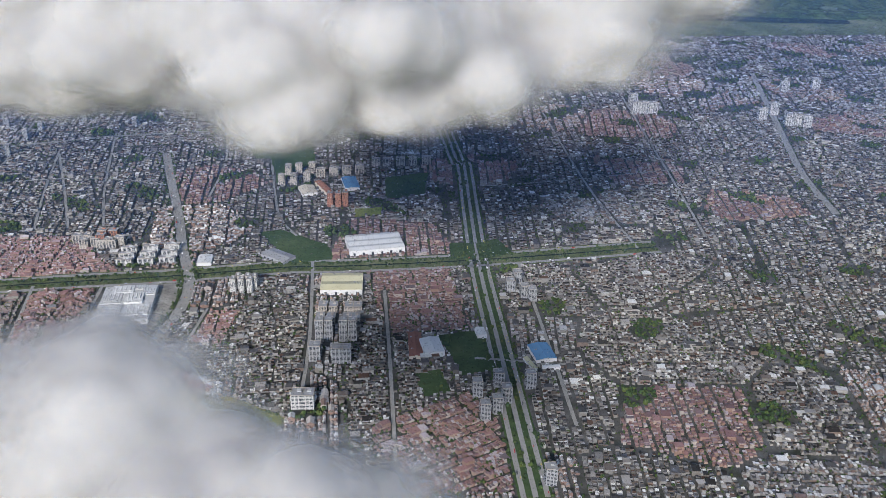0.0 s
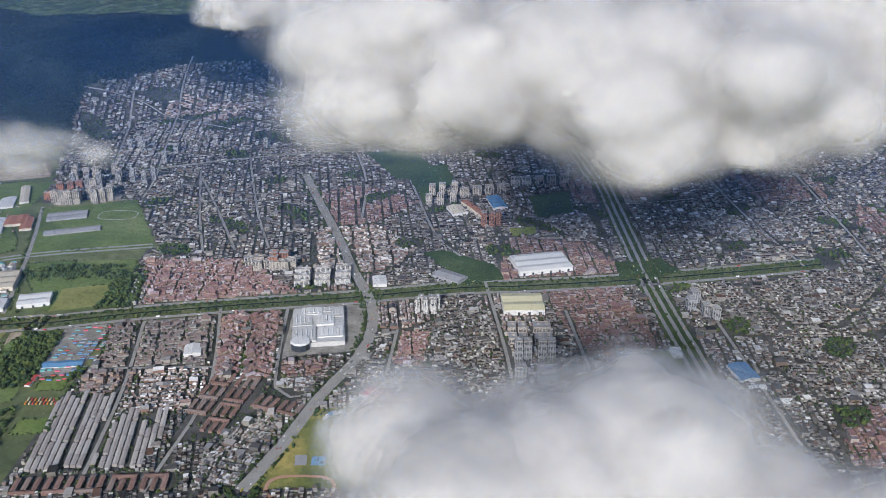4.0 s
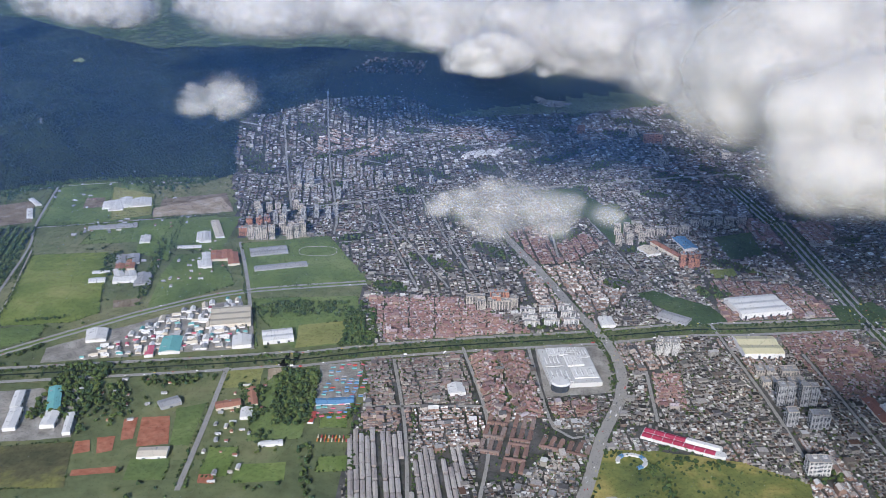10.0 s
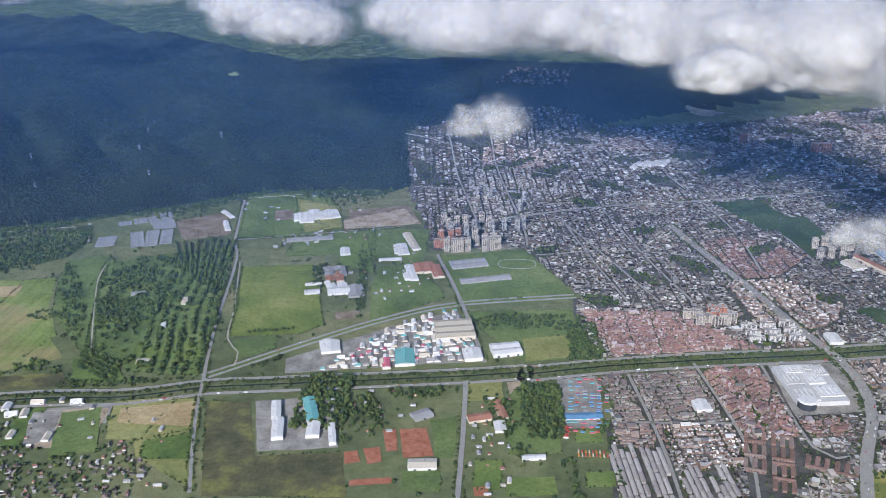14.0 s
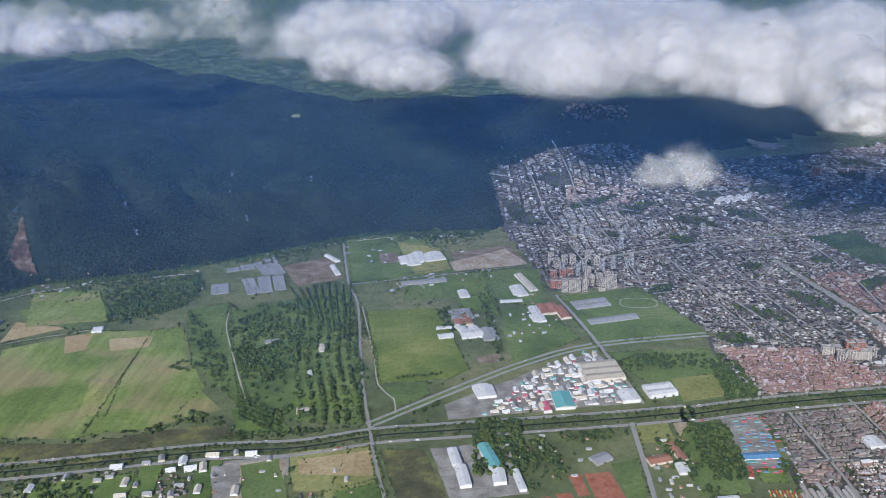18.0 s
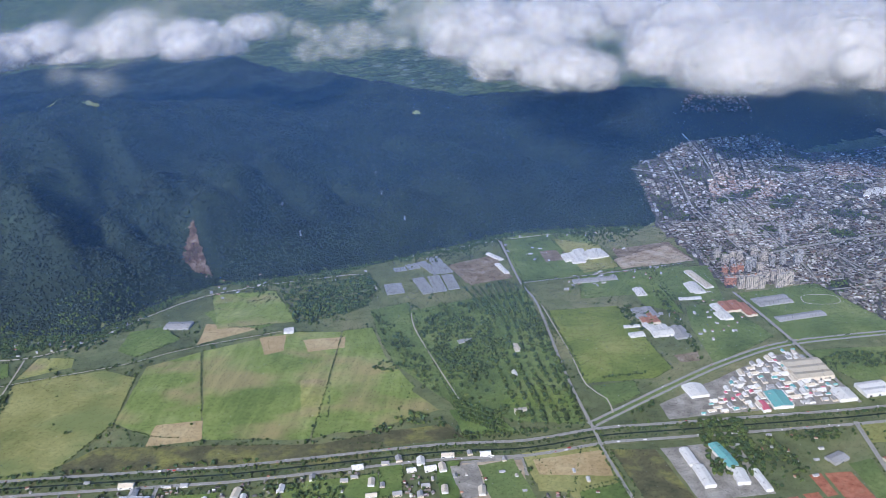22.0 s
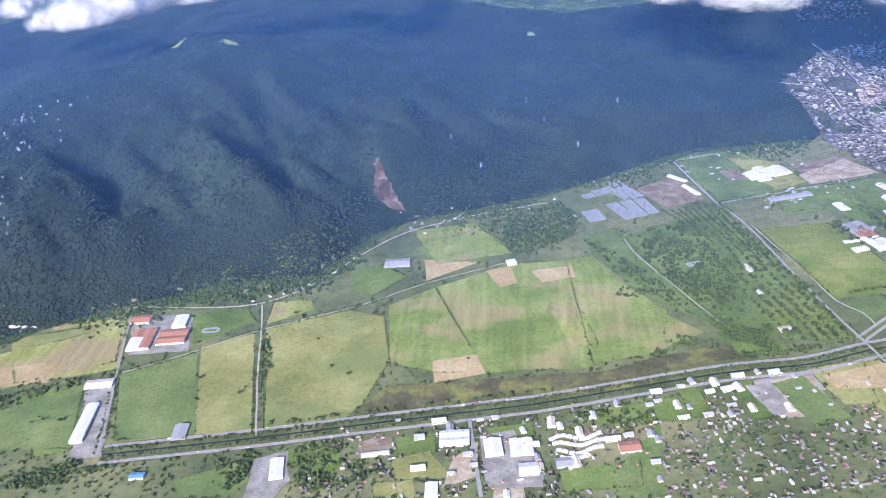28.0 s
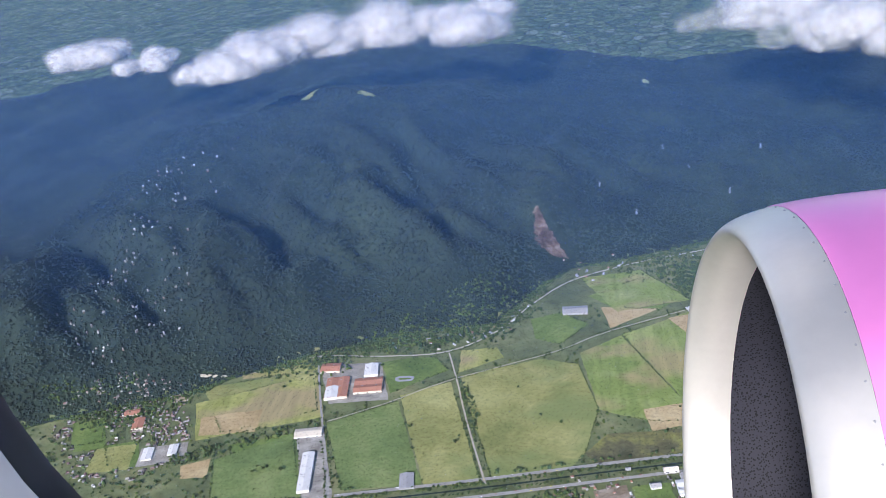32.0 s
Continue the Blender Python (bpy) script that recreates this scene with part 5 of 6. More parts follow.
def container_yard():
    rng = random.Random(9)
    kinds = [box_proto("container", 2.6, 0.6, 0.6, c, c + " steel container on the paved yard", "container", "stacked containers") for c in ("blue", "teal", "red", "blue", "grey", "rose")]
    for gx in range(6):
        for gy in range(14):
            if rng.random() < 0.62:
                x, y = -321 + gx * 4.2 + gy * 0.25 + rng.uniform(-.6, .6), 408 + gy * 4.4 + rng.uniform(-.8, .8)
                for k in range(rng.choice((1, 2, 2, 3))):
                    copy_thing(rng.choice(kinds), pose(x, y + k * 0.72, 0.5, 0, 0, 4))
    trucks = [box_proto("truck", 2.2, 0.65, 0.75, c, c + " lorry parked in a row", "truck", "parked lorries") for c in ("orange", "yellow", "red")]
    for gx in range(13):
        for gy in range(2):
            copy_thing(trucks[(gx * 7 + gy) % 3], pose(-316 + gx * 1.9, 386 + gy * 3.2, 0.5, 0, 0, 94))


container_yard()


def greenhouse(x, y, l, w, turn):
    keep_clear(x, y, l, w, turn)
    ob = tagged(thing("greenhouse", x, y, 0.2, turn), "low grey plastic-covered greenhouse with many spans", "greenhouse", "greenhouses")
    n = max(2, int(w / 2.4))
    for k in range(n):
        b = part("span", single(gable, l, w / n - 0.1, 0.45, 0.22, 0.02), M["film"], ob)
        b.location = (0, (k + 0.5) * w / n - w / 2, 0)
    part("wall", single(box, 0, 0, 0, l - 0.2, w - 0.2, 0.45), M["film"], ob)


for x, y, l, w, turn in ((-683.5, 674.2, 11.0, 36.8, 24), (-671.8, 678.2, 11.1, 36.7, 18), (-660.2, 682.0, 10.0, 34.0, 18), (-683.2, 714.5, 9.0, 34.9, 34), (-674.5, 721.0, 11.2, 43.4, 27), (-708.5, 667.8, 15.7, 22.9, 17), (-710.2, 711.2, 11.4, 9.2, 23), (-698.8, 718.0, 11.6, 12.8, 25)):
    greenhouse(x, y, l, w, turn)


def cottage(name, l, w, h, roof, wall, label, group):
    ob = tagged(thing(name, -6200, -3000), label, "house", group)
    part("wall", single(box, 0, 0, 0, l, w, h), M["paint_" + wall], ob)
    part("roof", single(gable, l, w, h, 0.28 * w, 0.12), M["paint_" + roof], ob)
    part("door", single(box, 0.1 * l, -w / 2, 0, 0.28, 0.05, 0.5), M["dark"], ob)
    bm = bmesh.new()
    for k in (-0.32, 0.32):
        box(bm, k * l, -w / 2, h * 0.35, 0.18 * l, 0.05, h * 0.4)
    tagged(part("windows", bm, M["glass"], ob), kind="stuff")
    return ob


ROOF_WORDS = {"stucco": "dull beige", "chalk": "pale grey"}
COTTAGES = [cottage("house", l * 0.62, w * 0.66, h * 0.7, r, wa, f"small {wa}-walled house with a {ROOF_WORDS.get(r, r)} roof among trees", "scattered houses")
            for l, w, h, r, wa in ((3.4, 2.2, 0.9, "stucco", "white"), (4.6, 2.4, 0.9, "grey", "white"), (2.6, 2.0, 0.8, "brick", "cream"), (6.0, 2.6, 1.0, "chalk", "cream"),
                                   (3.0, 2.4, 1.0, "rust", "white"), (5.0, 3.2, 1.2, "grey", "grey"))]
WORKS = [cottage("workshop", l, w, h, r, wa, f"workshop hall with a {r} roof beside others", "workshops")
         for l, w, h, r, wa in ((9, 6, 1.8, "white", "white"), (7, 5, 1.6, "grey", "cream"), (11, 6, 1.8, "cream", "white"), (6, 4, 1.5, "teal", "white"), (8, 6, 1.7, "grey", "white"), (5, 4, 1.4, "rose", "white"), (7, 5, 1.6, "white", "cream"))]


def scatter(kinds, n, poly, seed, turn, wild=6, gap=4.0, small=1.0):
    """Separate buildings strewn over a plot, clear of each other."""
    rng = random.Random(seed)
    xs, ys = [p[0] for p in poly], [p[1] for p in poly]
    done = []
    for k in range(n * 12):
        if len(done) >= n:
            break
        x, y = rng.uniform(min(xs), max(xs)), rng.uniform(min(ys), max(ys))
        if inside(poly, x, y) and all(math.hypot(x - a, y - b) > gap for a, b in done) and not any((away(s, x, y) < w + 1) if w else (len(s) == 4 and min(math.hypot(p[0] - x, p[1] - y) for p in s) < 4) for s, w in BARE[-220:]):
            done.append((x, y))
            o = copy_thing(rng.choice(kinds), pose(x, y, float(height(x, y)) + 0.15, 0, 0, turn + rng.choice((0, 90)) + rng.uniform(-wild, wild)))
            o.scale = (small * rng.uniform(0.8, 1.2),) * 3
    for x, y in done:
        keep_clear(x, y, 5 * small, 4 * small, 0)


scatter(WORKS, 130, [(-478, 462), (-430, 535), (-398, 558), (-376, 487), (-474, 466)], 3, 12, gap=4.2, small=0.58)
scatter(COTTAGES, 55, [(-905, 376), (-640, 402), (-640, 300), (-905, 300)], 4, 10, gap=5.0)
scatter(WORKS[:3] + WORKS[4:5], 26, [(-850, 378), (-690, 392), (-690, 312), (-850, 305)], 5, 8, gap=6.0, small=0.7)


def hill_houses():
    """Villas strewn over the wooded slope."""
    rng = np.random.default_rng(8)
    q = np.concatenate([fill([(-1320, 690), (-1215, 620), (-1190, 540), (-1260, 500), (-1340, 560)], 13, rng, 0.3), fill([(-1360, 900), (-1250, 880), (-1230, 640), (-1320, 620)], 15, rng, 0.3)])
    n = len(q)
    houses("pale villas strewn over the wooded slope", q[:, 0], q[:, 1], rng.uniform(1.1, 2.4, n), rng.uniform(1.0, 1.6, n), rng.uniform(1.6, 2.2, n), rng.uniform(0, 3, n), "roof_white", "walls", True)


scatter(COTTAGES, 22, [(-1040, 555), (-950, 575), (-915, 620), (-930, 560), (-1000, 535)], 10, 20, 30, gap=5.0)
scatter(COTTAGES, 26, [(-480, 640), (-440, 660), (-420, 600), (-450, 560), (-490, 590)], 11, 10, gap=5.0)
scatter(COTTAGES, 26, [(-560, 690), (-480, 720), (-470, 690), (-560, 660)], 12, 12, gap=5.0)
scatter(COTTAGES, 22, [(-480, 430), (-445, 445), (-400, 440), (-420, 400), (-478, 400)], 13, 10, gap=5.0)
scatter(COTTAGES, 24, [(-376, 440), (-350, 440), (-350, 360), (-372, 340)], 14, 5, gap=5.0)
scatter(COTTAGES, 34, [(-640, 395), (-540, 410), (-520, 330), (-640, 310)], 15, 12, gap=5.0)
scatter(COTTAGES, 18, [(-640, 800), (-500, 800), (-480, 740), (-600, 720)], 16, 12, 30, gap=7.0)
scatter(COTTAGES, 16, [(-900, 690), (-800, 700), (-740, 715), (-740, 700), (-880, 640)], 17, 12, 30, gap=6.0)
scatter(WORKS[:3], 20, [(-690, 410), (-590, 425), (-590, 380), (-690, 370)], 18, 12, gap=7.0, small=0.7)


def strip_houses():
    """Small houses, sheds and yards strewn thickly along the road south of the fields."""
    rng = np.random.default_rng(77)
    q = np.concatenate([fill([(-905, 376), (-640, 402), (-540, 410), (-540, 320), (-640, 300), (-905, 300)], 3.9, rng, 0.5), fill([(-1300, 488), (-1240, 505), (-1192, 503), (-1165, 430), (-1180, 385), (-1235, 380), (-1285, 450)], 3.4, rng, 0.45)])
    q = q[~clash(q[:, 0], q[:, 1])]
    n = len(q)
    a = 0.18 + rng.choice((0, 1.57), n) + rng.normal(0, 0.06, n)
    for k, (roof, label) in enumerate((("roof_grey", "small pale houses and sheds along the road"), ("roof_brick", "small tiled houses along the road"), ("roof_grey", "small grey sheds and houses along the road"))):
        m = np.arange(n) % 3 == k
        houses(label, q[m, 0], q[m, 1], rng.uniform(1.2, 3.0, m.sum()), rng.uniform(1.0, 1.8, m.sum()), rng.uniform(0.7, 1.2, m.sum()), a[m], roof, "walls", True)


strip_houses()


def white_school():
    """A cluster of wavy white wings."""
    keep_clear(-738, 350, 44, 26, 5)
    ob = tagged(thing("white_school", -738, 350, 0.2, 5), "white school of winding linked wings", "building")
    for row, (y, amp, n) in enumerate(((9, 2.5, 9), (3, 2.0, 10), (-4, 2.5, 8), (-9, 1.5, 5))):
        for k in range(n):
            b = part("wing", single(box, 0, 0, 0, 3.4, 2.2, 1.4, 0, (0.94, 0.9)), M["paint_white"], ob)
            b.matrix_basis = pose(-17 + k * 3.6 + row * 1.5, y + amp * math.sin(k * 0.9 + row), 0, 0, 0, 30 * math.cos(k * 0.9 + row))


white_school()


def quarry():
    """A bare rock face cut into the wooded slope."""
    poly = [(-911, 724), (-907, 724), (-896, 704), (-880, 685), (-894, 681), (-910, 690), (-912, 704)]
    xs, ys = np.arange(-922, -868, 1.1), np.arange(674, 750, 1.1)
    bm = bmesh.new()
    at = {}
    for i, x in enumerate(xs):
        for j, y in enumerate(ys):
            at[i, j] = bm.verts.new((x, y, float(height(x, y)) + 1.9 + 0.7 * noise.noise(Vector((x * 0.13, y * 0.3, 0))) + 0.5 * noise.noise(Vector((x * 0.6, y * 0.6, 3)))))
    for i in range(len(xs) - 1):
        for j in range(len(ys) - 1):
            jit = 2.2 * noise.noise(Vector((xs[i] * 0.3, ys[j] * 0.3, 7)))
            if inside(poly, xs[i] + jit, ys[j] + jit):
                bm.faces.new((at[i, j], at[i + 1, j], at[i + 1, j + 1], at[i, j + 1]))
    bmesh.ops.delete(bm, geom=[v for v in bm.verts if not v.link_faces], context="VERTS")
    tagged(part("quarry", bm, M["rock"]), "bare reddish rock face on the wooded slope", "quarry", kind="structure")


quarry()


def clearing(x, y, rx, ry, material, label):
    """A patch of open ground that follows the slope."""
    bm = bmesh.new()
    rings = [[bm.verts.new((x, y, float(height(x, y)) + 2.2))]]
    for k in (0.35, 0.7, 1.0):
        ring = []
        for n in range(18):
            a = 2 * math.pi * n / 18
            r = k * (1 + 0.35 * math.sin(2.3 * a + x) + 0.2 * math.sin(5 * a + y))
            px, py = x + rx * r * math.cos(a), y + ry * r * math.sin(a)
            ring.append(bm.verts.new((px, py, float(height(px, py)) + 2.2)))
        rings.append(ring)
    for n in range(18):
        bm.faces.new((rings[0][0], rings[1][n], rings[1][(n + 1) % 18]))
        for a, b in zip(rings[1:], rings[2:]):
            bm.faces.new((a[n], b[n], b[(n + 1) % 18], a[(n + 1) % 18]))
    tagged(part("clearing", bm, material), label, "clearing", kind="structure")


for n, (x, y) in enumerate(((-1357, 1489), (-1191, 1013), (-1104, 946), (-756, 1180))):
    clearing(x, y, 13 - 2 * (n % 4), 8, M["hay" if n % 2 else "olive"], "pale open clearing on the wooded hill")
clearing(-135, 1128, 26, 15, M["sand"], "orange-brown sand pit beyond the town")


def pylon(x, y, h=6.5):
    """A lattice mast of a power line on the slope."""
    ob = tagged(thing("power_pylon", x, y, float(height(x, y)), 20), "pale lattice power pylon above the forest", "pylon", "power pylons")
    for sx, sy in ((-1, -1), (1, -1), (1, 1), (-1, 1)):
        bm = bmesh.new()
        a, b = Vector((sx * 0.9, sy * 0.9, 0)), Vector((sx * 0.15, sy * 0.15, h))
        m = Matrix.Translation((a + b) / 2) @ (b - a).to_track_quat("Z", "Y").to_matrix().to_4x4()
        bmesh.ops.create_cone(bm, segments=4, radius1=0.09, radius2=0.06, depth=(b - a).length, matrix=m, cap_ends=True)
        part("leg", bm, M["paint_grey"], ob)
    for k, z in enumerate((0.7, 0.83, 0.95)):
        part("cross_arm", single(box, 0, 0, h * z, 3.4 - k * 0.6, 0.12, 0.12), M["paint_grey"], ob)
    for z in (0.2, 0.4, 0.58):
        part("brace", single(box, 0, 0, h * z, 2.0 * (1 - z * 0.83), 2.0 * (1 - z * 0.83), 0.1), M["paint_grey"], ob)


for x, y in ((-715, 784), (-747, 840), (-766, 909), (-668, 865), (-811, 747), (-843, 802)):
    pylon(x, y)


def village():
    """A far village on the back of the ridge."""
    rng = np.random.default_rng(31)
    q = fill([(-400, 1174), (-307, 1174), (-298, 1258), (-379, 1277)], 4.2, rng, 0.45)
    n = len(q)
    houses("far pale village behind the ridge", q[:, 0], q[:, 1], rng.uniform(1.4, 3, n), rng.uniform(1.4, 2.2, n), rng.uniform(1.0, 1.8, n), rng.uniform(0, 3, n), "roof_brick", "walls_brick", False)


def cars():
    """Traffic standing on the roads."""
    rng = np.random.default_rng(21)
    q = []
    for line, offs, gap in ((CANAL, (-9, -7.4, 7.4, 9), 9), (WIDE, (-5.8, -4.6, 4.6, 5.8), 7), (DIAG, (-1.8, -0.6, 0.8, 2.0), 7), (RAMP, (-2.6, 2.6), 14)):
        p = rounded(line)
        g = np.gradient(p, axis=0)
        ang = np.arctan2(g[:, 1], g[:, 0])
        nrm = np.stack([-np.sin(ang), np.cos(ang)], 1)
        for o in offs:
            for k in range(0, len(p) - 1):
                if rng.random() < 12 / gap * 0.45:
                    s = rng.random()
                    c = p[k] * (1 - s) + p[k + 1] * s + nrm[k] * o
                    q.append((c[0], c[1], ang[k]))
    q = np.array(q)
    n = len(q)
    big = np.where(rng.random(n) < 0.12, 2.2, 1.0)
    p = CUBE[None] * np.stack([0.9 * big, 0.4 * np.sqrt(big), 0.3 * big], -1)[:, None]
    c, s = np.cos(q[:, 2])[:, None], np.sin(q[:, 2])[:, None]
    v = np.stack([p[..., 0] * c - p[..., 1] * s + q[:, :1], p[..., 0] * s + p[..., 1] * c + q[:, 1:2], p[..., 2] + 0.42], -1)
    f = (FLAT_T[None] + (np.arange(n) * 8)[:, None, None]).reshape(-1, 3)
    tagged(mesh_of("cars", v.reshape(-1, 3), f, [M["cars"]]), "cars and buses on the carriageways", "cars", kind="stuff")


M["cars"] = varied("car_paint", steps((0.75, 0.75, 0.75), (0.08, 0.08, 0.09), (0.35, 0.36, 0.37), (0.6, 0.5, 0.08), (0.4, 0.05, 0.04), (0.8, 0.8, 0.78)), 0.3, dirt=0.1)
cars()


# ---- town quarters ----
district("slab_grey", (-300, 394), (-269, 398), (-262, 333), (-294, 332))
district("slab_grey", (-264, 377), (-237, 381), (-241, 334), (-262, 333))
district("slab_brick", (-294, 329), (-237, 333), (-218, 332), (-221, 319), (-293, 316))
district("slab_brick", (-226, 412), (-196, 406), (-197, 380), (-211, 358), (-234, 352), (-231, 384))
district("slab_brick", (-194, 403), (-175, 396), (-181, 377), (-197, 385))
district("rows_grey", (-304, 473), (-242, 486), (-232, 424), (-291, 419))
district("rows_maroon", (-300, 473), (-285, 475), (-284, 452), (-297, 450))
district("rows_pink", (-293, 419), (-267, 421), (-267, 396), (-295, 393))
district("rows_mixed", (-267, 418), (-232, 424), (-234, 380), (-264, 377))
district("chevron", (-238, 483), (-222, 485), (-213, 414), (-227, 413))
district("chevron", (-219, 485), (-203, 487), (-195, 413), (-211, 413))
district("houses_white", (-207, 378), (-183, 372), (-191, 323), (-214, 322), (-214, 360))
district("houses_brick", (-192, 429), (-164, 433), (-166, 414), (-191, 413))
district("houses_white", (-191, 412), (-169, 413), (-172, 398), (-192, 401))
district("houses_grey", (-154, 451), (-132, 447), (-136, 411), (-156, 423))
district("brick", (-128, 463), (-111, 464), (-115, 423), (-131, 427))
district("houses_grey", (-109, 488), (-70, 497), (-67, 437), (-83, 412), (-117, 422))
district("houses_grey", (-92, 412), (-65, 414), (-69, 360), (-95, 369))
district("brick", (-309, 558), (-243, 561), (-197, 512), (-290, 494))
district("houses_brick", (-28, 354), (18, 383), (36, 351), (40, 307), (-5, 306), (-27, 337))
district("houses_brick", (-43, 515), (9, 521), (22, 445), (-26, 438))
district("houses_grey", (-45, 509), (-3, 514), (10, 441), (-6, 304), (-29, 304), (-46, 379))
SPARE = town_rest()
WOODS = [
    [(-305, 421), (-298, 421), (-292, 360), (-297, 360)],
    [(-325, 378), (-320, 383), (-311, 337), (-316, 337)],
    [(-348, 461), (-332, 465), (-328, 427), (-340, 432)],
    [(-1176, 412), (-1123, 433), (-1068, 454), (-1065, 445), (-1118, 422), (-1169, 398)],
    [(-1103, 336), (-1042, 355), (-1035, 346), (-1041, 329), (-1099, 325)],
    [(-1078, 546), (-1041, 577), (-987, 608), (-929, 636), (-910, 645), (-915, 615), (-953, 576), (-978, 552), (-1015, 544)],
    [(-974, 490), (-964, 489), (-952, 447), (-956, 432), (-967, 461)],
    [(-950, 381), (-750, 410), (-750, 405), (-949, 375)],
    [(-968, 365), (-944, 369), (-940, 322), (-958, 321)],
    [(-918, 363), (-889, 364), (-876, 335), (-893, 325), (-912, 341)],
    [(-719, 619), (-712, 619), (-663, 536), (-645, 488), (-657, 495), (-699, 568)],
    [(-798, 647), (-748, 697), (-729, 671), (-723, 630), (-752, 613), (-769, 597)],
    [(-664, 575), (-656, 612), (-622, 606), (-604, 545), (-620, 512), (-646, 524)],
    [(-664, 554), (-640, 559), (-630, 520), (-649, 515)],
    [(-593, 636), (-587, 636), (-546, 455), (-549, 451)],
    [(-486, 660), (-479, 660), (-461, 539), (-467, 538)],
    [(-524, 474), (-502, 497), (-504, 475), (-521, 463)],
    [(-688, 444), (-664, 466), (-639, 456), (-640, 448), (-663, 452), (-682, 437)],
    [(-705, 536), (-676, 536), (-670, 519), (-701, 523)],
    [(-388, 541), (-346, 554), (-346, 529), (-385, 524)],
    [(-519, 628), (-496, 631), (-488, 595), (-507, 584)],
    [(-634, 439), (-501, 459), (-498, 450), (-627, 430)],
    [(-1063, 353), (-943, 364), (-944, 355), (-1053, 339)],
    [(-948, 355), (-940, 354), (-939, 323), (-948, 318)],
    [(-910, 331), (-871, 344), (-852, 335), (-861, 326), (-894, 317), (-911, 318)],
    [(-726, 373), (-691, 382), (-691, 369), (-727, 360)],
    [(-905, 358), (-880, 360), (-886, 349), (-900, 347)],
    [(-750, 386), (-709, 394), (-701, 380), (-741, 375)],
    [(-684, 423), (-591, 433), (-589, 425), (-680, 417)],
    [(-908, 381), (-767, 400), (-764, 394), (-896, 371)],
    [(-145, 382), (-100, 374), (-109, 367), (-137, 373)],
    [(-142, 361), (-137, 361), (-137, 322), (-142, 322)],
    [(-130, 335), (-109, 336), (-108, 326), (-129, 323)],
    [(-1049, 561), (-912, 612), (-902, 595), (-944, 570), (-1012, 535), (-1040, 542)],
    [(-1307, 489), (-1233, 504), (-1227, 495), (-1293, 473)],
    [(-458, 437), (-433, 442), (-422, 406), (-445, 386)],
    [(-433, 455), (-388, 463), (-385, 442), (-411, 434), (-426, 439)],
    [(-379, 547), (-310, 554), (-296, 501), (-306, 494), (-327, 532), (-361, 530)],
    [(-376, 454), (-343, 430), (-339, 385), (-346, 374)],
]
TREE_ROWS = [
    [(-647, 669), (-620, 614)],
    [(-640, 670), (-614, 608)],
    [(-634, 671), (-609, 602)],
    [(-628, 673), (-604, 595)],
    [(-622, 674), (-599, 589)],
    [(-616, 675), (-593, 584)],
    [(-610, 676), (-588, 578)],
    [(-603, 677), (-583, 572)],
    [(-597, 679), (-579, 566)],
    [(-640, 484), (-604, 463)],
    [(-638, 478), (-602, 457)],
    [(-636, 471), (-601, 451)],
    [(-634, 465), (-599, 445)],
    [(-632, 459), (-598, 440)],
    [(-536, 512), (-506, 519)],
    [(-380, 541), (-355, 548)],
]


# ---- green: woods, hedges, avenues ----
def near_road(k):
    hit = np.zeros(len(k), bool)
    for shape, wide in BARE:
        if wide:
            hit |= away(shape, k[:, 0], k[:, 1]) < wide
    return hit


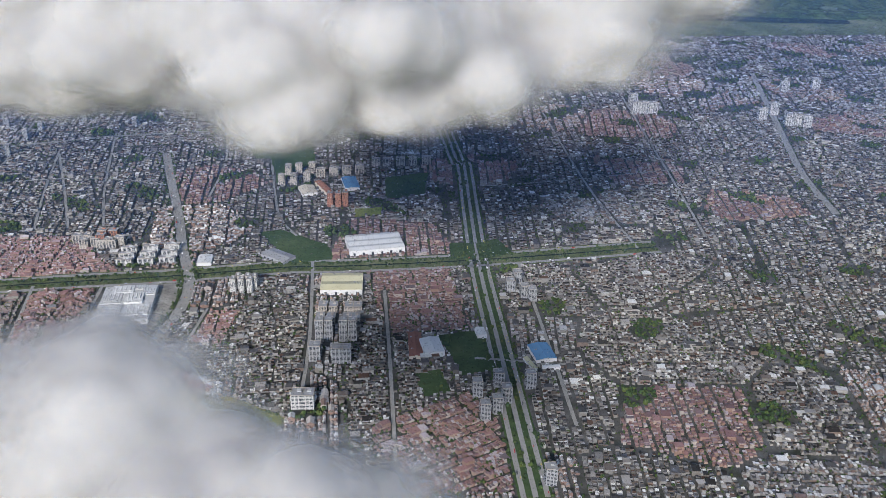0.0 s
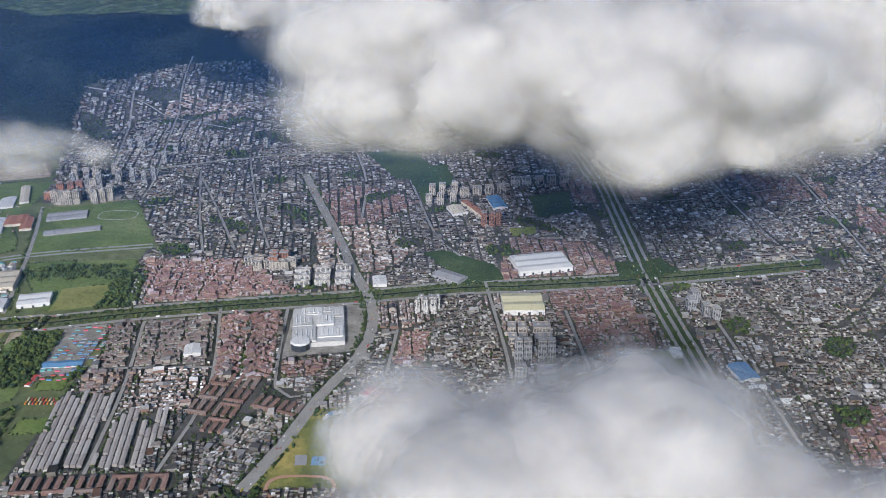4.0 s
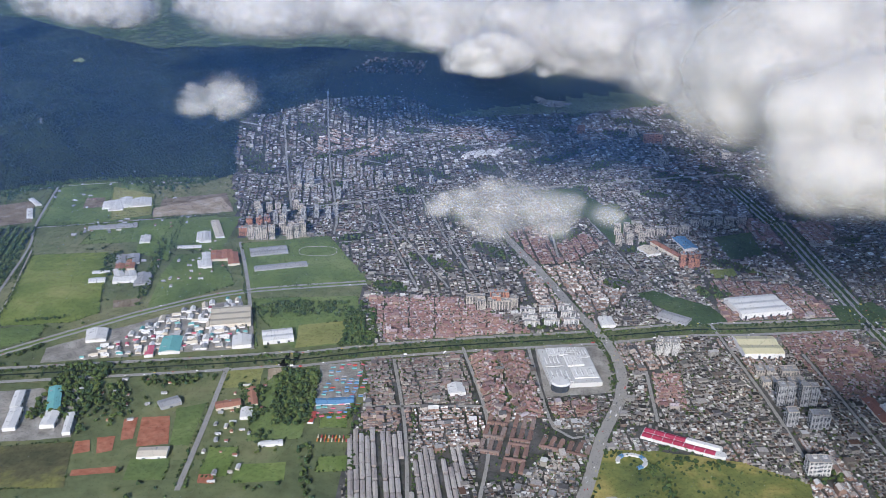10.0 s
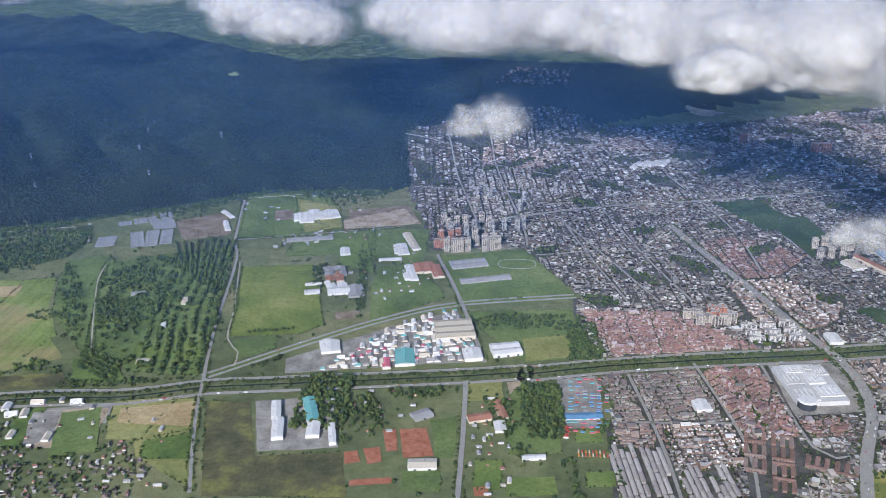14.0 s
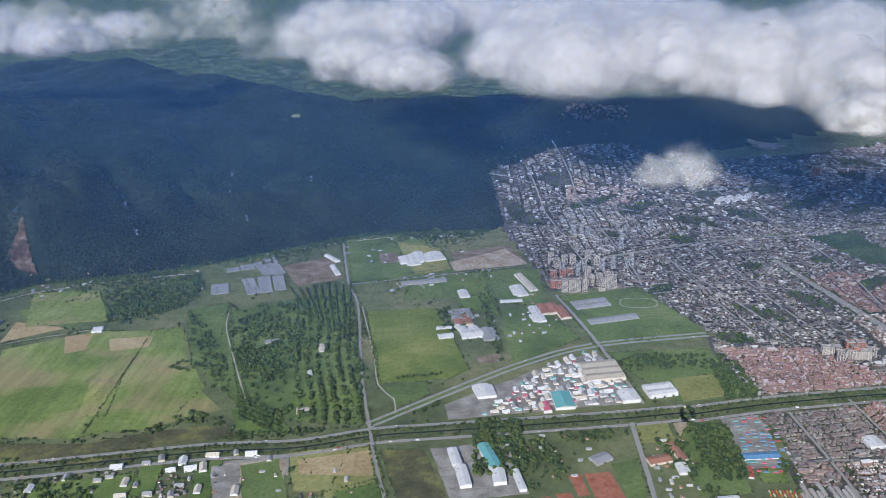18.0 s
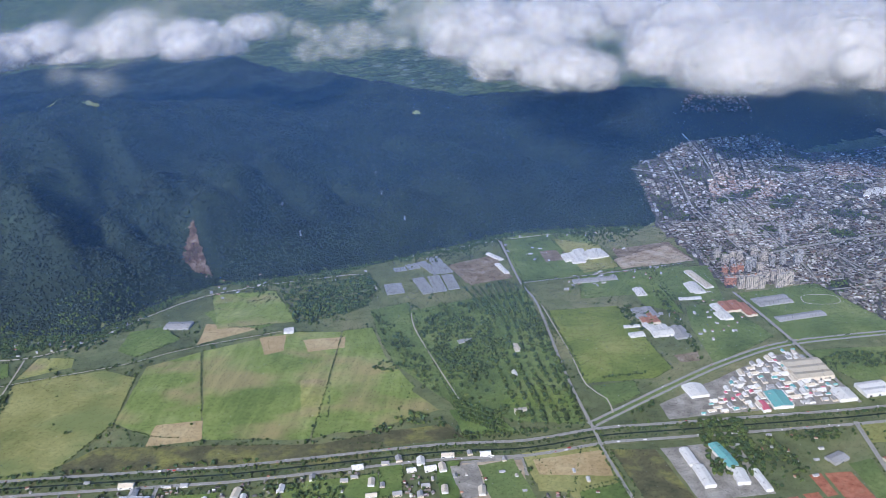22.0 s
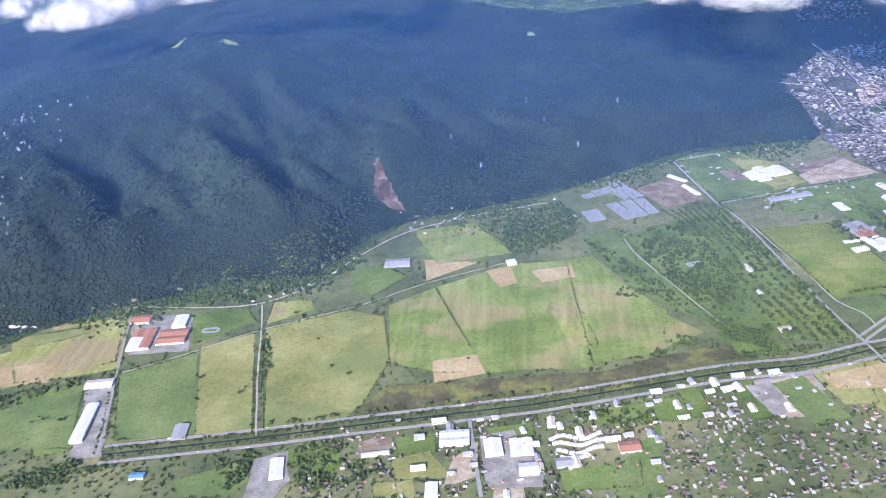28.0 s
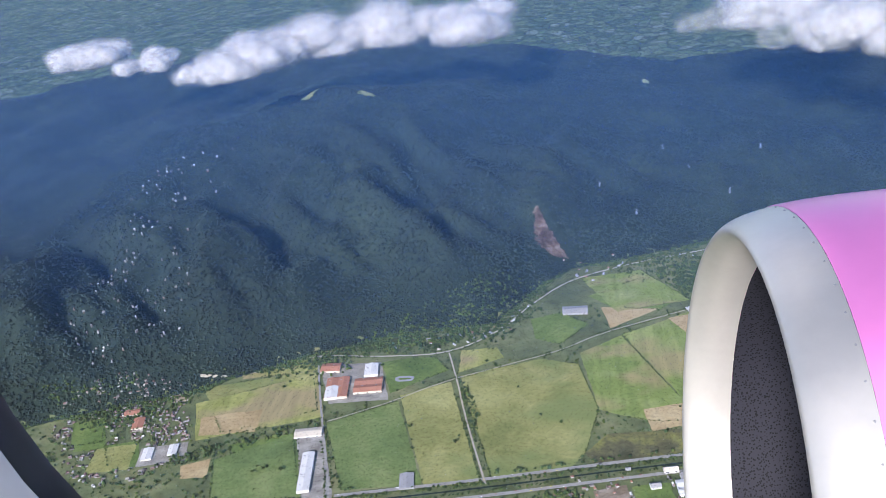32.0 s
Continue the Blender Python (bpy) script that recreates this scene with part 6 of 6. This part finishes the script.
def greenery():
    rng = np.random.default_rng(11)
    if len(SPARE):
        k = SPARE[rng.random(len(SPARE)) < 0.45]
        foliage("park_trees", k[:, 0], k[:, 1], rng.uniform(0.9, 1.9, len(k)), "leaf", "dark green trees in gaps between the houses", seed=2)
    q = fill(CITY, 4.6, rng)
    q = q[~clash(q[:, 0], q[:, 1])]
    foliage("street_trees", q[:, 0], q[:, 1], rng.uniform(0.5, 1.1, len(q)), "leaf", "small dark street trees between houses", lobes=2, seed=3)
    for name, line, off, step, size, label in (("canal_trees", CANAL, (-5.0, -3.6, 3.8), 1.7, 1.2, "dark trees along the canal"), ("avenue_trees", WIDE, (-8, -2.6, 2.6, 8), 3.0, 1.3, "trees along the avenue"), ("avenue_trees", DIAG, (-4.7, 4.7, 5.8), 2.0, 1.0, "trees along the diagonal road")):
        for o in off:
            p = rounded(line)
            g = np.gradient(p, axis=0)
            g = np.stack([-g[:, 1], g[:, 0]], 1) / np.hypot(g[:, 0], g[:, 1])[:, None]
            a = along(p + g * o, step, 0.7, rng)
            a = a[rng.random(len(a)) < 0.72]
            foliage(name, a[:, 0], a[:, 1], rng.uniform(0.5, 1.1, len(a)) * size, "leaf", label, seed=4)
    for n, poly in enumerate(TOWN + ESTATES):
        a = along(list(poly) + list(poly)[:1], 1.5, 0.35, rng)
        a = a[rng.random(len(a)) < 0.7]
        k = fill(poly, 5.2 if n < len(TOWN) else 4.2, rng)
        a = np.concatenate([a, k])
        a = a[~near_road(a)]
        foliage("street_trees", a[:, 0], a[:, 1], rng.uniform(0.45, 1.0, len(a)), "leaf", "dark trees along and between the blocks", lobes=2, seed=150 + n)
    for n, (x, y, r, m) in enumerate(((-146, 368, 9, 60), (-160, 382, 7, 30), (-140, 352, 14, 26), (-128, 372, 16, 40), (-150, 340, 12, 18), (-112, 340, 14, 16), (-136, 326, 12, 22), (-108, 360, 12, 20))):
        px, py = rng.normal(x, r * 0.5, m), rng.normal(y, r * 0.4, m)
        ok = ~clash(px, py, False) | True
        foliage("park_trees", px[ok], py[ok], rng.uniform(0.5, 1.2, ok.sum()), "leaf", "dark bushes and trees in the park", seed=220 + n)
    for n, poly in enumerate(HEDGED):
        a = along(poly + poly[:1], 1.5, 0.3, rng)
        a = a[(np.sin(a[:, 0] * 0.09 + n) + rng.normal(0, 0.5, len(a)) > 0.35)]
        foliage("hedge", a[:, 0], a[:, 1], rng.uniform(0.35, 0.95, len(a)), "leaf", "dark hedge and trees along a field edge", "hedge", 2, n)
    for n, (line, wide) in enumerate(LINED):
        p = rounded(line)
        g = np.gradient(p, axis=0)
        g = np.stack([-g[:, 1], g[:, 0]], 1) / np.maximum(np.hypot(g[:, 0], g[:, 1]), 1e-6)[:, None]
        for o in (-1, 1):
            a = along(p + g * o * (wide / 2 + 1.2), 2.0, 0.4, rng)
            a = a[np.sin(a[:, 0] * 0.07 + a[:, 1] * 0.05 + n * 2 + o) + rng.normal(0, 0.5, len(a)) > 0.0]
            foliage("roadside_trees", a[:, 0], a[:, 1], rng.uniform(0.45, 1.1, len(a)), "leaf", "dark trees in a line beside a road", seed=60 + n)
    woods = [("cemetery_trees", [(-688, 624), (-594, 661), (-545, 450), (-592, 453), (-636, 474), (-640, 504), (-672, 573)], 3.7, 0.3),
             ("wood", [(-809, 661), (-737, 703), (-722, 659), (-734, 625), (-779, 599)], 2.3, 0.1),
             ("wood", [(-479, 459), (-451, 459), (-447, 400), (-478, 400)], 2.4, 0.0), ("wood", [(-349, 456), (-325, 455), (-322, 400), (-345, 400)], 2.2, 0.0),
             ("wood", [(-320, 540), (-300, 540), (-296, 490), (-318, 488)], 2.4, 0.0)]
    for n, (name, poly, gap, lump) in enumerate(woods):
        k = fill(poly, gap, rng, lump)
        if name == "cemetery_trees":
            k = fill(poly, 1.7, rng)
            across = (k[:, 0] + 594) * 0.974 + (k[:, 1] - 661) * 0.226        # distance from the eastern wall
            line = np.mod(across + 1.5 * np.sin(k[:, 1] * 0.05), 7.5) < 1.6
            clump = np.sin(k[:, 0] * 0.16 + 2 * np.sin(k[:, 1] * 0.09)) * np.sin(k[:, 1] * 0.15 + 2 * np.sin(k[:, 0] * 0.11)) + rng.normal(0, 0.3, len(k)) > 0.55
            cross = np.mod(k[:, 1] + 0.3 * k[:, 0], 11) < 1.5
            k = k[np.where(across > -48, line & (rng.random(len(k)) < 0.8) | clump & cross, clump & (rng.random(len(k)) < 0.5) | cross & (rng.random(len(k)) < 0.2))]
        foliage(name, k[:, 0], k[:, 1], rng.uniform(0.9, 2.2, len(k)), "leaf", "dense dark green trees of a wooded plot", seed=20 + n)
    for n, poly in enumerate(WOODS):
        k = fill(poly, 2.7, rng, 0.05)
        k = k[~near_road(k)]
        foliage("wood", k[:, 0], k[:, 1], rng.uniform(0.8, 1.8, len(k)), "leaf", "dark green belt of trees", seed=80 + n)
    for n, line in enumerate(TREE_ROWS):
        a = along(line, 1.5, 0.15, rng)
        foliage("tree_row", a[:, 0], a[:, 1], rng.uniform(0.8, 1.3, len(a)), "leaf", "straight row of planted trees", "trees", 2, 120 + n, 1.5)
    # copses and lone trees over the farmland
    x, y = rng.uniform(-1330, -330, 5200), rng.uniform(330, 800, 5200)
    k = np.sin(x * 0.05 + 2 * np.sin(y * 0.023)) * np.sin(y * 0.06 + 2 * np.sin(x * 0.031))
    ok = (y < np.interp(x, FOOT_X, FOOT_Y)) & ~inside(CITY, x, y) & (k > 0.12) & ~clash(x, y)
    foliage("copse", x[ok], y[ok], rng.uniform(0.7, 1.7, ok.sum()), "leaf", "dark copses and scattered trees on the plain", seed=44)
    # the wooded slope
    x = rng.uniform(-1420, -420, 60000)
    d = rng.uniform(0, 1, 60000) ** 1.9 * 620
    y = np.interp(x, FOOT_X, FOOT_Y) + d - 3
    ok = ~inside(CITY, x, y) & ~inside([(-914, 747), (-902, 747), (-888, 715), (-872, 688), (-893, 677), (-909, 700)], x, y)
    x, y = x[ok], y[ok]
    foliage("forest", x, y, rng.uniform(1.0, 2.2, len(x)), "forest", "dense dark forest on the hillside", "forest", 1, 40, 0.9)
    # scrub at the foot of the slope
    x = rng.uniform(-1400, -480, 5200)
    y = np.interp(x, FOOT_X, FOOT_Y) - np.abs(rng.normal(0, 11, 5200)) * (1 + 0.9 * np.sin(x * 0.045))
    foliage("foot_trees", x, y, rng.uniform(0.7, 1.7, 5200), "leaf", "dark trees at the foot of the slope", seed=41)
    x, y = rng.uniform(-1330, -540, 3600), rng.uniform(300, 450, 3600)
    ok = ~clash(x, y)
    foliage("scattered_trees", x[ok], y[ok], rng.uniform(0.6, 1.4, ok.sum()), "leaf", "scattered trees between buildings and plots", seed=42)


for n, (x, y) in enumerate(((-925, 481), (-908, 444), (-894, 434), (-967, 416), (-1104, 397), (-963, 461), (-957, 452), (-748, 603), (-753, 594), (-901, 528), (-905, 520), (-1002, 435), (-965, 423), (-1106, 391), (-1099, 394), (-1086, 392), (-1040, 374), (-787, 422), (-824, 418), (-887, 514), (-881, 539), (-1064, 542), (-1165, 518), (-950, 519), (-811, 447))):
    tree(x, y, 1.1 + 0.25 * (n % 4), n)
greenery()
hill_houses()
village()


# ---- clouds ----
BALL = {}


def ball(level):
    if level not in BALL:
        bm = bmesh.new()
        bmesh.ops.create_icosphere(bm, subdivisions=level, radius=1)
        BALL[level] = np.array([q.co[:] for q in bm.verts]), np.array([[q.index for q in f.verts] for f in bm.faces])
        bm.free()
    return BALL[level]


def billow(p, seed):
    """A lumpy field over points, about -1 to 1."""
    rng = np.random.default_rng(seed)
    out = np.zeros(len(p))
    for k in range(9):
        f = 0.06 * 1.28 ** k
        d = rng.normal(0, 1, 3)
        d /= np.linalg.norm(d)
        out += (1.0 / (1 + 0.35 * k)) * np.abs(np.sin(p @ d * f * 3 + rng.uniform(0, 6))) - 0.5 / (1 + 0.35 * k)
    return out * 0.62


def cloud(x, y, z, rx, ry, rz, lobes, seed, look_of="shell", level=3, label="white cumulus cloud with soft ragged edges"):
    """Puffs with a dense heart and ever thinner veils round it."""
    rng = np.random.default_rng(seed)
    ob = tagged(thing("cloud", x, y, z), label, "cloud", "clouds")
    hearts = []
    for n in range(lobes):
        q = rng.normal(0, 1, 3)
        q *= rng.uniform(0, 1) ** 0.45 / np.linalg.norm(q)
        edge = 1 - 0.5 * np.linalg.norm(q) ** 1.5
        r = min(rx, ry, 1.3 * rz) * rng.uniform(0.55, 0.8) * edge
        c = q * (rx, ry, rz) * (1, 1, 0.55) + (0, 0, abs(rng.normal(0, 0.15)) * rz * edge)
        hearts.append((c, r))
        for k in range(2):
            d = rng.normal(0, 1, 3) * (1.3, 1.3, 0.6)
            d /= np.linalg.norm(d)
            hearts.append((c + d * r * rng.uniform(0.8, 1.15), r * rng.uniform(0.3, 0.55)))
    layers = list(zip(SHELLS, M[look_of]))
    for name, scale, mat in [("heart", 0.62, M["core"])] * (look_of == "shell" and z > 130) + [("veil", k, m) for k, m in layers]:
        vs, fs, base = [], [], 0
        for c, r in hearts:
            bv, bf = ball(level if r > 9 else level - 1)
            p = bv * r * scale * np.array([1.2, 1.2, 0.8]) + c
            p = c + (p - c) * (1 + 0.30 * billow(p + (x, y, z), seed))[:, None]
            low = -rz * 0.5 + 2.0 * billow(p * (1, 1, 0) + (x, y, z), seed + 1)
            p[:, 2] = np.where(p[:, 2] < low, low + (p[:, 2] - low) * 0.3, p[:, 2])
            vs.append(p)
            fs.append(bf + base)
            base += len(bv)
        me = tagged(mesh_of(name, np.concatenate(vs), np.concatenate(fs), [mat], None, True), kind="stuff")
        skin = me.modifiers.new("skin", "REMESH")
        skin.mode, skin.voxel_size, skin.use_smooth_shade = "VOXEL", max(0.45, min(rx, ry, rz) * 0.075), True
        soft = me.modifiers.new("soft", "SMOOTH")
        soft.factor, soft.iterations = 0.5, 6
        me.parent = ob
    return ob


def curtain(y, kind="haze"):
    """An added upright sheet across the valley, tinted blue to stand in for haze."""
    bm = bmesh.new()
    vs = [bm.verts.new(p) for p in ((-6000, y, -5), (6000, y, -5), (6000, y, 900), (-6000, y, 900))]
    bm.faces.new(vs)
    return tagged(part("haze", bm, M[kind]), "added thin blue sheet standing in for haze", "haze", kind="structure")


# small fair-weather clouds, then the banks: place, half sizes, puffs
for n, (x, y, z, rx, ry, rz, k) in enumerate((
        (-222, 243, 182, 27, 11, 8, 14), (-368, 438, 166, 22, 14, 10, 11), (-228, 560, 168, 22, 18, 17, 9), (-187, 566, 162, 15, 12, 9, 6),
        (-94, 128, 156, 24, 19, 15, 9), (-60, 132, 158, 27, 21, 16, 10), (-28, 112, 152, 25, 17, 15, 8),
        (-100, 268, 198, 40, 26, 34, 12), (-55, 258, 194, 36, 26, 34, 11), (-15, 262, 198, 36, 26, 36, 11), (40, 318, 204, 46, 36, 36, 11), (100, 380, 206, 46, 30, 14, 9),
        (-120, 345, 202, 34, 40, 36, 10), (-70, 370, 205, 50, 40, 36, 10),
        # front of the great bank, then its back
        (-598, 812, 168, 34, 40, 26, 9), (-553, 772, 166, 28, 34, 25, 9), (-450, 810, 170, 32, 46, 29, 9), (-398, 765, 170, 44, 46, 32, 10), (-328, 748, 172, 46, 48, 33, 10),
        (-262, 706, 172, 42, 46, 34, 10), (-203, 650, 174, 38, 50, 35, 10), (-148, 604, 174, 38, 48, 35, 9), (-104, 520, 172, 30, 40, 32, 8),
        (-640, 930, 176, 50, 46, 30, 9), (-570, 935, 178, 40, 44, 32, 9), (-415, 890, 178, 56, 50, 34, 9), (-300, 860, 178, 62, 50, 36, 9), (-190, 790, 178, 58, 50, 36, 9), (-500, 1060, 184, 80, 44, 34, 9), (-340, 1010, 184, 80, 44, 34, 9),
        # the cloud over the end of the ridge
        (-985, 1010, 168, 42, 46, 23, 10), (-1080, 1045, 170, 54, 44, 27, 11), (-1170, 1010, 170, 50, 46, 25, 11), (-1272, 920, 164, 50, 40, 18, 11), (-1228, 965, 168, 46, 42, 24, 10), (-955, 1110, 168, 24, 36, 16, 6), (-1480, 1060, 166, 70, 36, 18, 10), (-1390, 1010, 164, 46, 36, 15, 8))):
    cloud(x, y, z, rx, ry, rz, k, 100 + n, "puff" if rz < 15 and z > 150 else "shell")
for n, (x, y, z, rx, ry, rz, k) in enumerate(((-652, 14, 323, 24, 7, 10, 13), (-622, 30, 325, 28, 9, 13, 16), (-590, 50, 328, 34, 9, 14, 16), (-556, 54, 330, 32, 9, 13, 14), (-640, 20, 334, 30, 8, 9, 10), (-580, 50, 342, 40, 9, 9, 12))):
    cloud(x, y, z, rx, ry, rz, k, 300 + n, "wisp", label="thin grey wisp of cloud")
for n, (x, y, z, rx, ry, rz, k) in enumerate(((-641, 12, 309, 7, 5, 11, 9), (-632, 16, 314, 9, 5, 9, 9), (-616, 40, 311, 9, 5, 11, 9), (-600, 34, 317, 14, 6, 9, 9))):
    cloud(x, y, z, rx, ry, rz, k, 330 + n, "trace", label="faint trail of vapour under the cloud")
for n, (x, y, z, rx, ry, rz, k) in enumerate(((-761, 560, 244, 34, 20, 14, 9), (-707, 560, 231, 40, 20, 18, 10), (-656, 560, 236, 40, 20, 17, 10), (-604, 560, 223, 42, 20, 20, 11), (-555, 560, 232, 36, 20, 15, 9), (-648, 560, 250, 46, 20, 14, 9))):
    cloud(x, y, z, rx, ry, rz, k, 360 + n, "wisp", label="thin grey veil of cloud over the slope")
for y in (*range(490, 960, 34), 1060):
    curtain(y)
# added near sheets, laid over all the land to imitate a veiled window
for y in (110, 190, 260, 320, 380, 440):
    curtain(y, "near_tint")


# ---- the airliner's engine and cabin window, placed and shaped to fit the camera's last view ----
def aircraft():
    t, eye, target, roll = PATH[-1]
    last_view = look(eye, target, roll)
    # axis and centre picked so the engine looks right from that one view
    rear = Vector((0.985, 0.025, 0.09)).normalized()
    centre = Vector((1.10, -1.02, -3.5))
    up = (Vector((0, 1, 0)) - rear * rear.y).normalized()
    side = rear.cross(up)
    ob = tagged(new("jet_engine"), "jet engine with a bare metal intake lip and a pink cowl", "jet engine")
    ob.matrix_basis = last_view

    def revolve(name, profile, material, parent, label="", n=96, smooth=True, wall=0.0):
        bm = bmesh.new()
        rings = []
        for s, r in profile:
            rings.append([bm.verts.new(centre + rear * s + (up * math.cos(2 * math.pi * k / n) + side * math.sin(2 * math.pi * k / n)) * r) for k in range(n)])
        for a, b in zip(rings, rings[1:]):
            for k in range(n):
                bm.faces.new((a[k], a[(k + 1) % n], b[(k + 1) % n], b[k])).smooth = smooth
        return part(name, bm, material, parent, label)

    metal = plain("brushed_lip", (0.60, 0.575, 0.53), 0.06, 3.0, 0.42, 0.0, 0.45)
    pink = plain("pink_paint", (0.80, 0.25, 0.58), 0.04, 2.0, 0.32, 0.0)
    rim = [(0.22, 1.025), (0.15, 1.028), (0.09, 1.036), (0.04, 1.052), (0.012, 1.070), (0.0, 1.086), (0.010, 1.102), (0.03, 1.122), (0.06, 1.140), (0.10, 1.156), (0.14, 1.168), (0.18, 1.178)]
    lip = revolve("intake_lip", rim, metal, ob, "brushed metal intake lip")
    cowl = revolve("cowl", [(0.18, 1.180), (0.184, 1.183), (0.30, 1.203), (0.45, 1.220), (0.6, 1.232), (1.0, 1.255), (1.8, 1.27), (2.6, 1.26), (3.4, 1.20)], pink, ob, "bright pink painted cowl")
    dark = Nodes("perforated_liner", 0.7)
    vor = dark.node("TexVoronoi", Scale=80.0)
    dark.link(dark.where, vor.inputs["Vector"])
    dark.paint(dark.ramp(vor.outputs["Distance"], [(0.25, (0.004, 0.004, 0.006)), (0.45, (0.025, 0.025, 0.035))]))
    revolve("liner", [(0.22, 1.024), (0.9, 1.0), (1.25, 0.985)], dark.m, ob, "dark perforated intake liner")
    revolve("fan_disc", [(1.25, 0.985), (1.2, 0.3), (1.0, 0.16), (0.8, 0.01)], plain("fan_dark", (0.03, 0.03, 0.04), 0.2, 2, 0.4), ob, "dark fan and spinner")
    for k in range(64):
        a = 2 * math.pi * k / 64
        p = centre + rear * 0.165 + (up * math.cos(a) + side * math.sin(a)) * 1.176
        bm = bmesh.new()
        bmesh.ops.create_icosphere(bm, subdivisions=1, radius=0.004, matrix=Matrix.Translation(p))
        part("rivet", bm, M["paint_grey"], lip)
    # the slot is a raised dark strip: an opening's shade put into its colour
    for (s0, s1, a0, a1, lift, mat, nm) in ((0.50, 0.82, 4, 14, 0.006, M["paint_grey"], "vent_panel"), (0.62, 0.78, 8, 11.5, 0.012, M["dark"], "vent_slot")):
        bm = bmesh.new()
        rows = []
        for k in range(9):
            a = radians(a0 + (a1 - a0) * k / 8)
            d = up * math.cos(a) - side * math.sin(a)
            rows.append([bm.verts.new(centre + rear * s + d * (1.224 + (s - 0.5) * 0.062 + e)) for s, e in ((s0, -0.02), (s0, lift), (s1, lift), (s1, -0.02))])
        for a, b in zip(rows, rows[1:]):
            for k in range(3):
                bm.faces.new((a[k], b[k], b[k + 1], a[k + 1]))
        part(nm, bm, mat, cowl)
    win = tagged(new("cabin_window"), "grey cabin window surround with a dark rubber seal", "window")
    win.matrix_basis = last_view
    n = 64

    # ellipse sized to put its edge in the lower left of the same view
    def loop(r, z):
        return [Vector((0.10 + 0.305 * r * math.cos(q), 0.05 + 0.243 * r * math.sin(q), z))
                for q in (2 * math.pi * k / n for k in range(n))]

    for name, rings, mat in (("seal", [(1.0, -0.36), (0.985, -0.35), (0.98, -0.34), (0.99, -0.33)], plain("seal_rubber", (0.02, 0.022, 0.024), 0.2, 8, 0.6, 0.0)),
                             ("surround", [(0.99, -0.33), (1.02, -0.31), (1.12, -0.27), (1.3, -0.25)], plain("cabin_plastic", (0.42, 0.43, 0.43), 0.05, 4, 0.5, 0.0))):
        bm = bmesh.new()
        vs = [[bm.verts.new(p) for p in loop(*r)] for r in rings]
        for a, b in zip(vs, vs[1:]):
            for k in range(n):
                bm.faces.new((a[k], a[(k + 1) % n], b[(k + 1) % n], b[k])).smooth = True
        part(name, bm, mat, win)


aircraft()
